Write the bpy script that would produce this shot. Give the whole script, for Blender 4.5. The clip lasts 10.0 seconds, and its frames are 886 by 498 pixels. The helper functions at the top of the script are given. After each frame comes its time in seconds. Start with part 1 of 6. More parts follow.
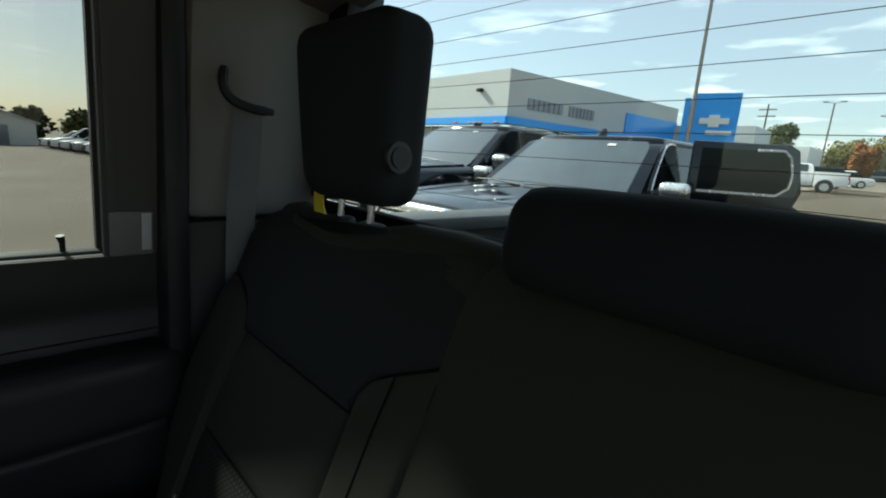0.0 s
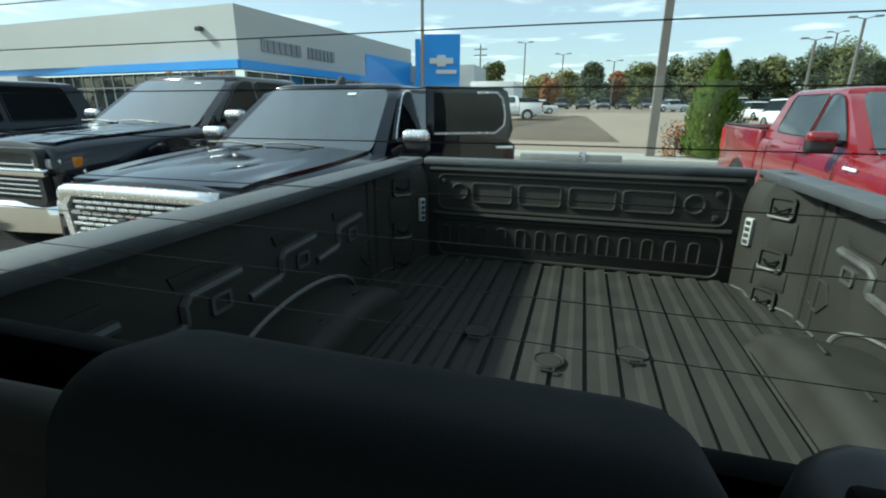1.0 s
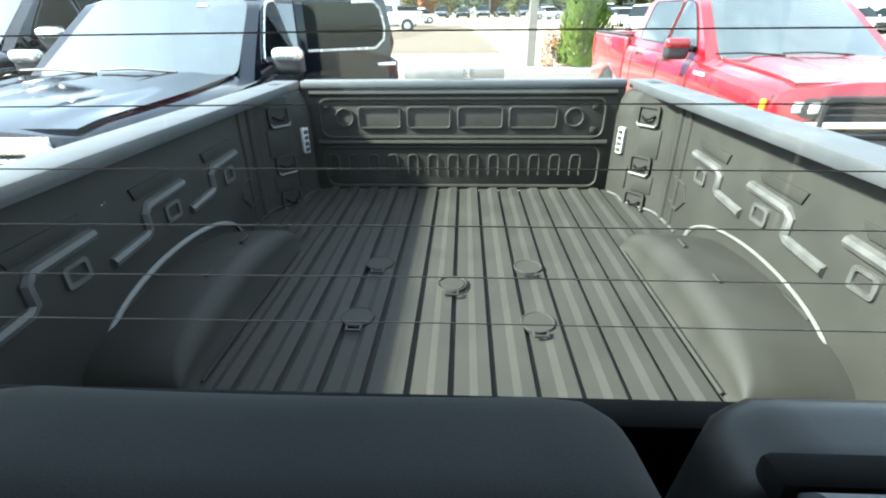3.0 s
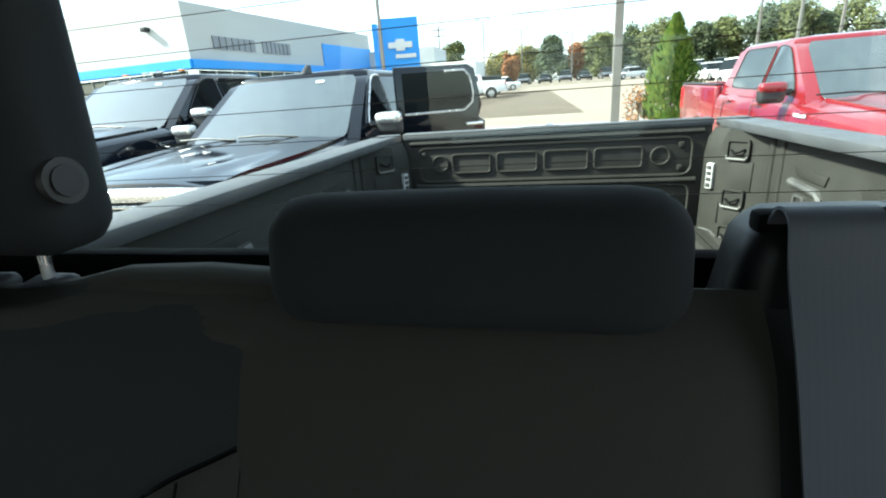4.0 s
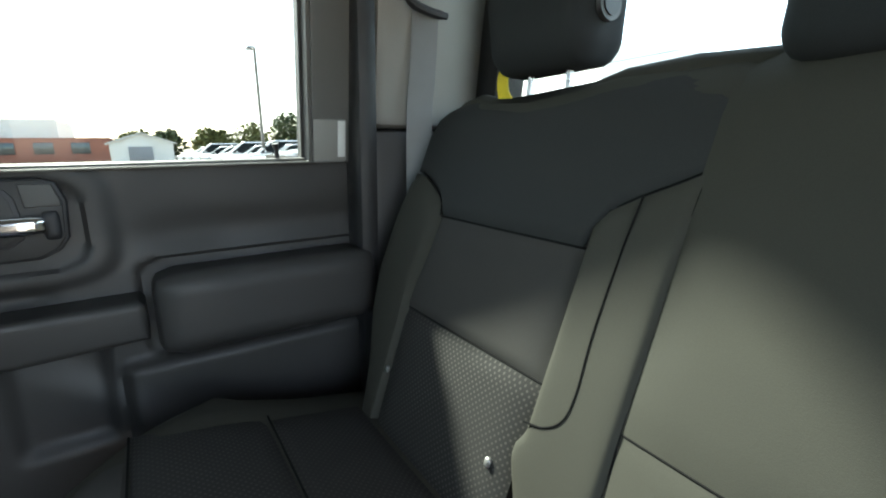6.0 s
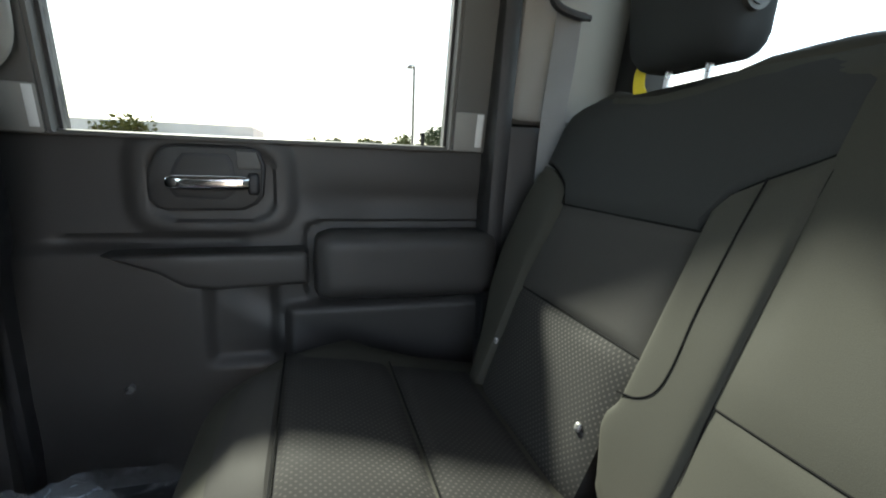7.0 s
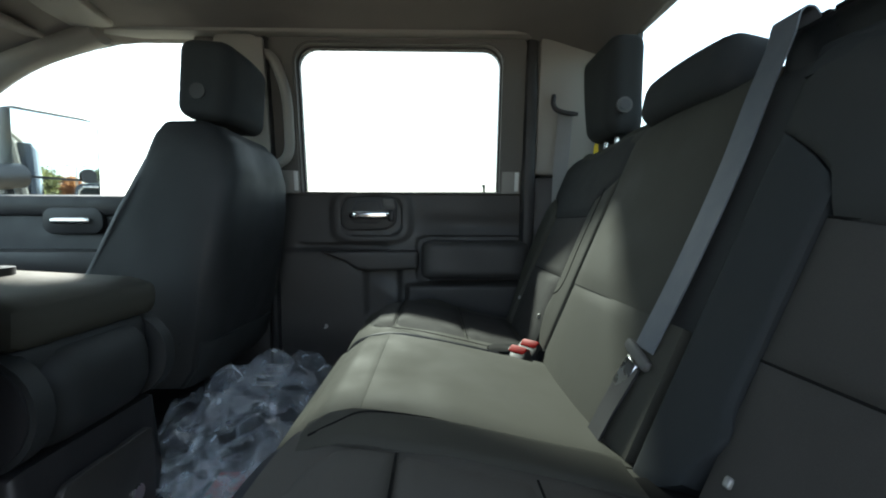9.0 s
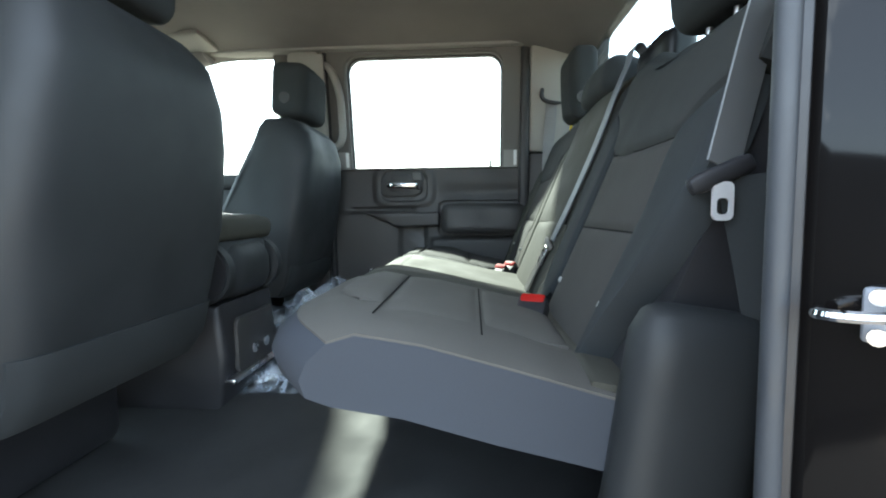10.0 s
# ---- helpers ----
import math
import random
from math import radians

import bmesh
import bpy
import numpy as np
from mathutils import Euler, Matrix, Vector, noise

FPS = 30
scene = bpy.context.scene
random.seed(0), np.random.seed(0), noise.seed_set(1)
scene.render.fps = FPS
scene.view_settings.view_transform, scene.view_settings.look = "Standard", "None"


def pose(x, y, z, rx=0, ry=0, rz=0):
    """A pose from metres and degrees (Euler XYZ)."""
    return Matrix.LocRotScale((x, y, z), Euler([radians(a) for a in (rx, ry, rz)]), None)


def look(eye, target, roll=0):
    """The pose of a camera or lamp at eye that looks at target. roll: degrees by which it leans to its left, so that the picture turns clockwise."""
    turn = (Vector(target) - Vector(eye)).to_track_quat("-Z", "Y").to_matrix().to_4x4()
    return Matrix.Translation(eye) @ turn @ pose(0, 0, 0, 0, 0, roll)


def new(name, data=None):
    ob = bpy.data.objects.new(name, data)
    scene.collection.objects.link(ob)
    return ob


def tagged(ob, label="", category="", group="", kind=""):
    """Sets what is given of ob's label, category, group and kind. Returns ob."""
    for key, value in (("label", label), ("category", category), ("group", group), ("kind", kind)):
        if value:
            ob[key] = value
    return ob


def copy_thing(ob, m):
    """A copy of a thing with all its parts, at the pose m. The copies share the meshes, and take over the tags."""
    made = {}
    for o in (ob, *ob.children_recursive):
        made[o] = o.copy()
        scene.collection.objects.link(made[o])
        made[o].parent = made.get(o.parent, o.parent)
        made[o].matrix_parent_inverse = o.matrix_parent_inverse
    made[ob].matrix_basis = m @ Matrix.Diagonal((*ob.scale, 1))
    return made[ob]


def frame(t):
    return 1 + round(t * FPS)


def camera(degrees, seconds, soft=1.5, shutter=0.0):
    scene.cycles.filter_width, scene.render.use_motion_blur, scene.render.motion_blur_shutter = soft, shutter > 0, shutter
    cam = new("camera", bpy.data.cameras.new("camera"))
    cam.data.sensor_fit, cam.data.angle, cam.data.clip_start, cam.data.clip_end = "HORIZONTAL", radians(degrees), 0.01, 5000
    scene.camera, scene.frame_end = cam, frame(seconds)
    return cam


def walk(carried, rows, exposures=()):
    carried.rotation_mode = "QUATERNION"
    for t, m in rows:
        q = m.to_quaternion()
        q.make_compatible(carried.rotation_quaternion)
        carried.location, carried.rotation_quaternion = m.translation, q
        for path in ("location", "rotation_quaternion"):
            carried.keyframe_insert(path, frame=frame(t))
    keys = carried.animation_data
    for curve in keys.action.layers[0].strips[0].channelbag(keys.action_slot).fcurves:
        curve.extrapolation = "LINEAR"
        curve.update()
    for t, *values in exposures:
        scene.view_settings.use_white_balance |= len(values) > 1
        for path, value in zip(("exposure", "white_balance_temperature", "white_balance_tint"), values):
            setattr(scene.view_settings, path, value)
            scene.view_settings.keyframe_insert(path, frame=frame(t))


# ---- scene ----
cam = camera(88.2, 10.0, soft=2.0)
PATH = [
    (0, (0.055, -0.31, 1.637), (-1.339, 1.069, 1.243), 4.3),
    (0.5, (0.044, -0.211, 1.684), (-0.838, 1.533, 1.26), 2.0),
    (1, (0.022, -0.105, 1.722), (-0.518, 1.733, 1.148), 0.4),
    (1.5, (0.018, -0.043, 1.731), (-0.32, 1.773, 0.964), -1.0),
    (2, (0.024, -0.01, 1.737), (-0.167, 1.772, 0.851), -0.6),
    (2.2, (0.022, -0.018, 1.749), (-0.125, 1.751, 0.829), -0.5),
    (3.3, (0.013, -0.098, 1.729), (-0.07, 1.715, 0.888), -0.6),
    (3.5, (0.017, -0.14, 1.721), (-0.146, 1.691, 0.933), -1.7),
    (4, (-0.003, -0.256, 1.678), (-0.444, 1.588, 1.04), -4.2),
    (4.5, (-0.007, -0.328, 1.599), (-0.764, 1.44, 1.051), -5.5),
    (5, (-0.003, -0.364, 1.541), (-1.051, 1.257, 1.019), -5.1),
    (5.5, (-0.003, -0.404, 1.493), (-1.374, 0.971, 1.016), -3.6),
    (6, (-0.004, -0.449, 1.469), (-1.64, 0.611, 1.023), -0.7),
    (6.2, (0.001, -0.466, 1.464), (-1.71, 0.478, 1.04), 0.7),
    (7.5, (0.164, -0.464, 1.409), (-1.766, -0.061, 1.071), 1.8),
    (8, (0.316, -0.466, 1.413), (-1.645, -0.157, 1.175), 1.6),
    (8.5, (0.528, -0.455, 1.368), (-1.46, -0.281, 1.239), -0.1),
    (9, (0.733, -0.416, 1.338), (-1.264, -0.378, 1.229), 0.2),
    (9.5, (0.947, -0.384, 1.292), (-1.05, -0.431, 1.183), 0.3),
    (10, (1.213, -0.326, 1.242), (-0.776, -0.455, 1.086), -0.6),
]
# seconds, stops
EXPOSURES = [(0.0, 1.00, 6250, 5), (0.5, 1.03, 6000, 4), (1.0, 0.95, 5900, 3), (1.5, 1.85, 5800, 4), (2.0, 2.76, 5650, 6), (3.4, 2.95, 6150, 10), (4.0, 2.25, 6100, 6), (4.5, 2.30, 5900, 2),
             (5.0, 3.28, 5550, -1), (5.5, 3.80, 5900, 2), (6.2, 3.60, 6350, 8), (7.5, 3.40, 6500, 11), (8.0, 3.60, 6500, 11), (8.5, 3.12, 6400, 9), (9.0, 2.67, 6100, 5), (9.5, 2.65, 5800, 1), (10.0, 3.80, 6050, 4)]
walk(cam, [(t, look(eye, target, roll)) for t, eye, target, roll in PATH], EXPOSURES)

# ---- world, sun and exposure ----
SUN_AZ, SUN_EL = radians(-102.5), radians(38.0)   # where the sun stands: azimuth from +y towards +x, height
world = bpy.data.worlds.new("sky")
scene.world = world
world.use_nodes = True
wn, wl = world.node_tree.nodes, world.node_tree.links
sky = wn.new("ShaderNodeTexSky")
sky.sky_type, sky.sun_disc = "NISHITA", False
sky.sun_elevation, sky.sun_rotation = SUN_EL, SUN_AZ
sky.air_density, sky.dust_density, sky.ozone_density = 1.0, 1.4, 1.0
wcoord, wsep, wlift, wflat, wnoise, wramp, wmix = (wn.new("ShaderNode" + k) for k in ("TexCoord", "SeparateXYZ", "Math", "VectorMath", "TexNoise", "ValToRGB", "MixRGB"))
wlift.operation, wflat.operation = "MAXIMUM", "DIVIDE"               # clouds on a flat layer overhead
wlift.inputs[1].default_value = 0.07
wnoise.inputs["Scale"].default_value, wnoise.inputs["Detail"].default_value, wnoise.inputs["Roughness"].default_value = 0.9, 8, 0.56
wramp.color_ramp.elements[0].position, wramp.color_ramp.elements[1].position = 0.56, 0.80
wramp.color_ramp.elements[0].color = (0.22, 0.22, 0.22, 1)          # thin haze everywhere
wmix.inputs[2].default_value = (12.5, 12.6, 12.8, 1)
wl.new(wcoord.outputs["Generated"], wsep.inputs[0]), wl.new(wsep.outputs["Z"], wlift.inputs[0])
wl.new(wcoord.outputs["Generated"], wflat.inputs[0]), wl.new(wlift.outputs[0], wflat.inputs[1])
wl.new(wflat.outputs[0], wnoise.inputs[0])
wl.new(wnoise.outputs[0], wramp.inputs[0]), wl.new(wramp.outputs[0], wmix.inputs[0])
wl.new(sky.outputs[0], wmix.inputs[1]), wl.new(wmix.outputs[0], wn["Background"].inputs[0])
wn["Background"].inputs[1].default_value = 0.085
sun_data = bpy.data.lights.new("sun", "SUN")
sun_data.energy, sun_data.angle, sun_data.color = 4.6, radians(4.0), (1.0, 0.94, 0.84)
sun = new("sun", sun_data)
sun_dir = Vector((math.sin(SUN_AZ) * math.cos(SUN_EL), math.cos(SUN_AZ) * math.cos(SUN_EL), math.sin(SUN_EL)))
sun.matrix_world = look(sun_dir * 50, (0, 0, 0))


# ---- materials ----
def material(name, color, rough=0.6, metal=0.0, vary=0.25, scale=30.0, fine=400.0, bump=0.2, rough_vary=0.1, coat=0.0, spec=0.5):
    """A surface whose colour and gloss vary at two scales, with a fine relief. Scales are per metre."""
    m = bpy.data.materials.new(name)
    m.use_nodes = True
    n, l = m.node_tree.nodes, m.node_tree.links
    b = n["Principled BSDF"]
    b.inputs["Metallic"].default_value = metal
    b.inputs["Coat Weight"].default_value = coat
    b.inputs["Coat Roughness"].default_value = 0.04
    b.inputs["Specular IOR Level"].default_value = spec
    tc = n.new("ShaderNodeTexCoord")
    big, small = n.new("ShaderNodeTexNoise"), n.new("ShaderNodeTexNoise")
    big.inputs["Scale"].default_value, big.inputs["Detail"].default_value = scale, 4
    small.inputs["Scale"].default_value, small.inputs["Detail"].default_value = fine, 3
    l.new(tc.outputs["Object"], big.inputs[0]), l.new(tc.outputs["Object"], small.inputs[0])
    add = n.new("ShaderNodeMath")
    add.operation = "ADD"
    l.new(big.outputs[0], add.inputs[0]), l.new(small.outputs[0], add.inputs[1])
    ramp = n.new("ShaderNodeMapRange")
    ramp.inputs[1].default_value, ramp.inputs[2].default_value = 0.6, 1.4
    ramp.inputs[3].default_value, ramp.inputs[4].default_value = 1 - vary, 1 + vary
    l.new(add.outputs[0], ramp.inputs[0])
    mul = n.new("ShaderNodeVectorMath")
    mul.operation = "SCALE"
    mul.inputs[0].default_value = color
    l.new(ramp.outputs[0], mul.inputs["Scale"])
    l.new(mul.outputs[0], b.inputs["Base Color"])
    rr = n.new("ShaderNodeMapRange")
    rr.inputs[1].default_value, rr.inputs[2].default_value = 0.3, 0.7
    rr.inputs[3].default_value, rr.inputs[4].default_value = max(0.02, rough - rough_vary), min(1, rough + rough_vary)
    l.new(big.outputs[0], rr.inputs[0]), l.new(rr.outputs[0], b.inputs["Roughness"])
    if bump:
        bp = n.new("ShaderNodeBump")
        bp.inputs["Strength"].default_value, bp.inputs["Distance"].default_value = bump, 0.4 / fine
        l.new(small.outputs[0], bp.inputs["Height"]), l.new(bp.outputs[0], b.inputs["Normal"])
    return m


def dotted(name, color, dots, pitch, axis):
    """Woven cloth with a staggered pattern of small pale stitches; axis: the second direction of the pattern."""
    m = material(name, color, 0.88, vary=0.25, scale=14, fine=1500, bump=0.5, spec=0.25)
    n, l = m.node_tree.nodes, m.node_tree.links
    tc, sep = n.new("ShaderNodeTexCoord"), n.new("ShaderNodeSeparateXYZ")
    l.new(tc.outputs["Object"], sep.inputs[0])

    def op(kind, a, b):
        k = n.new("ShaderNodeMath")
        k.operation = kind
        for i, v in enumerate((a, b)):
            if v is not None:
                if isinstance(v, float):
                    k.inputs[i].default_value = v
                else:
                    l.new(v, k.inputs[i])
        return k.outputs[0]

    f = math.pi / pitch
    u, v = op("MULTIPLY", sep.outputs["X"], f), op("MULTIPLY", sep.outputs[axis], f)
    cell = op("MULTIPLY", op("COSINE", op("ADD", u, v), None), op("COSINE", op("SUBTRACT", u, v), None))
    big = n.new("ShaderNodeTexNoise")
    big.inputs["Scale"].default_value = 9
    l.new(tc.outputs["Object"], big.inputs[0])
    ramp = n.new("ShaderNodeMapRange")
    ramp.inputs[1].default_value, ramp.inputs[2].default_value = 0.66, 0.90
    l.new(op("ABSOLUTE", cell, None), ramp.inputs[0])
    mix = n.new("ShaderNodeMixRGB")
    mix.inputs[2].default_value = (*dots, 1)
    b = n["Principled BSDF"]
    l.new(b.inputs["Base Color"].links[0].from_socket, mix.inputs[1])
    l.new(op("MULTIPLY", ramp.outputs[0], big.outputs[0]), mix.inputs[0]), l.new(mix.outputs[0], b.inputs["Base Color"])
    return m


def clear(name, tint=(1, 1, 1), rough=0.0, see=0.9, gloss=0.025):
    """Thin clear sheet: mostly see-through, with a little gloss that grows at grazing angles."""
    m = bpy.data.materials.new(name)
    m.use_nodes = True
    n, l = m.node_tree.nodes, m.node_tree.links
    n.remove(n["Principled BSDF"])
    tr, gl, mx, lw = n.new("ShaderNodeBsdfTransparent"), n.new("ShaderNodeBsdfGlossy"), n.new("ShaderNodeMixShader"), n.new("ShaderNodeLayerWeight")
    tr.inputs[0].default_value = (*[c * see for c in tint], 1)
    gl.inputs["Roughness"].default_value = rough
    lw.inputs[0].default_value = 0.5
    pw, ml = n.new("ShaderNodeMath"), n.new("ShaderNodeMath")
    pw.operation, ml.operation = "POWER", "MULTIPLY_ADD"
    pw.inputs[1].default_value, ml.inputs[1].default_value, ml.inputs[2].default_value = 4.0, 0.7, gloss
    l.new(lw.outputs["Facing"], pw.inputs[0]), l.new(pw.outputs[0], ml.inputs[0]), l.new(ml.outputs[0], mx.inputs[0])
    l.new(tr.outputs[0], mx.inputs[1]), l.new(gl.outputs[0], mx.inputs[2])
    l.new(mx.outputs[0], n["Material Output"].inputs[0])
    return m


CLOTH = material("charcoal cloth", (0.023, 0.026, 0.0275), 0.9, vary=0.25, scale=14, fine=1400, bump=0.6, spec=0.25)
CLOTH_TOP = material("dark knit cloth", (0.029, 0.0303, 0.0298), 0.9, vary=0.25, scale=16, fine=1500, bump=0.6, spec=0.25)
INSERT = dotted("patterned seat cloth", (0.024, 0.023, 0.022), (0.100, 0.095, 0.082), 0.0088, "Z")
INSERT_FLAT = dotted("patterned cushion cloth", (0.024, 0.023, 0.022), (0.075, 0.070, 0.062), 0.0092, "Y")
INSERT_PLAIN = material("brown black cloth", (0.043, 0.041, 0.038), 0.9, vary=0.25, scale=14, fine=1500, bump=0.6, spec=0.25)
# driver's cushion cloth, its tone raised for the sun that falls on it
CUSHION = material("sunlit brown black cushion cloth", (0.070, 0.066, 0.058), 0.85, vary=0.2, scale=14, fine=1500, bump=0.6, spec=0.3)
VINYL = material("grey seat vinyl", (0.0440, 0.0430, 0.0348), 0.78, vary=0.14, scale=10, fine=1100, bump=0.35, spec=0.2)
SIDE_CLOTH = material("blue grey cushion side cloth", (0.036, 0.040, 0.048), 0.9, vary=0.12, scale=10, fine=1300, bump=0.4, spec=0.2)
SEATBACK = material("grey front seat vinyl", (0.017, 0.0188, 0.020), 0.6, vary=0.12, scale=8, fine=900, bump=0.25, spec=0.35)
THREAD = material("seam thread", (0.008, 0.008, 0.008), 0.9, fine=2000, spec=0.1)
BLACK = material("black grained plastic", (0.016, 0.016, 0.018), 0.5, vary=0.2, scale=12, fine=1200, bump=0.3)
TRIM = material("dark grey door plastic", (0.031, 0.0297, 0.0284), 0.55, vary=0.15, scale=8, fine=1300, bump=0.35)
PILLAR = material("warm grey pillar trim", (0.23, 0.223, 0.208), 0.6, vary=0.1, scale=8, fine=1300, bump=0.25)
PILLAR_DARK = material("dark pillar trim", (0.088, 0.085, 0.080), 0.6, vary=0.1, scale=8, fine=1300, bump=0.25)
COVER = material("smooth black plastic", (0.007, 0.0075, 0.008), 0.42, vary=0.1, scale=12, fine=900, bump=0.1, spec=0.3)
SEAL = material("rubber door seal", (0.02, 0.02, 0.021), 0.55, vary=0.1, fine=900)
HEADLINER = material("grey knit headliner", (0.18, 0.17, 0.16), 0.95, vary=0.12, scale=6, fine=1500, bump=0.5, spec=0.1)
CARPET = material("charcoal vinyl flooring", (0.019, 0.0195, 0.0195), 0.75, vary=0.25, scale=9, fine=1000, bump=0.6)
# middle belt: same webbing as the outer belts, its shade put into the colour
WEBBING_SHADED = material("shaded grey belt webbing", (0.088, 0.098, 0.112), 0.55, vary=0.1, scale=40, fine=1800, bump=0.5)


def ribbed(m, scale):
    """Adds the fine lengthwise ribs of a woven belt."""
    n, l = m.node_tree.nodes, m.node_tree.links
    tc, wave, mix = n.new("ShaderNodeTexCoord"), n.new("ShaderNodeTexWave"), n.new("ShaderNodeMixRGB")
    wave.inputs["Scale"].default_value, wave.inputs["Distortion"].default_value = scale, 0.4
    b = n["Principled BSDF"]
    mix.blend_type, mix.inputs[0].default_value = "MULTIPLY", 0.05
    l.new(tc.outputs["Object"], wave.inputs[0])
    l.new(b.inputs["Base Color"].links[0].from_socket, mix.inputs[1]), l.new(wave.outputs[0], mix.inputs[2])
    l.new(mix.outputs[0], b.inputs["Base Color"])


# outer belts: the same webbing, paler for the sky light on them
WEBBING_LIT = material("sky-lit grey belt webbing", (0.17, 0.178, 0.185), 0.6, vary=0.1, scale=40, fine=1800, bump=0.5)
ribbed(WEBBING_SHADED, 75.0)
CHROME = material("chrome", (0.78, 0.78, 0.78), 0.09, 1.0, vary=0.03, bump=0, rough_vary=0.04)
STEEL = material("brushed steel", (0.55, 0.55, 0.56), 0.3, 1.0, vary=0.05, bump=0)
NICKEL = material("satin nickel", (0.80, 0.80, 0.81), 0.35, 0.55, vary=0.05, bump=0)
BRIGHT = material("bright trim", (0.78, 0.79, 0.80), 0.22, 0.7, vary=0.03, bump=0)
RED = material("red buckle button", (0.30, 0.010, 0.007), 0.6, vary=0.08, fine=700, bump=0.1, spec=0.15)
YELLOW = material("yellow tag strap", (0.75, 0.60, 0.02), 0.6, vary=0.1, fine=800)
LABEL_W = material("white tag", (0.62, 0.63, 0.62), 0.6, vary=0.05, fine=600, bump=0.05)
BED = material("sprayed bed liner", (0.0290, 0.0280, 0.0240), 0.66, vary=0.22, scale=7, fine=260, bump=0.5, spec=0.2)
RAIL = material("bed rail plastic", (0.062, 0.065, 0.069), 0.5, vary=0.15, scale=9, fine=700, bump=0.4)
PAINT = material("black car paint", (0.0030, 0.0045, 0.0085), 0.08, vary=0.1, scale=5, fine=50, bump=0, coat=0.0, rough_vary=0.02, spec=0.45)
PAINT_RED = material("red car paint", (0.17, 0.005, 0.010), 0.3, vary=0.06, scale=5, fine=60, bump=0, coat=1.0, rough_vary=0.04)
PAINT_WHITE = material("white car paint", (0.72, 0.72, 0.72), 0.3, vary=0.04, scale=5, fine=60, bump=0, coat=0.8)
PAINT_GREY = material("silver car paint", (0.36, 0.37, 0.38), 0.3, 0.4, vary=0.05, scale=5, fine=60, bump=0, coat=0.8)
PAINT_DARK = material("dark grey car paint", (0.03, 0.032, 0.04), 0.3, vary=0.05, scale=5, fine=60, bump=0, coat=0.8)
CAR_GLASS = material("dark car glass", (0.008, 0.011, 0.012), 0.04, vary=0.05, fine=3, bump=0, rough_vary=0.02, spec=0.07)
WINDSCREEN = material("windscreen glass", (0.020, 0.030, 0.028), 0.03, vary=0.5, scale=2.2, fine=6, bump=0, rough_vary=0.01, spec=1.0, coat=1.0)
WINDSCREEN.node_tree.nodes["Principled BSDF"].inputs["IOR"].default_value = 1.9     # coated laminated glass
TYRE = material("tyre rubber", (0.015, 0.015, 0.015), 0.8, fine=300)
LAMP_GLASS = material("clear lamp lens", (0.5, 0.5, 0.5), 0.08, 0.3, vary=0.2, scale=40, bump=0)
AMBER = material("amber lamp lens", (0.6, 0.2, 0.02), 0.2, bump=0)
TAILRED = material("red lamp lens", (0.35, 0.01, 0.01), 0.2, bump=0)
ASPHALT = material("pale worn asphalt", (0.215, 0.176, 0.133), 0.9, vary=0.16, scale=0.25, fine=35, bump=0.3)
CONCRETE = material("pale concrete", (0.30, 0.293, 0.272), 0.85, vary=0.15, scale=2.0, fine=90, bump=0.3)
GALV = material("galvanised steel", (0.30, 0.30, 0.29), 0.5, 0.6, vary=0.15, scale=6, fine=80, bump=0.1)
POST = material("weathered grey lamp post", (0.14, 0.128, 0.115), 0.7, vary=0.2, scale=5, fine=90, bump=0.2)
PANEL = material("pale grey cladding", (0.43, 0.44, 0.43), 0.6, vary=0.06, scale=0.4, fine=12, bump=0.05)
PANEL2 = material("white painted wall", (0.62, 0.62, 0.60), 0.7, vary=0.08, scale=0.5, fine=14, bump=0.1)
BLUE = material("blue cladding", (0.025, 0.27, 0.72), 0.4, vary=0.08, scale=0.6, fine=20, bump=0.05)
SIGN_GREY = material("grey sign letters", (0.20, 0.21, 0.23), 0.5, fine=60, bump=0.05)
BRICK = material("red brown brick", (0.24, 0.10, 0.07), 0.85, vary=0.25, scale=1.5, fine=16, bump=0.4)
FACADE_GLASS = material("shop glass", (0.03, 0.045, 0.05), 0.06, vary=0.3, scale=0.5, bump=0, spec=0.8)
BARK = material("bark", (0.09, 0.065, 0.045), 0.9, vary=0.3, scale=12, fine=90, bump=0.8)
GLASS = clear("cab glass", (0.94, 1.0, 0.97), see=0.93)
PRIVACY = clear("tinted cab glass", (0.95, 1.0, 0.97), see=0.58)
WIRE = material("heater wire", (0.12, 0.10, 0.085), 0.6, bump=0)


def film(name):
    """Crumpled clear film: see-through, hazy white where it scatters, with sharp glints."""
    m = bpy.data.materials.new(name)
    m.use_nodes = True
    n, l = m.node_tree.nodes, m.node_tree.links
    b = n["Principled BSDF"]
    b.inputs["Base Color"].default_value = (0.50, 0.56, 0.64, 1)
    b.inputs["Roughness"].default_value = 0.05
    b.inputs["Specular IOR Level"].default_value = 1.0
    b.inputs["Coat Weight"].default_value = 1.0
    b.inputs["Coat Roughness"].default_value = 0.03
    tr, mx, tc, ns, mr = (n.new("ShaderNode" + k) for k in ("BsdfTransparent", "MixShader", "TexCoord", "TexNoise", "MapRange"))
    ns.inputs["Scale"].default_value, ns.inputs["Detail"].default_value, ns.inputs["Distortion"].default_value = 11, 6, 2.2
    mr.inputs[1].default_value, mr.inputs[2].default_value, mr.inputs[3].default_value, mr.inputs[4].default_value = 0.44, 0.66, 0.05, 0.50
    l.new(tc.outputs["Object"], ns.inputs[0]), l.new(ns.outputs[0], mr.inputs[0]), l.new(mr.outputs[0], mx.inputs[0])
    l.new(tr.outputs[0], mx.inputs[1]), l.new(b.outputs[0], mx.inputs[2]), l.new(mx.outputs[0], n["Material Output"].inputs[0])
    return m


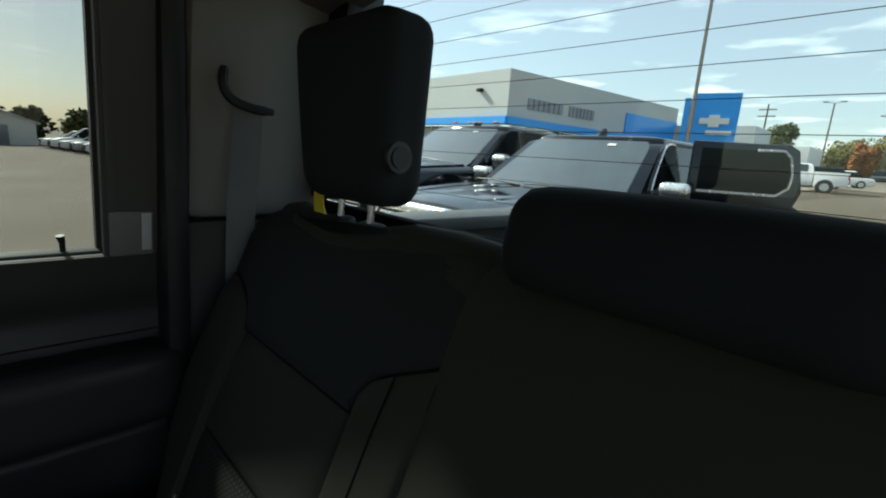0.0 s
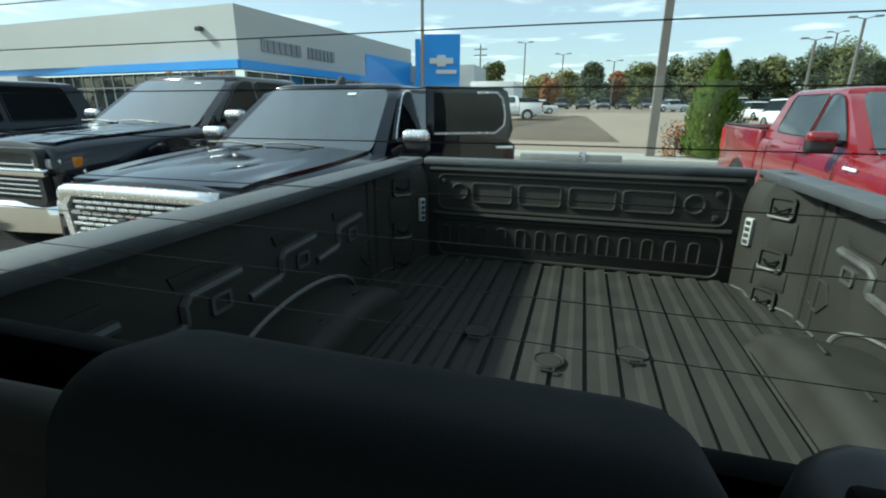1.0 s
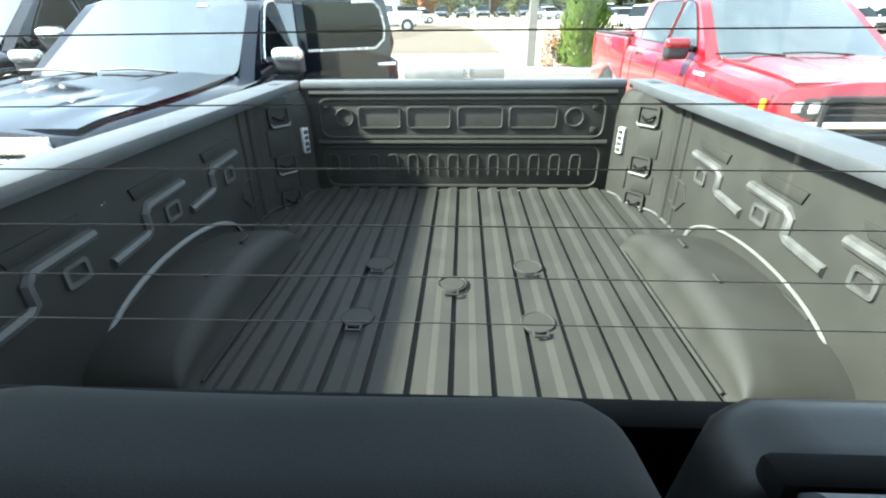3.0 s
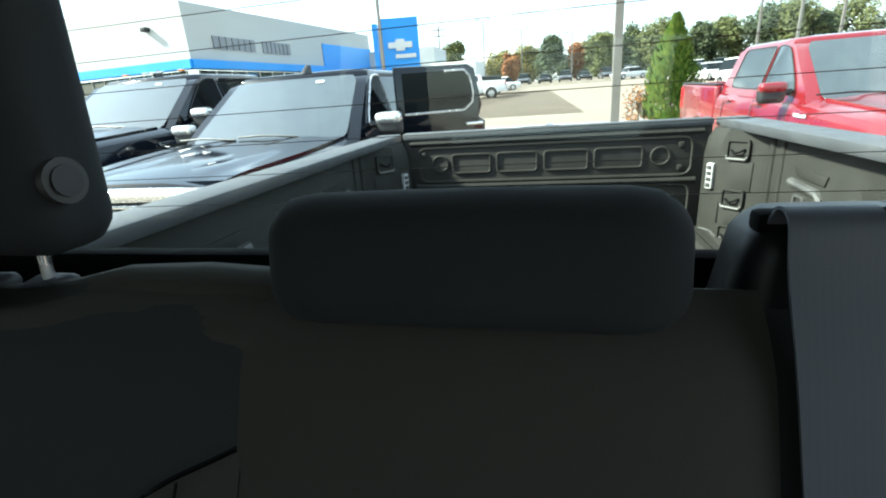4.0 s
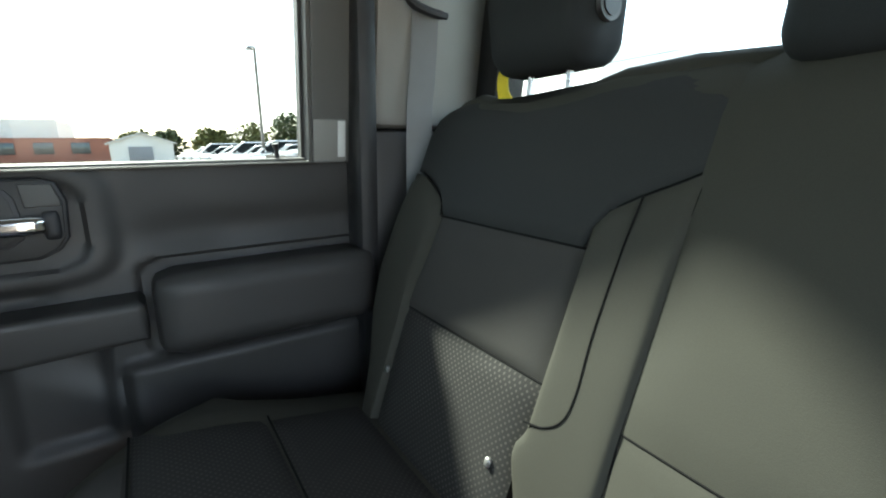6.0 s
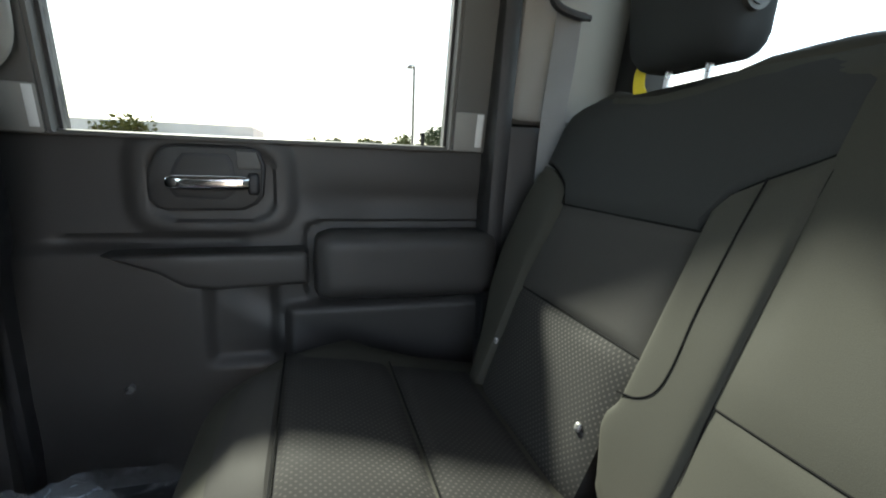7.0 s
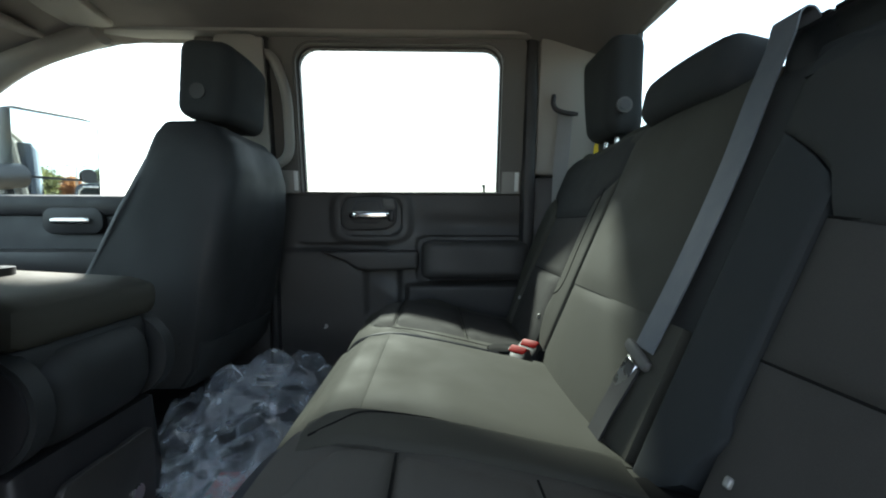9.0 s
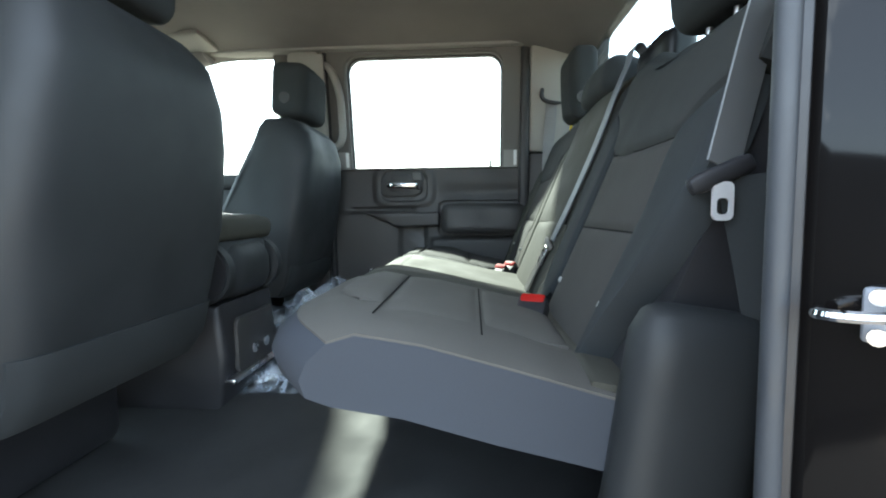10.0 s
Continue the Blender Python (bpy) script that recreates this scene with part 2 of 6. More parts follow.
PLASTIC = film("clear plastic film")
JAMB = material("black jamb paint", (0.004, 0.0036, 0.0036), 0.06, vary=0.1, scale=5, fine=14, bump=0.0, rough_vary=0.03, spec=0.22)
SEAL_GREY = material("soft grey door seal", (0.023, 0.026, 0.031), 0.6, vary=0.1, scale=20, fine=900)


def leaves(name, low, high):
    m = material(name, low, 0.75, vary=0.35, scale=1.5, fine=14, bump=0.2, spec=0.25)
    n, l = m.node_tree.nodes, m.node_tree.links
    b = n["Principled BSDF"]
    geo, mix = n.new("ShaderNodeNewGeometry"), n.new("ShaderNodeMixRGB")
    mix.inputs[2].default_value = (*high, 1)
    l.new(b.inputs["Base Color"].links[0].from_socket, mix.inputs[1])
    l.new(geo.outputs["Random Per Island"], mix.inputs[0]), l.new(mix.outputs[0], b.inputs["Base Color"])
    return m


LEAF = leaves("green leaves", (0.075, 0.088, 0.032), (0.13, 0.135, 0.048))
LEAF_DARK = leaves("dark conifer needles", (0.042, 0.062, 0.032), (0.08, 0.092, 0.042))
LEAF_RUST = leaves("rust autumn leaves", (0.22, 0.07, 0.03), (0.30, 0.14, 0.04))
LEAF_GOLD = leaves("yellow autumn leaves", (0.20, 0.15, 0.03), (0.13, 0.13, 0.04))
LEAF_CEDAR = leaves("bright cedar foliage", (0.040, 0.090, 0.012), (0.12, 0.155, 0.022))
LAMP_GREY = material("bed lamp lens", (0.36, 0.36, 0.35), 0.3, vary=0.1, scale=30, bump=0)
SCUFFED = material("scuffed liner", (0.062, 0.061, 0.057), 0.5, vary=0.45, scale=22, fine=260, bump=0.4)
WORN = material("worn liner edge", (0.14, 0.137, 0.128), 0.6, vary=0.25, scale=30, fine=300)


# ---- builders ----
def thing(name, label, category, group="", kind="", at=(0, 0, 0)):
    ob = new(name)
    ob.location = at
    return tagged(ob, label, category, group, kind)


def part(name, bm, mat, parent=None, label="", smooth=True):
    """Links a bmesh as one mesh object; under a parent it stays where it was built."""
    me = bpy.data.meshes.new(name)
    bmesh.ops.recalc_face_normals(bm, faces=bm.faces)
    if smooth:
        for f in bm.faces:
            f.smooth = True
        for e in bm.edges:
            if len(e.link_faces) == 2 and e.calc_face_angle(0) > radians(38):
                e.smooth = False
    bm.to_mesh(me)
    bm.free()
    me.materials.append(mat)
    ob = new(name, me)
    if parent:
        ob.parent = parent
        if parent.parent is None:
            ob.matrix_parent_inverse = Matrix.LocRotScale(parent.location, parent.rotation_euler, parent.scale).inverted()
    return tagged(ob, label)


def solid(name, bm, mat, label, category, group="", kind="", smooth=True):
    """A thing made of one mesh."""
    return tagged(part(name, bm, mat, None, "", smooth), label, category, group, kind)


def rbox(lo, hi, r=0.01, seg=2, bm=None, m=None):
    """A box between two corners, with rounded edges."""
    own = bmesh.new()
    lo, hi = Vector(lo), Vector(hi)
    bmesh.ops.create_cube(own, size=1, matrix=Matrix.LocRotScale((lo + hi) / 2, None, hi - lo))
    r = min(r, 0.49 * min(hi - lo))
    if r > 0:
        bmesh.ops.bevel(own, geom=list(own.edges), offset=r, segments=seg, profile=0.5, affect="EDGES")
    if m:
        own.transform(m)
    return join(bm, own)


def join(bm, own):
    if bm is None:
        return own
    tmp = bpy.data.meshes.new("tmp")
    own.to_mesh(tmp)
    own.free()
    bm.from_mesh(tmp)
    bpy.data.meshes.remove(tmp)
    return bm


def loft(rings, bm=None, cap=True, closed=True):
    """Skins rings of points; each ring has as many points."""
    own = bmesh.new()
    vs = [[own.verts.new(p) for p in ring] for ring in rings]
    n = len(vs[0])
    for a, b in zip(vs, vs[1:]):
        for i in range(n if closed else n - 1):
            own.faces.new((a[i], a[(i + 1) % n], b[(i + 1) % n], b[i]))
    if cap and closed:
        own.faces.new(vs[0][::-1]), own.faces.new(vs[-1])
    return join(bm, own)


def tube(points, r, n=8, bm=None, flat=1.0):
    """A round rod along points; r may be a list."""
    pts = [Vector(p) for p in points]
    rings, side = [], None
    for i, p in enumerate(pts):
        d = (pts[min(i + 1, len(pts) - 1)] - pts[max(i - 1, 0)]).normalized()
        side = (d.orthogonal() if side is None else side - d * side.dot(d)).normalized()
        up = d.cross(side)
        q = r[i] if isinstance(r, (list, tuple)) else r
        rings.append([p + side * q * math.cos(a) + up * q * flat * math.sin(a) for a in (2 * math.pi * k / n for k in range(n))])
    return loft(rings, bm)


def strap(points, across, width, thick=0.002, bm=None):
    """A flat band along points; across: its width's direction, one vector or one a point."""
    pts = [Vector(p) for p in points]
    rings = []
    for i, p in enumerate(pts):
        d = (pts[min(i + 1, len(pts) - 1)] - pts[max(i - 1, 0)]).normalized()
        a = Vector(across[i] if isinstance(across, list) else across)
        a = (a - d * a.dot(d)).normalized() * width / 2
        nrm = a.cross(d).normalized() * thick / 2
        rings.append([p - a - nrm, p + a - nrm, p + a + nrm, p - a + nrm])
    return loft(rings, bm)


def spline(points, n=8):
    """Catmull-Rom curve through points."""
    p = [Vector(q) for q in points]
    p = [2 * p[0] - p[1], *p, 2 * p[-1] - p[-2]]
    out = []
    for a, b, c, d in zip(p, p[1:], p[2:], p[3:]):
        for k in range(n):
            t = k / n
            out.append(0.5 * (2 * b + (c - a) * t + (2 * a - 5 * b + 4 * c - d) * t * t + (3 * b - a - 3 * c + d) * t ** 3))
    return out + [p[-2]]


def pillow(size, r, m=None, n=10, fn=None, bm=None):
    """A stuffed block: a box with large rounded edges, swollen by fn(unit x, y, z) -> offset."""
    own = bmesh.new()
    bmesh.ops.create_cube(own, size=2)
    bmesh.ops.subdivide_edges(own, edges=list(own.edges), cuts=n, use_grid_fill=True)
    h = Vector(size) / 2
    for v in own.verts:
        c = v.co.copy()
        p = Vector([c[i] * h[i] for i in range(3)])
        inner = Vector([max(-(h[i] - r), min(h[i] - r, p[i])) for i in range(3)])
        d = p - inner
        v.co = inner + d.normalized() * r if d.length > 1e-6 else p
        if fn:
            v.co += Vector(fn(*c))
    if m:
        own.transform(m)
    return join(bm, own)


def lerp(table, t):
    """Linear reading of a table of (t, value)."""
    if t <= table[0][0]:
        return table[0][1]
    for (a, va), (b, vb) in zip(table, table[1:]):
        if t <= b:
            return va + (vb - va) * (t - a) / (b - a)
    return table[-1][1]


def smoothstep(a, b, x):
    t = max(0.0, min(1.0, (x - a) / (b - a)))
    return t * t * (3 - 2 * t)


def prism(outline, axis, lo, hi, r=0.0, seg=2, bm=None):
    """A slab with a given outline (pairs in the other two axes), from lo to hi along an axis, its edges rounded."""
    own = bmesh.new()
    put = {"x": lambda a, b, c: (c, a, b), "y": lambda a, b, c: (a, c, b), "z": lambda a, b, c: (a, b, c)}[axis]
    low = [own.verts.new(put(a, b, lo)) for a, b in outline]
    high = [own.verts.new(put(a, b, hi)) for a, b in outline]
    n = len(outline)
    own.faces.new(low[::-1]), own.faces.new(high)
    for i in range(n):
        own.faces.new((low[i], low[(i + 1) % n], high[(i + 1) % n], high[i]))
    if r:
        es = [e for e in own.edges if (e.verts[0] in low) == (e.verts[1] in low)]
        bmesh.ops.recalc_face_normals(own, faces=own.faces)
        bmesh.ops.bevel(own, geom=es, offset=r, segments=seg, profile=0.5, affect="EDGES")
    return join(bm, own)


def rounded_outline(x0, y0, x1, y1, r, n=5):
    out = []
    for cx, cy, a in ((x1 - r, y0 + r, -90), (x1 - r, y1 - r, 0), (x0 + r, y1 - r, 90), (x0 + r, y0 + r, 180)):
        out += [(cx + r * math.cos(radians(a + 90 * k / n)), cy + r * math.sin(radians(a + 90 * k / n))) for k in range(n + 1)]
    return out


def ring_slab(outer, inner, axis, lo, hi, bm=None):
    """A frame between two outlines of as many points."""
    own = bmesh.new()
    put = {"x": lambda a, b, c: (c, a, b), "y": lambda a, b, c: (a, c, b), "z": lambda a, b, c: (a, b, c)}[axis]
    loops = [[own.verts.new(put(a, b, c)) for a, b in o] for o, c in ((outer, lo), (outer, hi), (inner, hi), (inner, lo))]
    n = len(outer)
    for a, b in zip(loops, loops[1:] + loops[:1]):
        for i in range(n):
            own.faces.new((a[i], a[(i + 1) % n], b[(i + 1) % n], b[i]))
    return join(bm, own)


# ---- the cab: sides, roof, floor ----
SILL = 1.437          # height of the window sills
LEAN = 0.17           # the sides lean in above the sill


def sidebox(y0, y1, z0, z1, a, b, side, r=0.01, bm=None, skew=0.0):
    """A block of the cab's side between a and b metres from the middle at sill height; side -1 or 1. skew: how far its top shifts in y."""
    own = rbox((a, y0, z0), (b, y1, z1), r, 2)
    for v in own.verts:
        over = max(0.0, v.co.z - SILL)
        v.co.x = side * (v.co.x - LEAN * over)
        v.co.y += skew * over
    if side < 0:
        bmesh.ops.reverse_faces(own, faces=own.faces)
    return join(bm, own)


# floor, with the tunnel in the middle
rows = []
for y in (-2.5, -1.2, -0.98, -0.5, 0.1):
    rows.append([(x, y, z + (0.05 if y > -0.2 else 0)) for x, z in ((-0.92, 0.755), (-0.25, 0.755), (-0.17, 0.785), (0.17, 0.785), (0.25, 0.755), (0.92, 0.755), (0.92, 0.66), (-0.92, 0.66))])
solid("floor", loft(rows), CARPET, "charcoal vinyl cab floor with a low tunnel", "floor", kind="structure")

# headliner and roof
def roof_sheet(z_mid, drop, half, y0, y1, thick, tail):
    rings = []
    for y in [y0 + (y1 - y0) * k / 24 for k in range(25)]:
        end = tail * smoothstep(y1 - 0.35, y1, y) + 0.10 * smoothstep(y0 + 0.5, y0, y)
        low = [(half * u, y, z_mid - end - drop * abs(u) ** 4) for u in [-1 + 2 * k / 16 for k in range(17)]]
        rings.append(low + [(x, yy, z + thick) for x, yy, z in low[::-1]])
    return loft(rings)

solid("ceiling", roof_sheet(1.975, 0.055, 0.80, -1.85, 0.17, 0.02, 0.07), HEADLINER, "grey knit headliner of the cab", "ceiling", kind="structure")
solid("roof", roof_sheet(2.035, 0.055, 0.805, -1.95, 0.24, 0.02, 0.05), PAINT, "black painted cab roof", "roof", kind="structure")

# passenger side: pillars
def pillars(side, tag):
    wall = thing("wall_" + tag, "grey plastic pillar trim along the cab side", "wall", kind="structure", at=(side * 0.85, -0.9, 0.68))
    part("rear_pillar_trim", sidebox(-0.085, 0.16, 1.50, 1.93, 0.805, 0.90, side, 0.02), PILLAR, wall, "warm grey upper pillar trim")
    part("rear_pillar_base", sidebox(-0.085, 0.16, 0.70, 1.4992, 0.815, 0.90, side, 0.02), TRIM, wall, "dark lower pillar trim")
    if side < 0:
        part("rear_door_seal", sidebox(-0.122, -0.084, 0.72, 1.93, 0.825, 0.90, side, 0.012), SEAL, wall, "black rubber door seal")
    part("middle_pillar_trim", sidebox(-1.11, -0.965, SILL, 1.93, 0.80, 0.90, side, 0.025), PILLAR, wall, "warm grey centre pillar trim")
    part("front_door_seal", sidebox(-0.968, -0.942, 0.72, 1.93, 0.825, 0.90, side, 0.012), SEAL, wall, "black rubber door seal")
    part("middle_pillar_base", sidebox(-1.11, -0.965, 0.70, SILL - 0.003, 0.80, 0.90, side, 0.025), TRIM, wall, "dark centre pillar base")
    part("roof_rail_trim", sidebox(-1.9, 0.16, 1.925, 1.985, 0.80, 0.92, side, 0.02), PILLAR, wall, "grey roof rail trim")
    part("front_pillar_trim", tube(spline([(side * 0.73, -1.45, 1.93), (side * 0.755, -1.75, 1.83), (side * 0.80, -2.1, 1.60), (side * 0.84, -2.45, 1.36)]), 0.045, 10), PILLAR, wall, "grey sloping windscreen pillar")
    part("sill_plate", sidebox(-1.0, 0.0, 0.62, 0.775, 0.80, 0.98, side, 0.015), BLACK, wall, "black door sill plate")
    return wall

wall_p, wall_d = pillars(-1, "passenger"), pillars(1, "driver")

# rear wall with its window
rear = thing("wall_rear", "dark cab rear wall with a wide window", "wall", kind="structure", at=(0, 0.2, 0.68))
part("lower_wall", rbox((-0.86, 0.145, 0.66), (0.86, 0.166, 1.505), 0.006), BLACK, rear)
part("outer_wall", rbox((-0.88, 0.168, 0.66), (0.88, 0.215, 1.40), 0.01), PAINT, rear, "black painted outer cab wall")
for s in (-1, 1):
    part("side_frame", sidebox(0.140, 0.215, 1.540, 1.93, 0.745, 0.88, s, 0.008), BLACK, rear)
part("top_frame", rbox((-0.76, 0.140, 1.915), (0.76, 0.215, 1.985), 0.008), BLACK, rear)
window_rear = thing("window_rear", "wide rear window with fine heater wires", "window", kind="structure", at=(0, 0.19, 1.55))
part("glass", rbox((-0.74, 0.1585, 1.508), (0.74, 0.1615, 1.925), 0.0), GLASS, window_rear, "clear rear window glass").visible_shadow = False
for k in range(11):
    z = 1.5836 + 0.0299 * k
    part("heater_wire", tube([(-0.69 + LEAN * (z - SILL), 0.154, z), (0, 0.155, z + 0.002), (0.69 - LEAN * (z - SILL), 0.154, z)], 0.00038, 5), WIRE, window_rear)
part("lower_seal", rbox((-0.74, 0.126, 1.495), (0.74, 0.150, 1.540), 0.006), THREAD, window_rear, "black window seal")

# rear passenger door
door = thing("door_rear_passenger", "dark grey closed rear door with chrome handle", "door", kind="structure", at=(-0.86, -0.5, 0.72))
def hump(v, a, b, soft):
    return smoothstep(a - soft, a + soft, v) * smoothstep(b + soft, b - soft, v)


def door_panel(y0, y1, side=-1):
    """Inner door skin, moulded round the handle, the armrest, the pad and the pocket."""
    rings = []
    for k in range(131):
        y = y0 + (y1 - y0) * k / 130
        prof = []
        for j in range(111):
            z = 0.74 + (1.440 - 0.74) * j / 110
            x = 0.846 + 0.003 * math.cos(18 * (z - 1.0))
            x -= 0.007 * smoothstep(1.7, 0.7, (abs(y + 0.632) / 0.13) ** 4 + (abs(z - 1.362) / 0.085) ** 4)          # raised field of the handle
            x += 0.006 * smoothstep(1.15, 0.92, (abs(y + 0.6315) / 0.103) ** 4 + (abs(z - 1.3625) / 0.067) ** 4)        # hollow under the surround
            x += 0.008 * math.exp(-((z - 1.335) / 0.030) ** 2) * smoothstep(-0.52, -0.40, y)  # long tuck beside it
            x += 0.009 * smoothstep(1.5, 0.9, (abs(y + 0.279) / 0.194) ** 10 + (abs(z - 1.217) / 0.078) ** 10)           # groove round the pad
            x += 0.009 * hump(y, -0.88, -0.585, 0.02) * hump(z, 1.249, 1.270, 0.006)          # groove above the armrest
            x -= 0.012 * smoothstep(1.262, 1.235, z) * smoothstep(-0.70, -0.80, y + (1.25 - z) * -1.4)
            x += 0.015 * hump(y, -0.650, -0.535, 0.014) * hump(z, 1.02, 1.190, 0.014)         # deep bay under the armrest
            x -= 0.020 * hump(y, -0.510, 0.0, 0.010) * smoothstep(1.140, 1.118, z)            # pocket face
            x += 0.014 * smoothstep(1.00, 0.86, z)
            prof.append((side * x, y, z))
        rings.append(prof + [(side * 0.90, y, 1.440), (side * 0.90, y, 0.74)])
    return loft(rings)

part("panel", door_panel(-0.955, -0.095), TRIM, door, "dark grey grained door panel")


def corners(x0, y0, x1, y1, low, high, n=7):
    """An outline with its own radius for the two lower and the two upper corners."""
    out = []
    for cx, cy, a, q in ((x1 - low, y0 + low, -90, low), (x1 - high, y1 - high, 0, high), (x0 + high, y1 - high, 90, high), (x0 + low, y0 + low, 180, low)):
        out += [(cx + q * math.cos(radians(a + 90 * k / n)), cy + q * math.sin(radians(a + 90 * k / n))) for k in range(n + 1)]
    return out


def leaning(bm, side):
    """Tips a part of the cab's side in above the sill; built at positive distances from the middle."""
    for v in bm.verts:
        v.co.x = side * (v.co.x - LEAN * max(0.0, v.co.z - SILL))
    return bm


part("window_frame", leaning(ring_slab(corners(-0.945, SILL + 0.002, -0.120, 1.932, 0.004, 0.03), corners(-0.862, SILL + 0.006, -0.196, 1.908, 0.004, 0.060), "x", 0.832, 0.90), -1), PILLAR_DARK, door, "dark window frame with rounded upper corners")
part("frame_lip", leaning(ring_slab(corners(-0.878, SILL + 0.003, -0.180, 1.922, 0.006, 0.072), corners(-0.868, SILL + 0.005, -0.190, 1.913, 0.004, 0.064), "x", 0.826, 0.8325), -1), PILLAR_DARK, door, "raised inner lip of the frame")
part("window_seal", leaning(ring_slab(corners(-0.864, SILL + 0.005, -0.194, 1.910, 0.004, 0.060), corners(-0.856, SILL + 0.010, -0.202, 1.902, 0.004, 0.054), "x", 0.858, 0.880), -1), SEAL, door, "black rubber glass channel")
for y0, y1 in ((-0.19, -0.128), (-0.932, -0.868)):
    part("frame_foot", sidebox(y0, y1, SILL + 0.003, 1.515, 0.824, 0.834, -1, 0.004), PILLAR, door, "pale grey foot of the window frame")
    part("edge_strip", sidebox(y1 - 0.018, y1 - 0.004, SILL + 0.012, 1.512, 0.8215, 0.8235, -1, 0.001), LABEL_W, door, "bright white edge strip")
part("glass", sidebox(-0.875, -0.185, SILL + 0.002, 1.918, 0.866, 0.870, -1, 0.0), PRIVACY, door, "lightly tinted door glass")
part("sill_strip", sidebox(-0.95, -0.10, SILL - 0.004, SILL + 0.012, 0.846, 0.885, -1, 0.006), PILLAR_DARK, door, "window sill strip")
pin = part("lock_pin", tube([(-0.855, -0.245, 1.44), (-0.855, -0.245, 1.462), (-0.853, -0.247, 1.474)], [0.004, 0.004, 0.006], 8), BLACK, door, "small black lock pin")
plate_o = [(-0.7317, 1.3828), (-0.722, 1.406), (-0.7095, 1.4225), (-0.695, 1.4285), (-0.570, 1.4290), (-0.555, 1.4215), (-0.547, 1.3975), (-0.551, 1.3459), (-0.562, 1.331), (-0.584, 1.320), (-0.705, 1.318), (-0.7206, 1.3237), (-0.731, 1.336), (-0.733, 1.353)]
cup_o = [(-0.697, 1.383), (-0.687, 1.404), (-0.676, 1.4175), (-0.605, 1.4175), (-0.597, 1.405), (-0.594, 1.383), (-0.594, 1.350), (-0.613, 1.337), (-0.690, 1.340), (-0.700, 1.353)]


def shrunk(outline, k):
    cy, cz = sum(a for a, b in outline) / len(outline), sum(b for a, b in outline) / len(outline)
    return [(cy + (a - cy) * k, cz + (b - cz) * k) for a, b in outline]


part("handle_groove", prism(shrunk(plate_o, 1.035), "x", -0.846, -0.8315, 0.003), BLACK, door, "dark groove round the handle plate")
part("handle_plate", prism(plate_o, "x", -0.846, -0.8285, 0.004), TRIM, door, "raised grey handle plate")
part("handle_recess", prism(cup_o, "x", -0.846, -0.8265, 0.002), BLACK, door, "dark edge of the finger cup")
part("handle_cup", prism(shrunk(cup_o, 0.90), "x", -0.846, -0.8255, 0.003), TRIM, door, "grey finger cup")
part("handle_block", prism([(-0.591, 1.424), (-0.556, 1.423), (-0.549, 1.400), (-0.549, 1.392), (-0.588, 1.392)], "x", -0.840, -0.8245, 0.003), PILLAR_DARK, door, "pale corner block of the handle")
part("handle_end", pillow((0.014, 0.020, 0.040), 0.006, pose(-0.826, -0.563, 1.366), 4), BLACK, door, "black end of the handle")
part("handle", pillow((0.020, 0.138, 0.027), 0.010, pose(-0.817, -0.635, 1.368), 8), CHROME, door, "polished chrome handle")
part("armrest", prism([(-0.80, 1.246), (-0.478, 1.249), (-0.470, 1.241), (-0.470, 1.188), (-0.63, 1.181), (-0.675, 1.188), (-0.715, 1.213)], "x", -0.856, -0.778, 0.011, 4), TRIM, door, "dark padded armrest")
part("pad", pillow((0.10, 0.362, 0.132), 0.028, pose(-0.818, -0.279, 1.217), 10), TRIM, door, "dark padded panel beside the seat")

# front passenger door and window, driver's front door
for s, tag in ((-1, "passenger"), (1, "driver")):
    fd = thing("door_front_" + tag, "dark grey closed front door", "door", kind="structure", at=(s * 0.86, -1.6, 0.72))
    part("panel", sidebox(-2.3, -1.112, 0.74, 1.425, 0.835, 0.92, s, 0.015), BLACK, fd, "dark grey front door panel")
    part("upper_pad", sidebox(-2.25, -1.13, 1.36, 1.432, 0.815, 0.86, s, 0.02), BLACK, fd)
    part("armrest", sidebox(-1.95, -1.2, 1.16, 1.25, 0.76, 0.86, s, 0.025), TRIM, fd, "dark armrest")
    part("rear_frame", sidebox(-1.175, -1.112, 1.427, 1.925, 0.83, 0.90, s, 0.008), PILLAR_DARK, fd)
    part("handle_recess", prism(rounded_outline(-1.72, 1.30, -1.52, 1.39, 0.035), "x", *sorted((s * 0.812, s * 0.83)), 0.006), BLACK, fd, "black handle recess")
    part("handle", pillow((0.016, 0.13, 0.022), 0.008, pose(s * 0.805, -1.62, 1.345), 6), CHROME, fd, "polished chrome handle")
    part("glass", sidebox(-2.3, -1.177, 1.43, 1.925, 0.866, 0.870, s, 0.0), GLASS, fd, "clear front door glass").visible_shadow = False

# front end of the cab: dashboard, windscreen
dash = rbox((-0.86, -2.55, 0.68), (0.86, -2.05, 1.28), 0.08, 4)
solid("dashboard", dash, BLACK, "black plastic dashboard across the cab front", "dashboard")
ws = thing("window_front", "sloping clear windscreen", "window", kind="structure", at=(0, -2.1, 1.6))
part("glass", loft([[(-0.80, -2.52, 1.28), (0.80, -2.52, 1.28), (0.80, -2.515, 1.28), (-0.80, -2.515, 1.28)], [(-0.70, -1.80, 1.93), (0.70, -1.80, 1.93), (0.70, -1.795, 1.93), (-0.70, -1.795, 1.93)]]), GLASS, ws).visible_shadow = False
part("header", rbox((-0.74, -1.93, 1.90), (0.74, -1.78, 1.985), 0.02), PILLAR, ws, "grey windscreen header")

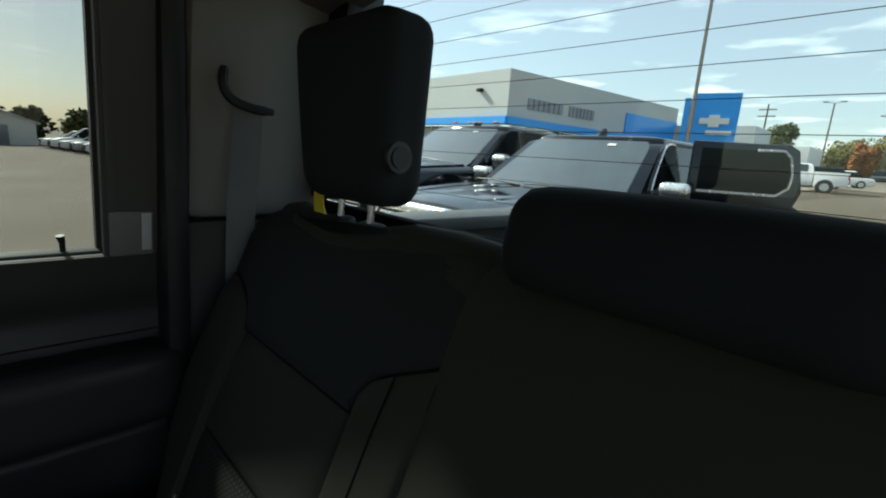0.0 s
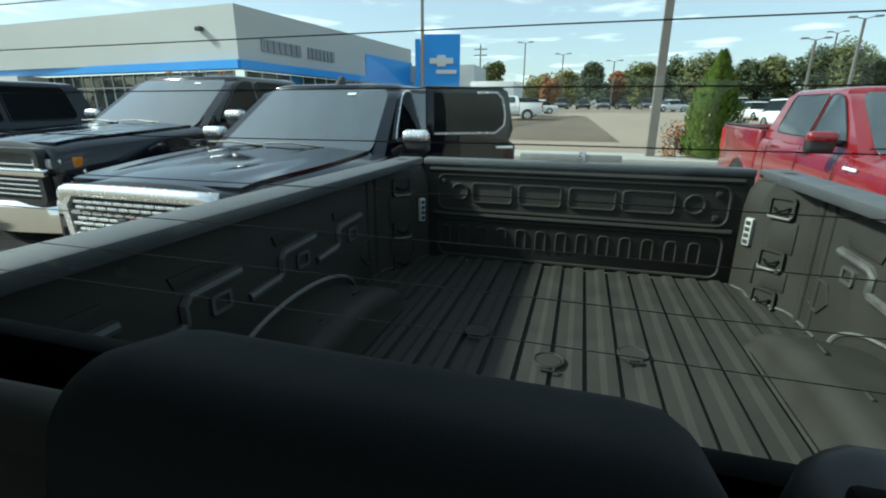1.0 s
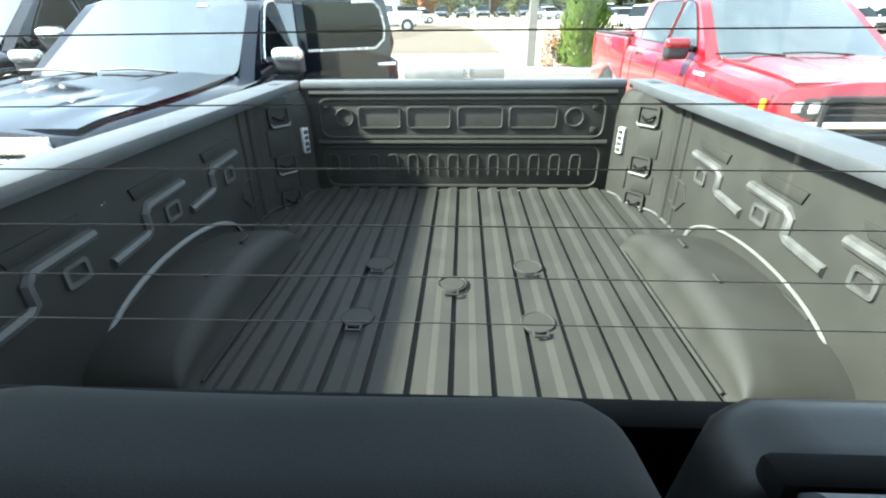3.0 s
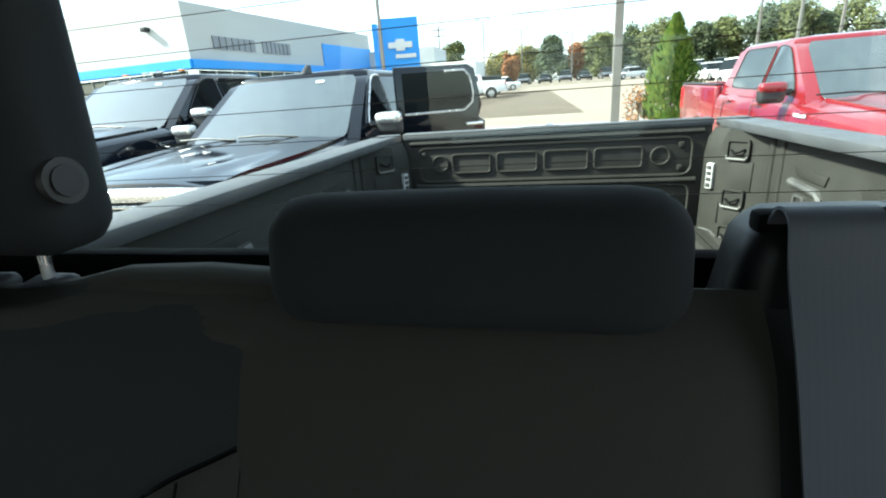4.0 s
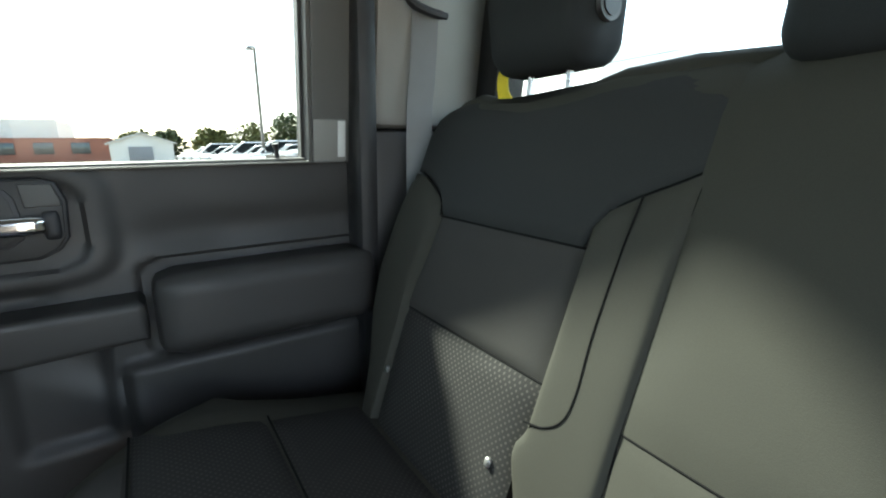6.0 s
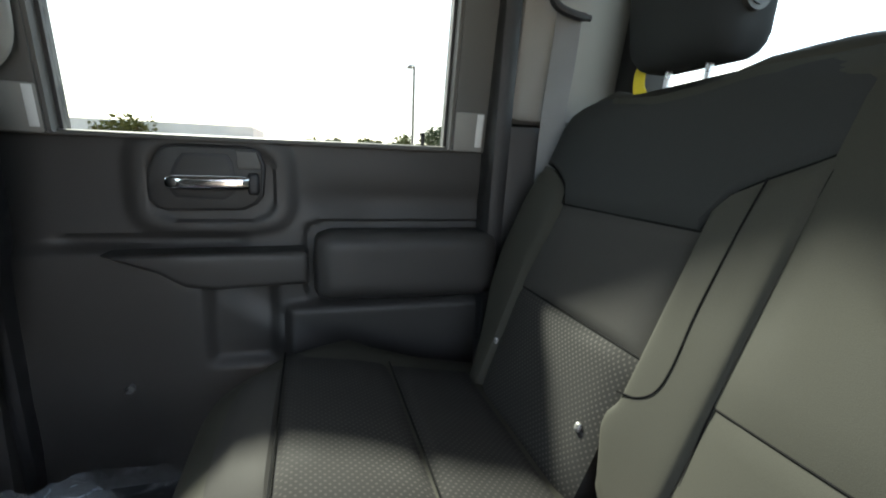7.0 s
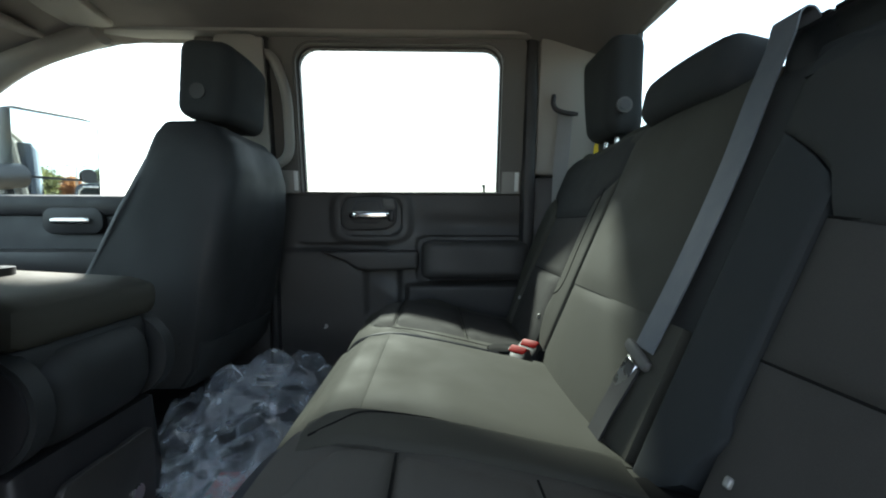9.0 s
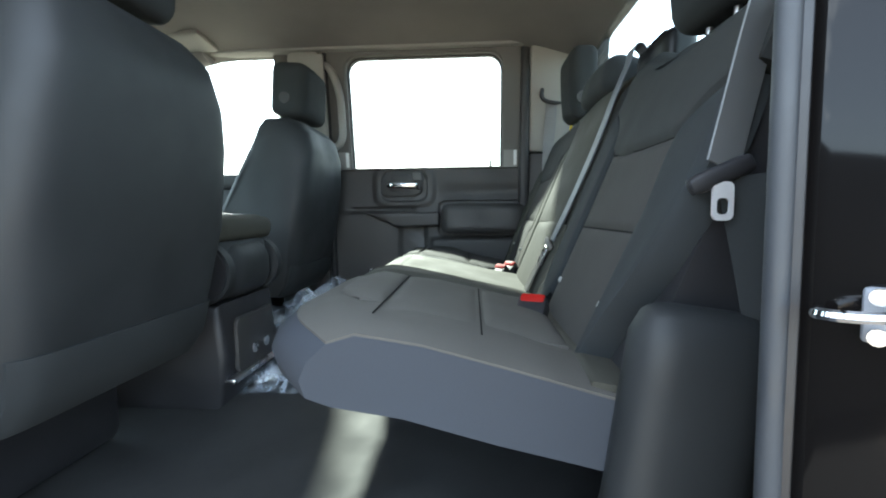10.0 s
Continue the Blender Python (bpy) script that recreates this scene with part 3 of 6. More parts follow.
# outer skin of the body
for s, tag in ((-1, "passenger"), (1, "driver")):
    sk = thing("body_side_" + tag, "glossy black painted cab side", "truck body", kind="structure", at=(s * 0.98, -1, 0.5))
    if s < 0:
        part("rear_door_skin", sidebox(-0.955, -0.095, 0.62, SILL - 0.02, 0.92, 0.985, s, 0.02), PAINT, sk)
    part("front_door_skin", sidebox(-2.3, -0.97, 0.62, 1.41, 0.925, 0.985, s, 0.02), PAINT, sk)
    part("rear_corner_skin", sidebox(-0.062, 0.24, 0.62, 1.90, 0.925, 0.985, s, 0.03), PAINT, sk)
    if s < 0:
        part("jamb", sidebox(-0.090, -0.056, 0.66, 1.90, 0.902, 0.982, s, 0.004), PAINT, sk, "glossy black door jamb")
    else:
        jam = loft([[(xx - LEAN * max(0, z - SILL), yy, z) for xx, yy in ((0.912, -0.118), (0.922, -0.112), (0.945, -0.086), (0.985, -0.060), (1.005, -0.03), (1.0, 0.2), (0.912, 0.2))] for z in (0.66, 1.1, SILL, 1.90)])
        part("jamb", jam, JAMB, sk, "glossy black door jamb")
        part("door_seal", tube([(0.916 - LEAN * max(0, z - SILL), -0.136 + 0.02 * max(0, 1.0 - z), z) for z in (0.68, 0.8, 0.95, 1.1, 1.25, SILL, 1.6, 1.75, 1.9)], 0.0075, 12), SEAL_GREY, sk, "soft grey door seal")
        part("pillar_face", loft([[(xx - LEAN * max(0, z - SILL), yy, z) for xx, yy in ((0.80, -0.02), (0.81, -0.075), (0.85, -0.100), (0.905, -0.134), (0.911, -0.12), (0.911, 0.1), (0.80, 0.1))] for z in (0.70, 1.1, SILL, 1.93)]), BLACK, sk, "dark plastic pillar face")
        jm = Matrix.Translation((0.945, -0.098, 1.182)) @ Matrix.Rotation(radians(48), 4, "Z") @ Matrix.Diagonal((1.1, 1.1, 0.8, 1.0))
        for dz in (-0.014, 0.014):
            part("striker_bolt", tube([jm @ Vector((0.0, -0.002, dz)), jm @ Vector((0.0, -0.008, dz))], 0.0048, 12), STEEL, sk, "bright bolt head")
        part("striker_plate", rbox((-0.007, -0.004, -0.020), (0.007, 0.004, 0.020), 0.003, 2, None, jm), SIGN_GREY, sk, "steel striker plate")
        part("striker", tube([jm @ Vector(q) for q in spline([(0.006, -0.002, 0.004), (0.004, -0.020, 0.004), (-0.008, -0.026, 0.003), (-0.022, -0.022, 0.002), (-0.024, -0.004, 0.0)], 4)], 0.0035, 8), CHROME, sk, "chrome striker loop")
        # tan rod stands in for a warm reflection in the black jamb paint
        part("trim_strip", tube([(0.958, -0.080, 0.70), (0.960, -0.079, 0.95), (0.956, -0.079, 1.10), (0.945, -0.087, 1.16)], 0.0025, 6), PILLAR, sk, "thin tan streak for a reflection in the jamb")
    part("front_wing", sidebox(-4.0, -2.31, 0.62, 1.30, 0.90, 0.99, s, 0.04), PAINT, sk)
solid("bonnet", rbox((-0.95, -4.1, 1.22), (0.95, -2.55, 1.34), 0.06, 4), PAINT, "glossy black truck bonnet", "bonnet", kind="structure")

# rear driver door, swung wide open
od = thing("door_rear_driver", "rear driver door standing wide open", "door", kind="structure", at=(0.98, -0.97, 0.72))
dm = Matrix.Translation((0.985, -0.975, 0)) @ Matrix.Rotation(radians(-112), 4, "Z")
for nm, lo, hi, mt in (("inner_panel", (-0.075, 0.02, 0.74), (-0.035, 0.86, 1.44), TRIM), ("outer_skin", (-0.034, 0.0, 0.62), (0.0, 0.88, 1.42), PAINT), ("window_frame", (-0.05, 0.02, 1.445), (-0.01, 0.10, 1.90), PAINT), ("window_frame", (-0.05, 0.78, 1.445), (-0.01, 0.86, 1.90), PAINT), ("window_frame", (-0.05, 0.02, 1.88), (-0.01, 0.86, 1.93), PAINT)):
    part(nm, rbox(lo, hi, 0.012, 2, None, dm), mt, od)


# ---- rear seats ----
K = 0.416                                    # recline of the backs: metres back per metre up
NB = Vector((0, -1, K)).normalized()         # out of the back's face


def on_back(x, z, w=0.0):
    """A point of the backs' face at x and height z, w metres proud of it; the top rolls over to the rear."""
    y = 0.010 + K * (z - 1.513) + 9.0 * max(0.0, z - 1.495) ** 2
    return Vector((x, y, z)) + NB * w


def back_panel(left, right, low, high, puff=0.012, base=0.0, nu=14, nv=18, depth=0.03, crown=0.0):
    """A stuffed panel of the back. left(t), right(t): its sides in x; low(x), high(x): its heights."""
    front, behind = [], []
    for j in range(nv + 1):
        t = j / nv
        a, b = left(t), right(t)
        fr, bk = [], []
        for i in range(nu + 1):
            s = i / nu
            x = a + (b - a) * s
            z = low(x) + (high(x) - low(x)) * t
            e = (1 - abs(2 * s - 1) ** 7) * (1 - abs(2 * t - 1) ** 9)
            fr.append(on_back(x, z, base + 0.6 * puff * e ** 0.45 + crown * (1 - (2 * s - 1) ** 2)))
            bk.append(on_back(x, z, base - depth))
        front.append(fr), behind.append(bk)
    return loft([f + b[::-1] for f, b in zip(front, behind)])


def seam(points, w=0.0, r=0.0016):
    return tube([on_back(x, z, w) for x, z in points], r, 6)


def const(v):
    return lambda t: v


TOP_P = [(-0.74, 1.46), (-0.715, 1.510), (-0.68, 1.532), (-0.64, 1.538), (-0.60, 1.528), (-0.50, 1.522), (-0.42, 1.530), (-0.36, 1.543), (-0.28, 1.546), (-0.20, 1.541)]
GREY_TOP = [(-0.328, 1.350), (-0.324, 1.378), (-0.308, 1.399), (-0.28, 1.414), (-0.245, 1.430), (-0.212, 1.446)]


SHOULDER = [(-0.76, 1.426), (-0.704, 1.420), (-0.672, 1.408), (-0.645, 1.395), (-0.634, 1.388), (-0.619, 1.374), (-0.6135, 1.357)]
BOLSTER_OUT = [(0.0, -0.640), (0.13, -0.650), (0.28, -0.676), (0.445, -0.724), (0.60, -0.746), (0.82, -0.746), (1.0, -0.732)]
BOLSTER_IN = [(0.0, -0.606), (0.28, -0.613), (0.5, -0.618), (0.65, -0.624), (0.85, -0.614), (1.0, -0.612)]


def outboard_back(seat, side, vinyl_inner):
    """Backrest of an outer seat; side -1: passenger's, 1: driver's (mirrored)."""
    def P(name, bm, mat, label=""):
        if side > 0:                         # this back is a little lower
            bm.transform(Matrix.Diagonal((-1, 1, 1, 1)))
            for q in bm.verts:
                drop = 0.14 * max(0.0, q.co.z - 1.213) * smoothstep(0.22, 0.42, q.co.x)
                q.co.z, q.co.y = q.co.z - drop, q.co.y - K * drop
        return part(name, bm, mat, seat, label)

    out = 0.0 if side < 0 else 0.030
    grey = VINYL if vinyl_inner else CLOTH
    top = lambda x: lerp(TOP_P, x)
    P("backrest_upper", back_panel(const(-0.728), const(-0.212), lambda x: max(1.357, lerp(GREY_TOP, x)) if x > -0.327 else lerp(SHOULDER, x), top, 0.014, 0.0, 26, 18), CLOTH_TOP, "dark cloth upper backrest panel")
    P("backrest_middle", back_panel(lambda t: -0.632 + 0.020 * t, const(-0.324), const(1.214), const(1.356), 0.010), INSERT_PLAIN, "dark brown-black cloth panel")
    P("backrest_lower", back_panel(lambda t: -0.60 - 0.032 * t, const(-0.324), const(1.00), const(1.213), 0.012), INSERT if side < 0 else INSERT_PLAIN, "dotted dark cloth panel" if side < 0 else "dark brown-black lower panel")
    P("outer_bolster", back_panel(lambda t: lerp(BOLSTER_OUT, t) + out * (1 - 0.3 * t), lambda t: lerp(BOLSTER_IN, t), const(1.0), lambda x: lerp(SHOULDER, x) - 0.005, 0.020, 0.001, 12, 26), VINYL if vinyl_inner else CLOTH, "padded outer bolster")
    foot = [(-0.36, 1.135), (-0.335, 1.118), (-0.30, 1.080), (-0.25, 1.048), (-0.20, 1.04)]
    edge = lambda t: -0.322 - 0.010 * smoothstep(0.24, 0.14, t) + 0.030 * smoothstep(0.10, 0.0, t)
    P("inner_panel", back_panel(edge, const(-0.222), lambda x: lerp(foot, x), lambda x: lerp(GREY_TOP, x) - 0.002, 0.010, 0.004, 22, 40), grey, "grey vinyl side panel")
    P("back_shell", back_panel(const(-0.715), const(-0.19), const(0.98), lambda x: top(x) - 0.012, 0.0, -0.028, depth=0.085), BLACK, "black rear shell of the backrest")
    P("top_cap", tube([Vector((x, 0.052, z - 0.012)) for x, z in TOP_P[1:]], [0.018, 0.022, 0.024, 0.024, 0.024, 0.024, 0.024, 0.024, 0.024], 12, flat=1.0), grey, "grey vinyl roll along the top")
    P("seam_thread", seam([(-0.632, 1.214), (-0.49, 1.2135), (-0.324, 1.2135)], 0.0), THREAD)
    P("seam_thread", seam([(-0.624, 1.357), (-0.48, 1.3565), (-0.326, 1.3565)], 0.0), THREAD)
    if side < 0:
        P("seam_thread", seam(SHOULDER[1:], 0.004, 0.0012), THREAD)
        P("seam_thread", tube([on_back(x, z, 0.0102) for x, z in spline([(-0.272, 1.414), (-0.276, 1.36), (-0.278, 1.28), (-0.275, 1.225), (-0.280, 1.196), (-0.299, 1.180), (-0.325, 1.174)], 5)], 0.0011, 6), THREAD)
        P("seam_thread", seam([(-0.324, 1.356), (-0.323, 1.378), (-0.308, 1.4005), (-0.28, 1.4155), (-0.245, 1.4315), (-0.212, 1.4475), (-0.2105, 1.48), (-0.209, 1.515)], 0.0015, 0.0010), THREAD)
    P("top_border", back_panel(const(-0.62), const(-0.212), lambda x: top(x) - 0.010 - 0.028 * smoothstep(-0.60, -0.27, x), lambda x: top(x) + 0.001, 0.006, 0.004, 24, 8), grey, "grey vinyl border over the upper panel")
    for x, z in ((-0.357, 1.114), (-0.615, 1.118)):
        P("rivet", pillow((0.009, 0.006, 0.011), 0.003, Matrix.Translation(on_back(x, z, 0.008)) @ pose(0, 0, 0, -22), 3), GALV, "small steel rivet")


def headrest(seat, cx, low=0.0):
    """An outer headrest on two steel posts with sleeves, with its round button at the inner side."""
    def swell(x, y, z):
        return (0.012 * x * z, -0.010 * (1 - x * x) * (1 - z * z) - 0.006 * z, 0)
    inner = 1 if cx < 0 else -1
    m = pose(cx, 0.060 - K * low, 1.686 - low, -1)
    hr = part("headrest", pillow((0.212, 0.092, 0.240), 0.032, m, 14, swell), CLOTH, seat, "black padded headrest")
    part("button", tube([(cx + inner * 0.100, 0.05 - K * low, 1.632 - low), (cx + inner * 0.1085, 0.05 - K * low, 1.632 - low)], 0.0135, 20), BLACK, hr, "round grey release button")
    part("button_ring", tube([(cx + inner * 0.099, 0.05 - K * low, 1.632 - low), (cx + inner * 0.1065, 0.05 - K * low, 1.632 - low)], 0.0195, 20), TRIM, hr, "grey button ring")
    for dx in (-0.038, 0.038):
        part("post", tube([(cx + dx, 0.055 - K * low, 1.50 - low), (cx + dx, 0.062 - K * low, 1.60 - low)], 0.0052, 12), STEEL, hr, "bright steel headrest post")
        part("post_guide", pillow((0.05, 0.04, 0.016), 0.007, pose(cx + dx, 0.052 - K * low, 1.531 - low, 10), 5), BLACK, seat, "black post sleeve")


def cushion_z(y):
    return lerp([(-0.62, 1.035), (-0.585, 1.082), (-0.55, 1.105), (-0.50, 1.112), (-0.40, 1.095), (-0.28, 1.068), (-0.10, 1.035)], y)


def cushion_panel(x0, x1, y0, y1, puff=0.012, base=0.0, nu=14, nv=14, depth=0.02, front_round=0.0, outer_round=0.0):
    tops, lows = [], []
    for j in range(nv + 1):
        t = j / nv
        tr, lr = [], []
        for i in range(nu + 1):
            s = i / nu
            x = x0 + (x1 - x0) * s
            y = y0 + (y1 - y0) * t + front_round * (2 * s - 1) ** 4 * (1 - t) + outer_round * (1 - min(1, (x - x0) / 0.18)) ** 2.2 * (1 - t)
            e = (1 - abs(2 * s - 1) ** 7) * (1 - abs(2 * t - 1) ** 7)
            tr.append((x, y, cushion_z(y) + base + puff * e ** 0.6 - 0.006))
            lr.append((x, y, cushion_z(y) + base - depth))
        tops.append(tr), lows.append(lr)
    return loft([a + b[::-1] for a, b in zip(tops, lows)])


def cushion_base(x0, x1, round_low, round_high, thin=False, cover=0.0):
    """The stuffed block under a cushion's panels, floating, thicker to the rear; or its cloth cover."""
    rings = []
    for k in range(25):
        t = k / 24
        x = x0 + (x1 - x0) * t
        pull = round_low * (1 - min(1, (x - x0) / 0.18)) ** 2.2 + round_high * (1 - min(1, (x1 - x) / 0.18)) ** 2.2
        up = [(-0.605 + pull, 1.040), (-0.612 + pull, 1.058), (-0.600 + pull, 1.076), (-0.56 + pull * 0.90, 1.099), (-0.50 + pull * 0.66, 1.106), (-0.40 + pull * 0.22, 1.090), (-0.28, 1.063), (-0.12, 1.031)]
        edge = 0.010 * ((2 * t - 1) ** 10)
        low = [(-0.12, 0.93), (-0.30, 0.955), (-0.45 + pull * 0.5, 0.985), (-0.575 + pull, 1.015)]
        if thin:                             # the driver's side is fuller on top
            up = [(-0.605 + pull, 1.046), (-0.612 + pull, 1.066), (-0.602 + pull, 1.088), (-0.575 + pull * 0.95, 1.108), (-0.52 + pull * 0.7, 1.118), (-0.40 + pull * 0.2, 1.106), (-0.28, 1.079), (-0.12, 1.034)]
            low = [(-0.12, 0.945), (-0.30, 0.986), (-0.45 + pull * 0.5, 1.014), (-0.575 + pull, 1.026)]
        if cover:                            # only the cloth stretched over the top
            up = [(y, z + cover) for y, z in up[3:]]
            low = [(y, z - cover - 0.006 - edge) for y, z in up[::-1]]
        rings.append([(x, y, z - edge) for y, z in up] + [(x, y, z) for y, z in low])
    return loft(rings)


def outboard_cushion(seat, side):
    def P(name, bm, mat, label=""):
        if side > 0:
            bm.transform(Matrix.Diagonal((-1, 1, 1, 1)))
        return part(name, bm, mat, seat, label)

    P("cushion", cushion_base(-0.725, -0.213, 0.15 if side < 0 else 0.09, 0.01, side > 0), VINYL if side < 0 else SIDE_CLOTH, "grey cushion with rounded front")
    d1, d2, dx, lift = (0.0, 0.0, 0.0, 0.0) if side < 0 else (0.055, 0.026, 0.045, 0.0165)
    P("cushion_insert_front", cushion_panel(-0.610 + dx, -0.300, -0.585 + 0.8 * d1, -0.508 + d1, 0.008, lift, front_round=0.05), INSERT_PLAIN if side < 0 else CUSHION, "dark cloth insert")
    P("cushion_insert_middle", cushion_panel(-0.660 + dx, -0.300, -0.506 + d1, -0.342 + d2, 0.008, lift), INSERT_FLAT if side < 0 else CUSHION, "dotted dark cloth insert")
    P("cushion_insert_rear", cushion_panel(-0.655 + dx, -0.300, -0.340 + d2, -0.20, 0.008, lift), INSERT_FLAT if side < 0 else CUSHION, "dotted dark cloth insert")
    if side < 0:
        P("crease", tube(spline([(-0.285, -0.52, 1.1075), (-0.262, -0.45, 1.1035), (-0.252, -0.36, 1.0865), (-0.256, -0.28, 1.0665), (-0.270, -0.262, 1.0625)], 5), 0.0008, 6), THREAD, "long crease in the vinyl edge")
        # black strip painted in for the shade down the gap to the middle cushion
        P("gap_shadow", tube(spline([(-0.2125, -0.606, 1.050), (-0.2125, -0.57, 1.094), (-0.2125, -0.50, 1.1085), (-0.2125, -0.40, 1.0925), (-0.2125, -0.28, 1.0655)], 5), 0.0045, 8), BLACK, "black strip for the shade between the cushions")
    if side > 0:
        P("rear_strip", cushion_panel(-0.715, -0.222, -0.196, -0.125, 0.006, 0.010), VINYL, "grey vinyl strip behind the insert")
        P("inner_strip", cushion_panel(-0.294, -0.216, -0.560, -0.20, 0.008, 0.018), VINYL, "grey vinyl roll beside the insert")
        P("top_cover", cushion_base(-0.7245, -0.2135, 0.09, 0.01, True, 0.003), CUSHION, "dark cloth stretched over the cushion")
        P("crease", tube(spline([(-0.275, -0.545, 1.122), (-0.258, -0.52, 1.1285), (-0.235, -0.49, 1.1305), (-0.222, -0.42, 1.1165), (-0.226, -0.32, 1.094)], 5), 0.0012, 6), THREAD, "curved seam beside the middle seat")


def cushion_seams(seat, side):
    for y in (-0.507, -0.341) if side < 0 else (-0.452, -0.315):
        pts = [(side * (0.305 + 0.345 * k / 8), y, cushion_z(y) + (0.0012 if side < 0 else 0.0140)) for k in range(9)]
        part("seam_thread", tube(pts, 0.0014, 6), THREAD, seat)


seat_p = thing("rear_seat", "dark cloth outer rear seat with grey vinyl side panels", "car seat", "rear seats", at=(-0.46, -0.2, 0.68))
outboard_back(seat_p, -1, True)
outboard_cushion(seat_p, -1)
cushion_seams(seat_p, -1)
headrest(seat_p, -0.502)
part("support", rbox((-0.70, -0.10, 0.70), (-0.22, 0.12, 1.0), 0.03), BLACK, seat_p, "black seat support")

seat_d = thing("rear_seat", "dark cloth outer rear seat beside the open door", "car seat", "rear seats", at=(0.46, -0.2, 0.68))
outboard_back(seat_d, 1, False)
outboard_cushion(seat_d, 1)
cushion_seams(seat_d, 1)
headrest(seat_d, 0.495, 0.043)
part("support", rbox((0.22, -0.10, 0.70), (0.70, 0.12, 1.0), 0.03), BLACK, seat_d, "black seat support")
part("side_cover", pillow((0.075, 0.142, 0.40), 0.036, pose(0.735, -0.116, 0.945, -8), 10, lambda x, y, z: (0, -0.05 * max(0, -z) ** 2, 0)), SEATBACK, seat_d, "rounded dark plastic side cover")

# middle seat with its own belt
seat_m = thing("rear_seat", "grey cloth middle rear seat with a wide low headrest", "car seat", "rear seats", at=(0, -0.2, 0.68))
part("backrest_upper", back_panel(const(-0.226), const(0.128), const(1.2105), lambda x: 1.546, 0.007, 0.004, crown=0.010), VINYL, seat_m, "grey vinyl upper back")
part("backrest_lower", back_panel(const(-0.223), const(0.20), const(1.0), const(1.2125), 0.007, 0.004, crown=0.010), VINYL, seat_m, "grey vinyl lower back")
part("backrest_belt_side", back_panel(const(0.126), const(0.225), const(1.212), lambda x: 1.54, 0.006, -0.006), CLOTH_TOP, seat_m, "dark cloth strip behind the belt")
part("back_shell", back_panel(const(-0.19), const(0.215), const(0.98), const(1.535), 0.0, -0.026, depth=0.09), BLACK, seat_m, "black rear shell")
part("seam_thread", tube([on_back(-0.222 + 0.0348 * k, 1.2115, 0.0042 + 0.0100 * (1 - (k / 5 - 1) ** 2)) for k in range(11)], 0.0012, 6), THREAD, seat_m)
part("seam_thread", seam([(-0.206, 1.530), (-0.212, 1.47), (-0.2205, 1.439), (-0.2265, 1.366), (-0.2255, 1.287), (-0.2225, 1.20), (-0.213, 1.08)], 0.004, 0.0012), THREAD, seat_m)
part("cushion", cushion_base(-0.211, 0.222, 0.0, 0.0), VINYL, seat_m, "grey vinyl middle cushion")
part("cushion_top", cushion_panel(-0.200, 0.212, -0.5065, -0.15, 0.004, 0.007), VINYL, seat_m, "flat grey vinyl cushion top")
part("cushion_front", cushion_panel(-0.200, 0.212, -0.60, -0.5068, 0.004, 0.007), VINYL, seat_m)
part("support", rbox((-0.20, -0.10, 0.70), (0.20, 0.12, 1.0), 0.03), BLACK, seat_m, "black seat support")
hm = part("headrest", pillow((0.280, 0.096, 0.092), 0.032, pose(-0.057, 0.043, 1.5690, -12), 14, lambda x, y, z: (0, -0.008 * (1 - x * x), 0.002 * (1 - x * x))), CLOTH, seat_m, "wide low dark cloth headrest")
for px_ in (-0.108, 0.012):
    part("post_cover", pillow((0.055, 0.040, 0.014), 0.006, pose(px_, 0.028, 1.5385, 10), 5), BLACK, hm, "black post cover")
cover = part("belt_cover", pillow((0.190, 0.062, 0.20), 0.020, pose(0.200, 0.070, 1.494, -4), 12, lambda x, y, z: (0.02 * z if x < 0 else 0, 0, 0)), COVER, seat_m, "black plastic belt outlet cover")
part("slot", rbox((0.124, 0.050, 1.582), (0.186, 0.066, 1.5960), 0.004), THREAD, cover, "dark belt slot")
part("slot", rbox((0.192, 0.050, 1.582), (0.264, 0.066, 1.5960), 0.004), THREAD, cover, "dark belt slot")

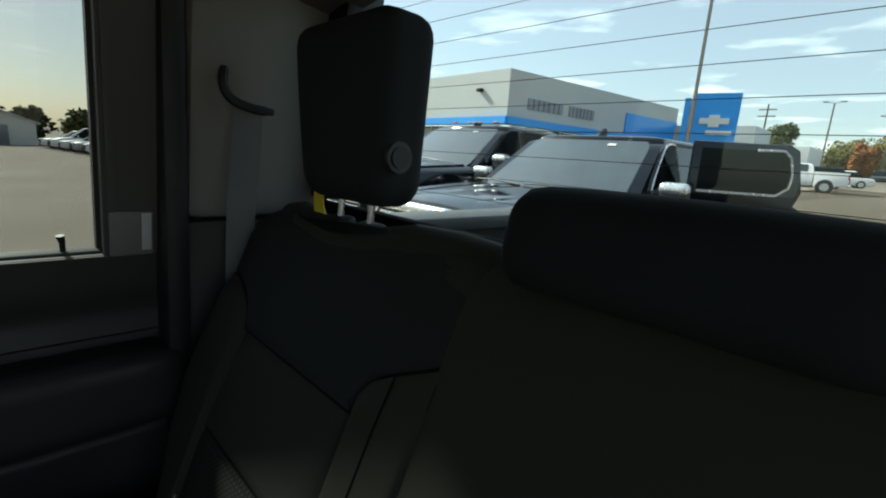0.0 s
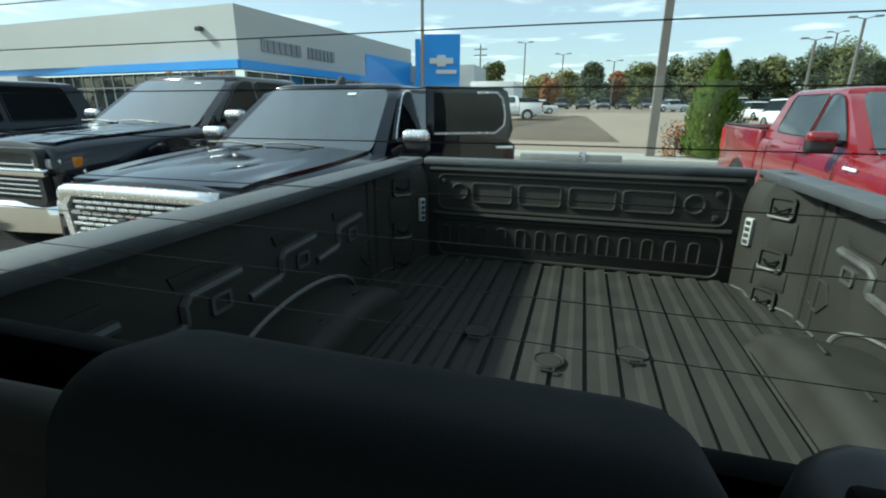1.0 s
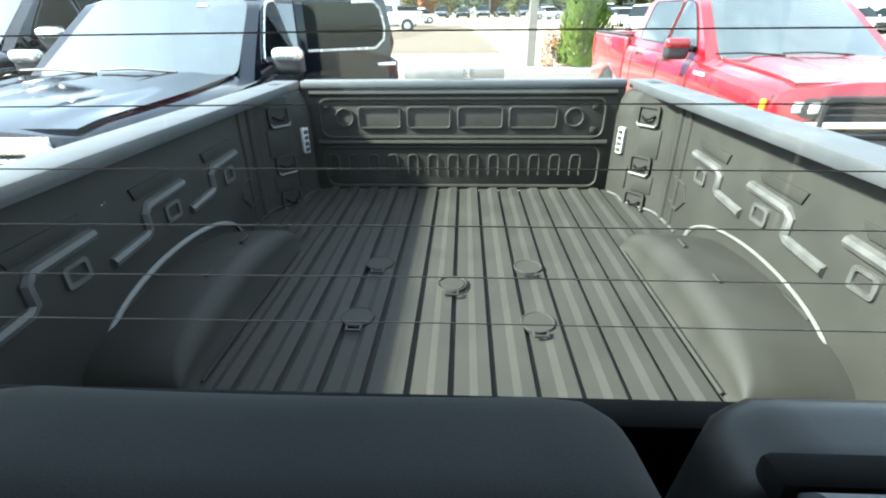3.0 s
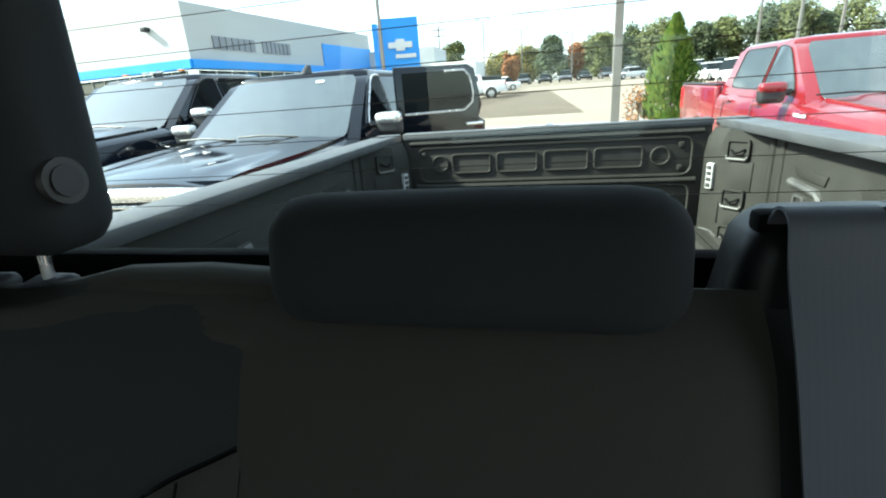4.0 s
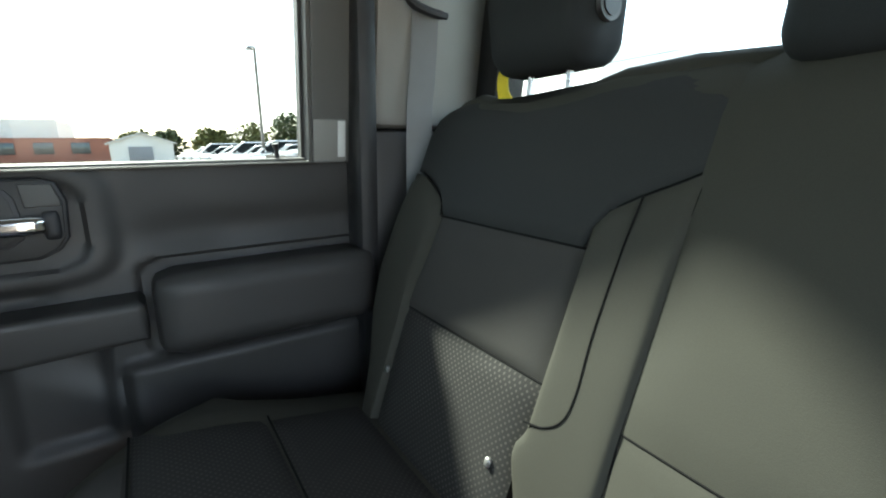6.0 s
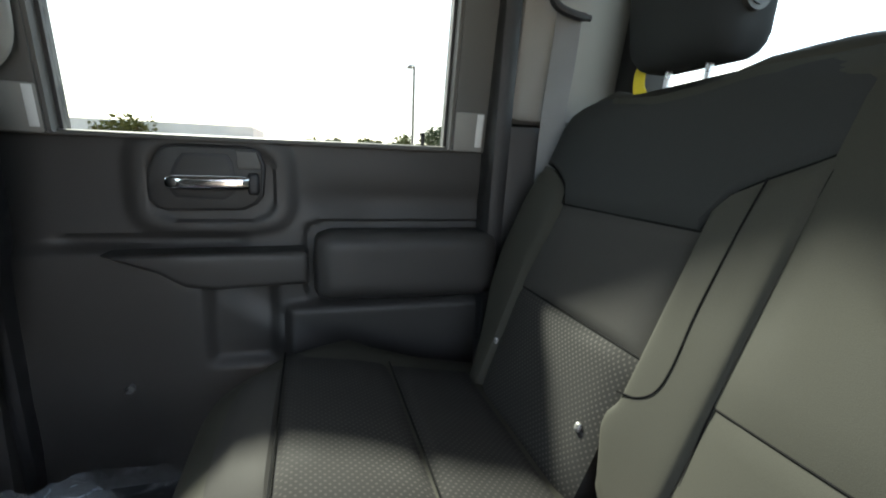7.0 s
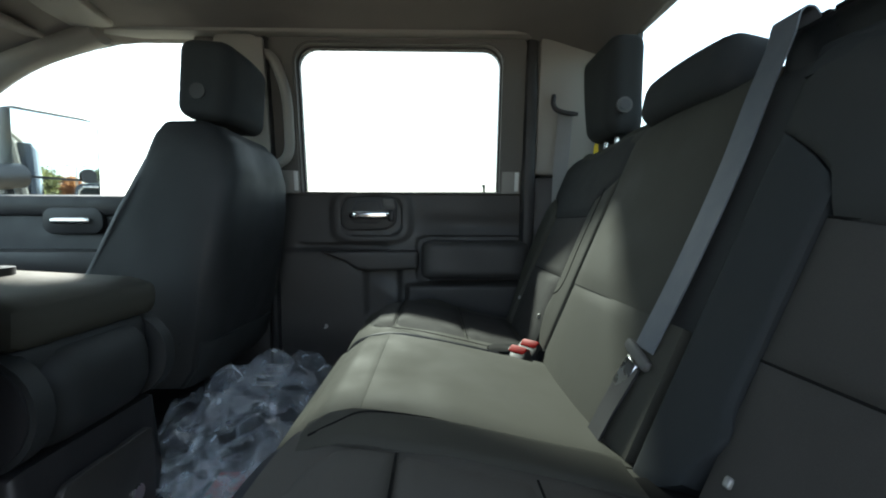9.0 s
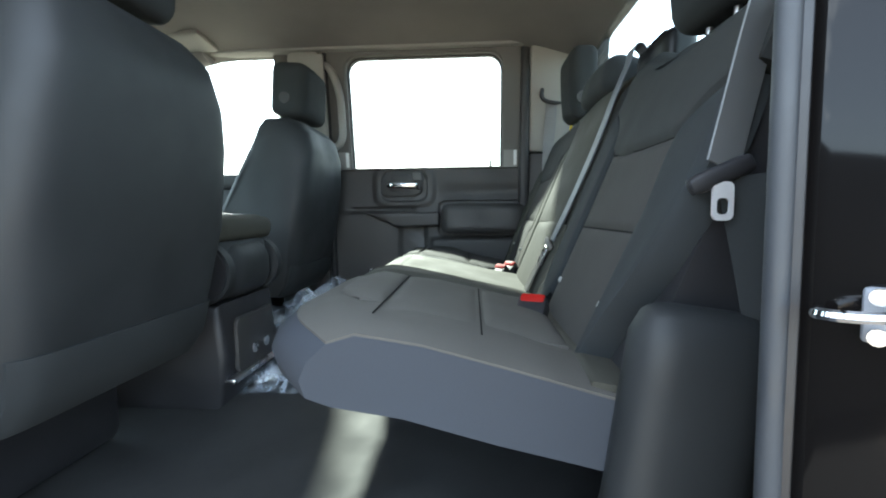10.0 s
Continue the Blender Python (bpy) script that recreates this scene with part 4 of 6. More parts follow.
# ---- front seats and console ----
def front_seat(cx, label, back=0.0):
    """A front seat; back: how far it is slid to the rear."""
    seat = thing("front_seat", label, "car seat", "front seats", at=(cx, -1.1, 0.68))
    prof = [(-1.30, 1.10), (-1.215, 1.22), (-1.135, 1.39), (-1.08, 1.51), (-1.06, 1.560), (-1.04, 1.582), (-0.97, 1.584), (-0.925, 1.568), (-0.888, 1.53), (-0.872, 1.46), (-0.876, 1.38), (-0.898, 1.22), (-0.930, 1.06), (-0.945, 1.00), (-0.98, 0.96), (-1.28, 0.95), (-1.34, 0.99)]

    def shell(points, grow, lim=1.0):
        """Skins a stretch of the seat's side view across its width, rounding the shoulders and edges."""
        rings = []
        for k in range(33):
            u = lim * (-1 + k / 16)
            e = abs(u) ** 11
            row = []
            for y, z in points:
                w = 0.242 * (1 - 0.16 * smoothstep(1.25, 1.58, z)) * (1 - 0.10 * smoothstep(1.22, 1.0, z))
                row.append((cx + w * u, -1.06 + (y + 1.06) * (1 - 0.24 * e) + grow * (1 if y > -1.0 else 0), z - e * 0.07 * smoothstep(1.25, 1.57, z)))
            rings.append(row)
        return rings

    part("backrest", loft(shell(prof, 0.0)), SEATBACK, seat, "grey vinyl backrest with rounded shoulders")
    hem = shell([(-0.929, 1.064), (-0.932, 1.05), (-0.945, 1.00), (-0.98, 0.957), (-1.03, 0.957), (-1.03, 1.064)], 0.004, 0.97)
    part("rear_hem", loft(hem), CLOTH, seat, "lower flap of the seat back")
    part("cushion", pillow((0.52, 0.56, 0.17), 0.06, pose(cx, -1.52, 1.02, 5), 10), SEATBACK, seat, "grey padded seat cushion")
    part("base", rbox((cx - 0.20, -1.75, 0.76), (cx + 0.20, -1.14, 0.97), 0.03), BLACK, seat, "black seat base")
    hr = part("headrest", pillow((0.262, 0.128, 0.192), 0.034, pose(cx, -0.978, 1.688, -4), 12, lambda x, y, z: (0, 0.010 * (1 - x * x), 0)), CLOTH, seat, "dark padded headrest")
    part("button", tube([(cx + (0.127 if cx < 0 else -0.127), -0.985, 1.655), (cx + (0.134 if cx < 0 else -0.134), -0.985, 1.655)], 0.019, 18), BLACK, hr, "round release button")
    for s in (-1, 1):
        part("post", tube([(cx + s * 0.05, -0.99, 1.58), (cx + s * 0.05, -0.99, 1.64)], 0.006, 10), CHROME, hr, "chrome post")
    for ob in seat.children_recursive:
        ob.data.transform(Matrix.Translation((0, back, 0)))
    return seat


front_seat(-0.525, "grey vinyl front passenger seat with dark headrest")
front_seat(0.485, "grey vinyl driver seat seen from behind", 0.05)
con = thing("centre_console", "grey padded folding console between the front seats", "console", at=(0.04, -1.0, 0.76))
part("lid", pillow((0.30, 0.56, 0.070), 0.030, pose(0.045, -1.19, 1.222, -3), 12), VINYL, con, "grey vinyl padded lid")
part("lid_tray", ring_slab(rounded_outline(-0.05, -1.36, 0.14, -1.10, 0.04), rounded_outline(-0.035, -1.345, 0.125, -1.115, 0.03), "z", 1.235, 1.2655), SEATBACK, con, "raised rim of the lid tray")
part("body", pillow((0.29, 0.50, 0.16), 0.05, pose(0.045, -1.17, 1.125), 10), SEATBACK, con, "dark grey padded body")
for s_x in (-1, 1):
    part("pivot_cover", tube([(0.045 + s_x * 0.120, -0.965, 1.105), (0.045 + s_x * 0.150, -0.965, 1.105)], 0.068, 24), BLACK, con, "round black pivot cover")
    part("pivot_ring", tube([(0.045 + s_x * 0.118, -0.965, 1.105), (0.045 + s_x * 0.146, -0.965, 1.105)], 0.076, 24), SEATBACK, con)
part("rear_roll", pillow((0.24, 0.14, 0.15), 0.06, pose(0.045, -0.965, 1.105), 10), SEATBACK, con, "padded rear roll")
part("rear_panel", prism([(-0.93, 0.77), (-0.91, 0.90), (-0.925, 1.03), (-1.30, 1.05), (-1.30, 0.77)], "x", -0.10, 0.19, 0.02, 3), BLACK, con, "black rear panel")
part("outlet_panel", prism(rounded_outline(-0.055, 0.85, 0.145, 0.99, 0.02), "y", -0.914, -0.902, 0.003), TRIM, con, "dark outlet panel")
for ox in (-0.005, 0.06):
    part("outlet", tube([(ox, -0.906, 0.895), (ox, -0.899, 0.895)], 0.014, 14), STEEL, con, "small bright outlet ring")
part("ledge", rbox((-0.09, -0.925, 0.835), (0.18, -0.895, 0.85), 0.006), STEEL, con, "thin bright ledge")


# ---- the pickup bed ----
bed = thing("pickup_bed", "dark sprayed pickup bed with ribbed floor", "pickup bed", kind="structure", at=(0, 1.3, 0.85))
Y0, Y1, ZF, ZR = 0.275, 2.385, 0.90, 1.47
prof, pitch = [(-0.95, ZF)], 0.1105
for k in range(-9, 9):
    c = (k + 0.40) * pitch
    if abs(c) < 0.88:
        prof += [(c - 0.0490, ZF - 0.007), (c - 0.0485, ZF), (c - 0.008, ZF + 0.001), (c + 0.012, ZF + 0.0105), (c + 0.046, ZF + 0.0105), (c + 0.0495, ZF - 0.006), (c + 0.054, ZF - 0.010)]
prof.append((0.95, ZF))
ring = lambda y: [(a, y, b) for a, b in prof] + [(0.95, y, ZF - 0.04), (-0.95, y, ZF - 0.04)]
part("bed_floor", loft([ring(Y0), ring(1.3), ring(Y1)]), BED, bed, "ribbed grey-brown bed floor", False)
part("front_wall", rbox((-0.95, 0.25, 0.86), (0.95, 0.285, 1.335), 0.008), BED, bed)


def bead(points, r=0.0075, flat=0.6):
    return tube(spline(points, 4), r, 6, flat=flat)


for s in (-1, 1):
    wall = part("side_wall", sidebox(0.25, 2.44, 0.80, 1.44, 0.935, 0.99, s, 0.01), BED, bed, "pressed inner bed side wall")
    part("rail", sidebox(0.25, 2.47, 1.425, 1.47, 0.862, 1.005, s, 0.012), RAIL, bed, "dark plastic rail cap")
    part("outer_skin", sidebox(0.26, 2.46, 0.55, 1.42, 0.992, 1.01, s, 0.01), PAINT, bed, "black painted outer side")
    # pressed steps, squares and recesses along the wall
    for y in (1.775, 1.381, 0.968, 0.575):
        X = s * 0.934
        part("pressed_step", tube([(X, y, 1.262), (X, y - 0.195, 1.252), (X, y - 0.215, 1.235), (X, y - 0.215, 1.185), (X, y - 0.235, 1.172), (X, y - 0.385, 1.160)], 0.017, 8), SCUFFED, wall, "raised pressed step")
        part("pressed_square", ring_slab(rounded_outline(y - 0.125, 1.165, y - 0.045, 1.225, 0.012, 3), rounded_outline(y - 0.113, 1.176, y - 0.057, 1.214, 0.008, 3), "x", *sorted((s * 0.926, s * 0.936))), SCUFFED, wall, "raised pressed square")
        part("pressed_panel", prism([(y - 0.02, 1.325), (y - 0.25, 1.322), (y - 0.235, 1.285), (y - 0.05, 1.290)], "x", *sorted((s * 0.928, s * 0.936)), 0.003), BED, wall, "pressed trapezium")
    part("pressed_hexagon", tube([(s * 0.933, yy, zz) for yy, zz in ((1.90, 1.13), (1.80, 1.12), (1.77, 1.06), (1.83, 1.0), (1.90, 1.02))], 0.006, 6), BED, wall)
    # wheel arch: upright inner face, rounded shoulder, barrel top
    rings = []
    for k in range(61):
        a = math.pi * k / 60
        y = 1.215 - 0.450 * math.cos(a)
        h = 0.004 + 0.148 * math.sin(a) ** 0.80
        z, q = ZF + h, min(0.062, 0.46 * h)
        sec = [(0.95, z - 0.016), (0.86, z - 0.006), (0.79, z)]
        sec += [(0.676 + q - q * math.sin(w), z - q + q * math.cos(w)) for w in (math.pi * n / 16 for n in range(9))]
        sec += [(0.672, ZF + 0.014), (0.664, ZF + 0.004), (0.655, ZF - 0.012), (0.95, ZF - 0.012)]
        rings.append([(s * xx, y, zz) for xx, zz in sec])
    arch = part("wheel_arch", loft(rings), BED, bed, "rounded wheel arch box")
    for ya, yb in ((1.36, 1.42), (1.12, 1.17)):
        part("arch_rib", tube([(s * 0.765, ya, ZF + 0.150), (s * 0.768, yb, ZF + 0.150)], 0.006, 6), BED, arch)
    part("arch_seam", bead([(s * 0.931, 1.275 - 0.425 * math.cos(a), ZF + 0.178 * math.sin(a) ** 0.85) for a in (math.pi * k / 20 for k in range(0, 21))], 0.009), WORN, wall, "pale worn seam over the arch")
    part("arch_foot", bead([(s * 0.655, y, ZF + 0.012) for y in (0.82, 1.0, 1.2, 1.4, 1.60)], 0.006), BED, arch, "rounded joint along the floor")
    part("arch_mark", prism(rounded_outline(0.98, 0.985, 1.14, 1.035, 0.01), "x", *sorted((s * 0.926, s * 0.936)), 0.003), BED, wall)
    # folded corner post with three tie-down pockets and a lamp
    out = [(0.800, 2.392), (0.788, 2.350), (0.796, 2.322), (0.826, 2.268), (0.830, 2.255), (0.830, 2.175), (0.836, 2.160), (0.922, 2.046), (0.932, 2.020), (0.936, 1.985), (0.95, 1.985), (0.95, 2.392)]
    rings = []
    for z, cut in ((ZF - 0.005, 0.0), (1.2, 0.0), (1.30, 0.0), (1.38, 0.012), (1.428, 0.040)):
        rings.append([(s * (xx + (cut if yy > 2.25 and xx < 0.9 else 0.0)), yy, z) for xx, yy in out])
    cp = part("corner_post", loft(rings), BED, bed, "folded rear corner post")
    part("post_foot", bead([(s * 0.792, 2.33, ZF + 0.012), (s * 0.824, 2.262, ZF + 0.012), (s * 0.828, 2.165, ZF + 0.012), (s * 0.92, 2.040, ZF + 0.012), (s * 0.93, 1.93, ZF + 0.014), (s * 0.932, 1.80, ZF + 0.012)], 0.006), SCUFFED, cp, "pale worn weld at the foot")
    for yy, rr in ((1.955, 0.016), (1.865, 0.012)):
        part("post_ridge", tube([(s * 0.936, yy, ZF), (s * 0.936, yy, 1.43)], rr, 10), BED, wall, "upright pressed ridge")
    for z0, z1 in ((1.155, 1.29), (0.985, 1.075)):
        m = Matrix.Translation((s * 0.872, 2.110, (z0 + z1) / 2)) @ Matrix.Rotation(s * radians(37), 4, "Z")
        part("post_panel", rbox((-0.004, -0.060, -(z1 - z0) / 2), (0.004, 0.045, (z1 - z0) / 2), 0.006, 2, None, m), BED, cp, "raised post panel")
    for z in (1.345, 1.115, 0.935):
        m = Matrix.Translation((s * 0.862, 2.122, z)) @ Matrix.Rotation(s * radians(37), 4, "Z")
        part("tie_pocket", ring_slab(rounded_outline(-0.055, -0.046, 0.055, 0.046, 0.012, 3), rounded_outline(-0.045, -0.034, 0.045, 0.036, 0.009, 3), "x", -0.012, 0.010), BED, cp, "pressed tie-down pocket")
        cp.children[-1].data.transform(m)
        part("pocket_back", rbox((-0.003, -0.045, -0.034), (0.003, 0.045, 0.036), 0.002, 1, None, m), BED, cp, "pocket hollow")
        part("tie_lip", tube([m @ Vector(q) for q in ((-s * 0.012, -0.050, -0.030), (-s * 0.014, -0.044, -0.043), (-s * 0.014, 0.044, -0.043), (-s * 0.012, 0.050, -0.030))], 0.0055, 6), WORN, cp, "pale worn pocket lip")
        part("tie_hook", tube([m @ Vector(q) for q in ((-s * 0.006, -0.034, 0.004), (-s * 0.020, -0.016, -0.010), (-s * 0.022, 0.010, -0.016), (-s * 0.010, 0.030, -0.004))], 0.0055, 6), THREAD, cp, "small dark steel hook")
    m = Matrix.Translation((s * 0.808, 2.288, 1.195)) @ Matrix.Rotation(s * radians(30), 4, "Z")
    part("latch_bracket", rbox((-0.006, -0.012, -0.055), (0.006, 0.012, 0.055), 0.005, 2, None, Matrix.Translation((s * 0.826, 2.20, 1.03))), BED, cp, "small pressed bracket")
    lampb = part("bed_lamp", rbox((-0.013, -0.021, -0.066), (0.013, 0.021, 0.066), 0.008, 2, None, m), LAMP_GREY, cp, "small white bed lamp")
    for k in range(4):
        part("lamp_cell", rbox((-0.0155, -0.014, -0.056 + 0.0295 * k), (0.0155, 0.014, -0.035 + 0.0295 * k), 0.003, 1, None, m), TRIM, lampb)
    part("rail_cap_hole", rbox((min(s * 0.90, s * 0.945), 2.26, 1.468), (max(s * 0.90, s * 0.945), 2.33, 1.4725), 0.002), BLACK, bed, "black stake hole cover")

tail = part("tailgate", rbox((-0.832, 2.402, 0.885), (0.832, 2.46, 1.462), 0.010), BED, bed, "closed tailgate with pressed ribs")
part("top_cap", rbox((-0.832, 2.392, 1.435), (0.832, 2.475, 1.474), 0.010), RAIL, tail, "dark plastic tailgate cap")
part("cap_mark", rbox((-0.14, 2.41, 1.472), (0.06, 2.45, 1.4765), 0.003), BLACK, tail)
YT = 2.400
part("rib", tube([(-0.79, YT, 1.412), (0.79, YT, 1.412)], 0.013, 8), BED, tail, "long rounded rib")
part("rib", tube([(-0.77, YT, 1.158), (0.77, YT, 1.158)], 0.016, 8), BED, tail, "long rounded rib")
def frame_bead(x0, z0, x1, z1, r, w):
    return tube([(a, YT, b) for a, b in (lambda o: o + o[:1])(rounded_outline(x0, z0, x1, z1, r, 4))], w, 6)
part("pressed_frame", frame_bead(-0.745, 1.185, 0.745, 1.385, 0.05, 0.009), BED, tail, "rounded pressed frame")
part("pressed_frame", frame_bead(-0.745, 0.915, 0.745, 1.135, 0.05, 0.009), BED, tail, "rounded pressed frame")
for x0, x1 in ((-0.540, -0.320), (-0.280, -0.056), (-0.014, 0.218), (0.255, 0.500)):
    part("pressed_rectangle", frame_bead(x0, 1.235, x1, 1.340, 0.018, 0.007), BED, tail, "pressed rectangle")
for x in (-0.616, 0.590):
    part("pressed_circle", tube([(x + 0.046 * math.cos(a), YT, 1.288 + 0.046 * math.sin(a)) for a in (2 * math.pi * k / 20 for k in range(21))], 0.007, 6), BED, tail, "pressed circle")
for x, z in ((0.69, 1.345), (0.69, 1.225), (-0.71, 1.345)):
    part("stud", pillow((0.03, 0.014, 0.03), 0.006, pose(x, YT - 0.003, z), 3), BED, tail)
for k in range(13):
    x = -0.70 + 0.110 * k
    part("pressed_arch", tube(spline([(x - 0.026, YT, 0.978), (x - 0.026, YT, 1.070), (x - 0.012, YT, 1.088), (x + 0.012, YT, 1.088), (x + 0.026, YT, 1.070), (x + 0.026, YT, 0.978)], 3), 0.0058, 6), BED, tail, "small pressed arch")
for x, y in ((-0.300, 1.476), (-0.311, 1.120), (0.260, 1.460), (0.247, 1.107), (-0.021, 1.328)):
    plate = part("hitch_cover", tube([(x, y, ZF + 0.002), (x, y, ZF + 0.0145)], 0.050 if abs(x) > 0.1 else 0.042, 24), BED, bed, "round hitch anchor cover")
    part("cover_rim", tube([(x + 0.050 * math.cos(a), y + 0.050 * math.sin(a), ZF + 0.013) for a in (2 * math.pi * k / 20 for k in range(21))], 0.004, 6), BED, plate)
    part("pull_ring", tube([(x - 0.022, y - 0.058, ZF + 0.018), (x - 0.02, y - 0.078, ZF + 0.018), (x + 0.02, y - 0.078, ZF + 0.018), (x + 0.022, y - 0.058, ZF + 0.018)], 0.005, 6), BLACK, plate, "small dark pull ring")


# ---- outside: ground, vehicles, buildings, trees ----
SLOPE = 0.030
def ground_z(y):
    return SLOPE * max(0.0, min(y, 95.0))

own = bmesh.new()
ys = [-900, 0, 20, 60, 95, 900]
vs = [[own.verts.new((xx, y, ground_z(y))) for xx in (-900, -200, 0, 200, 900)] for y in ys]
for a, b in zip(vs, vs[1:]):
    for i in range(4):
        own.faces.new((a[i], a[i + 1], b[i + 1], b[i]))
solid("ground", own, ASPHALT, "pale worn asphalt car park", "ground", kind="structure")


def lot_patch(outline, lift, mat, label):
    own = bmesh.new()
    own.faces.new([own.verts.new((a, b, ground_z(b) + lift)) for a, b in outline])
    bmesh.ops.solidify(own, geom=own.faces[:], thickness=0.003)
    return solid("pavement", own, mat, label, "pavement", kind="structure")


ASPHALT_DARK = material("newer darker asphalt", (0.188, 0.150, 0.112), 0.9, vary=0.18, scale=0.5, fine=40, bump=0.3)
lot_patch([(-5.5, 20), (1.5, 20), (0.2, 48), (-5.5, 48)], 0.006, ASPHALT_DARK, "darker patch of newer asphalt")
lot_patch([(-40, 62), (45, 62), (45, 66), (-40, 66)], 0.006, ASPHALT_DARK, "dark asphalt strip along the far row")


def sheet(rows, thick=0.006):
    """A thin skin through rows of points, thickened inwards along its own normal."""
    own = bmesh.new()
    vs = [[own.verts.new(p) for p in r] for r in rows]
    for a, b in zip(vs, vs[1:]):
        for i in range(len(a) - 1):
            own.faces.new((a[i], a[i + 1], b[i + 1], b[i]))
    bmesh.ops.recalc_face_normals(own, faces=own.faces)
    bmesh.ops.solidify(own, geom=own.faces[:], thickness=thick)
    return own


def quad_sheet(a, b, c, d, n=8, bulge=(0, 0, 0), thick=0.006):
    """A slightly domed pane between four corners."""
    a, b, c, d, bulge = map(Vector, (a, b, c, d, bulge))
    return sheet([[(a.lerp(b, i / n)).lerp(d.lerp(c, i / n), j / n) + bulge * (1 - (2 * i / n - 1) ** 2) * (1 - (2 * j / n - 1) ** 2) for i in range(n + 1)] for j in range(n + 1)], thick)


def wheel(veh, x, y, r, side):
    tyre = bmesh.new()
    rings = [(0.62, -0.09), (0.95, -0.11), (1.0, -0.08), (1.0, 0.08), (0.95, 0.11), (0.62, 0.09)]
    n = 28
    vsr = [[tyre.verts.new((x + side * w, y + r * q * math.cos(2 * math.pi * k / n), r + r * q * math.sin(2 * math.pi * k / n))) for q, w in rings] for k in range(n)]
    for k in range(n):
        a, b = vsr[k], vsr[(k + 1) % n]
        for i in range(6):
            tyre.faces.new((a[i], a[(i + 1) % 6], b[(i + 1) % 6], b[i]))
    wh = part("wheel", tyre, TYRE, veh, "black rubber tyre")
    rim = tube([(x + side * 0.02, y, r), (x + side * 0.075, y, r)], r * 0.60, 24)
    for k in range(6):
        a = 2 * math.pi * k / 6
        rim = rbox((-0.012, -0.03, 0), (0.012, 0.03, r * 0.56), 0.006, 1, rim, Matrix.Translation((x + side * 0.085, y, r)) @ Matrix.Rotation(a, 4, "X"))
    part("rim", rim, STEEL, wh, "silver alloy rim")


def section(w, b, h, y, crown=0.02):
    half = [(0, b), (w * 0.88, b), (w * 0.975, b + 0.10), (w, b + 0.30), (w * 1.0, h - 0.30), (w * 0.985, h - 0.14), (w * 0.955, h - 0.055), (w * 0.88, h - 0.012), (w * 0.70, h), (w * 0.35, h + crown), (0, h + crown * 1.2)]
    return [(x, y, z) for x, z in half] + [(-x, y, z) for x, z in half[-2:0:-1]]


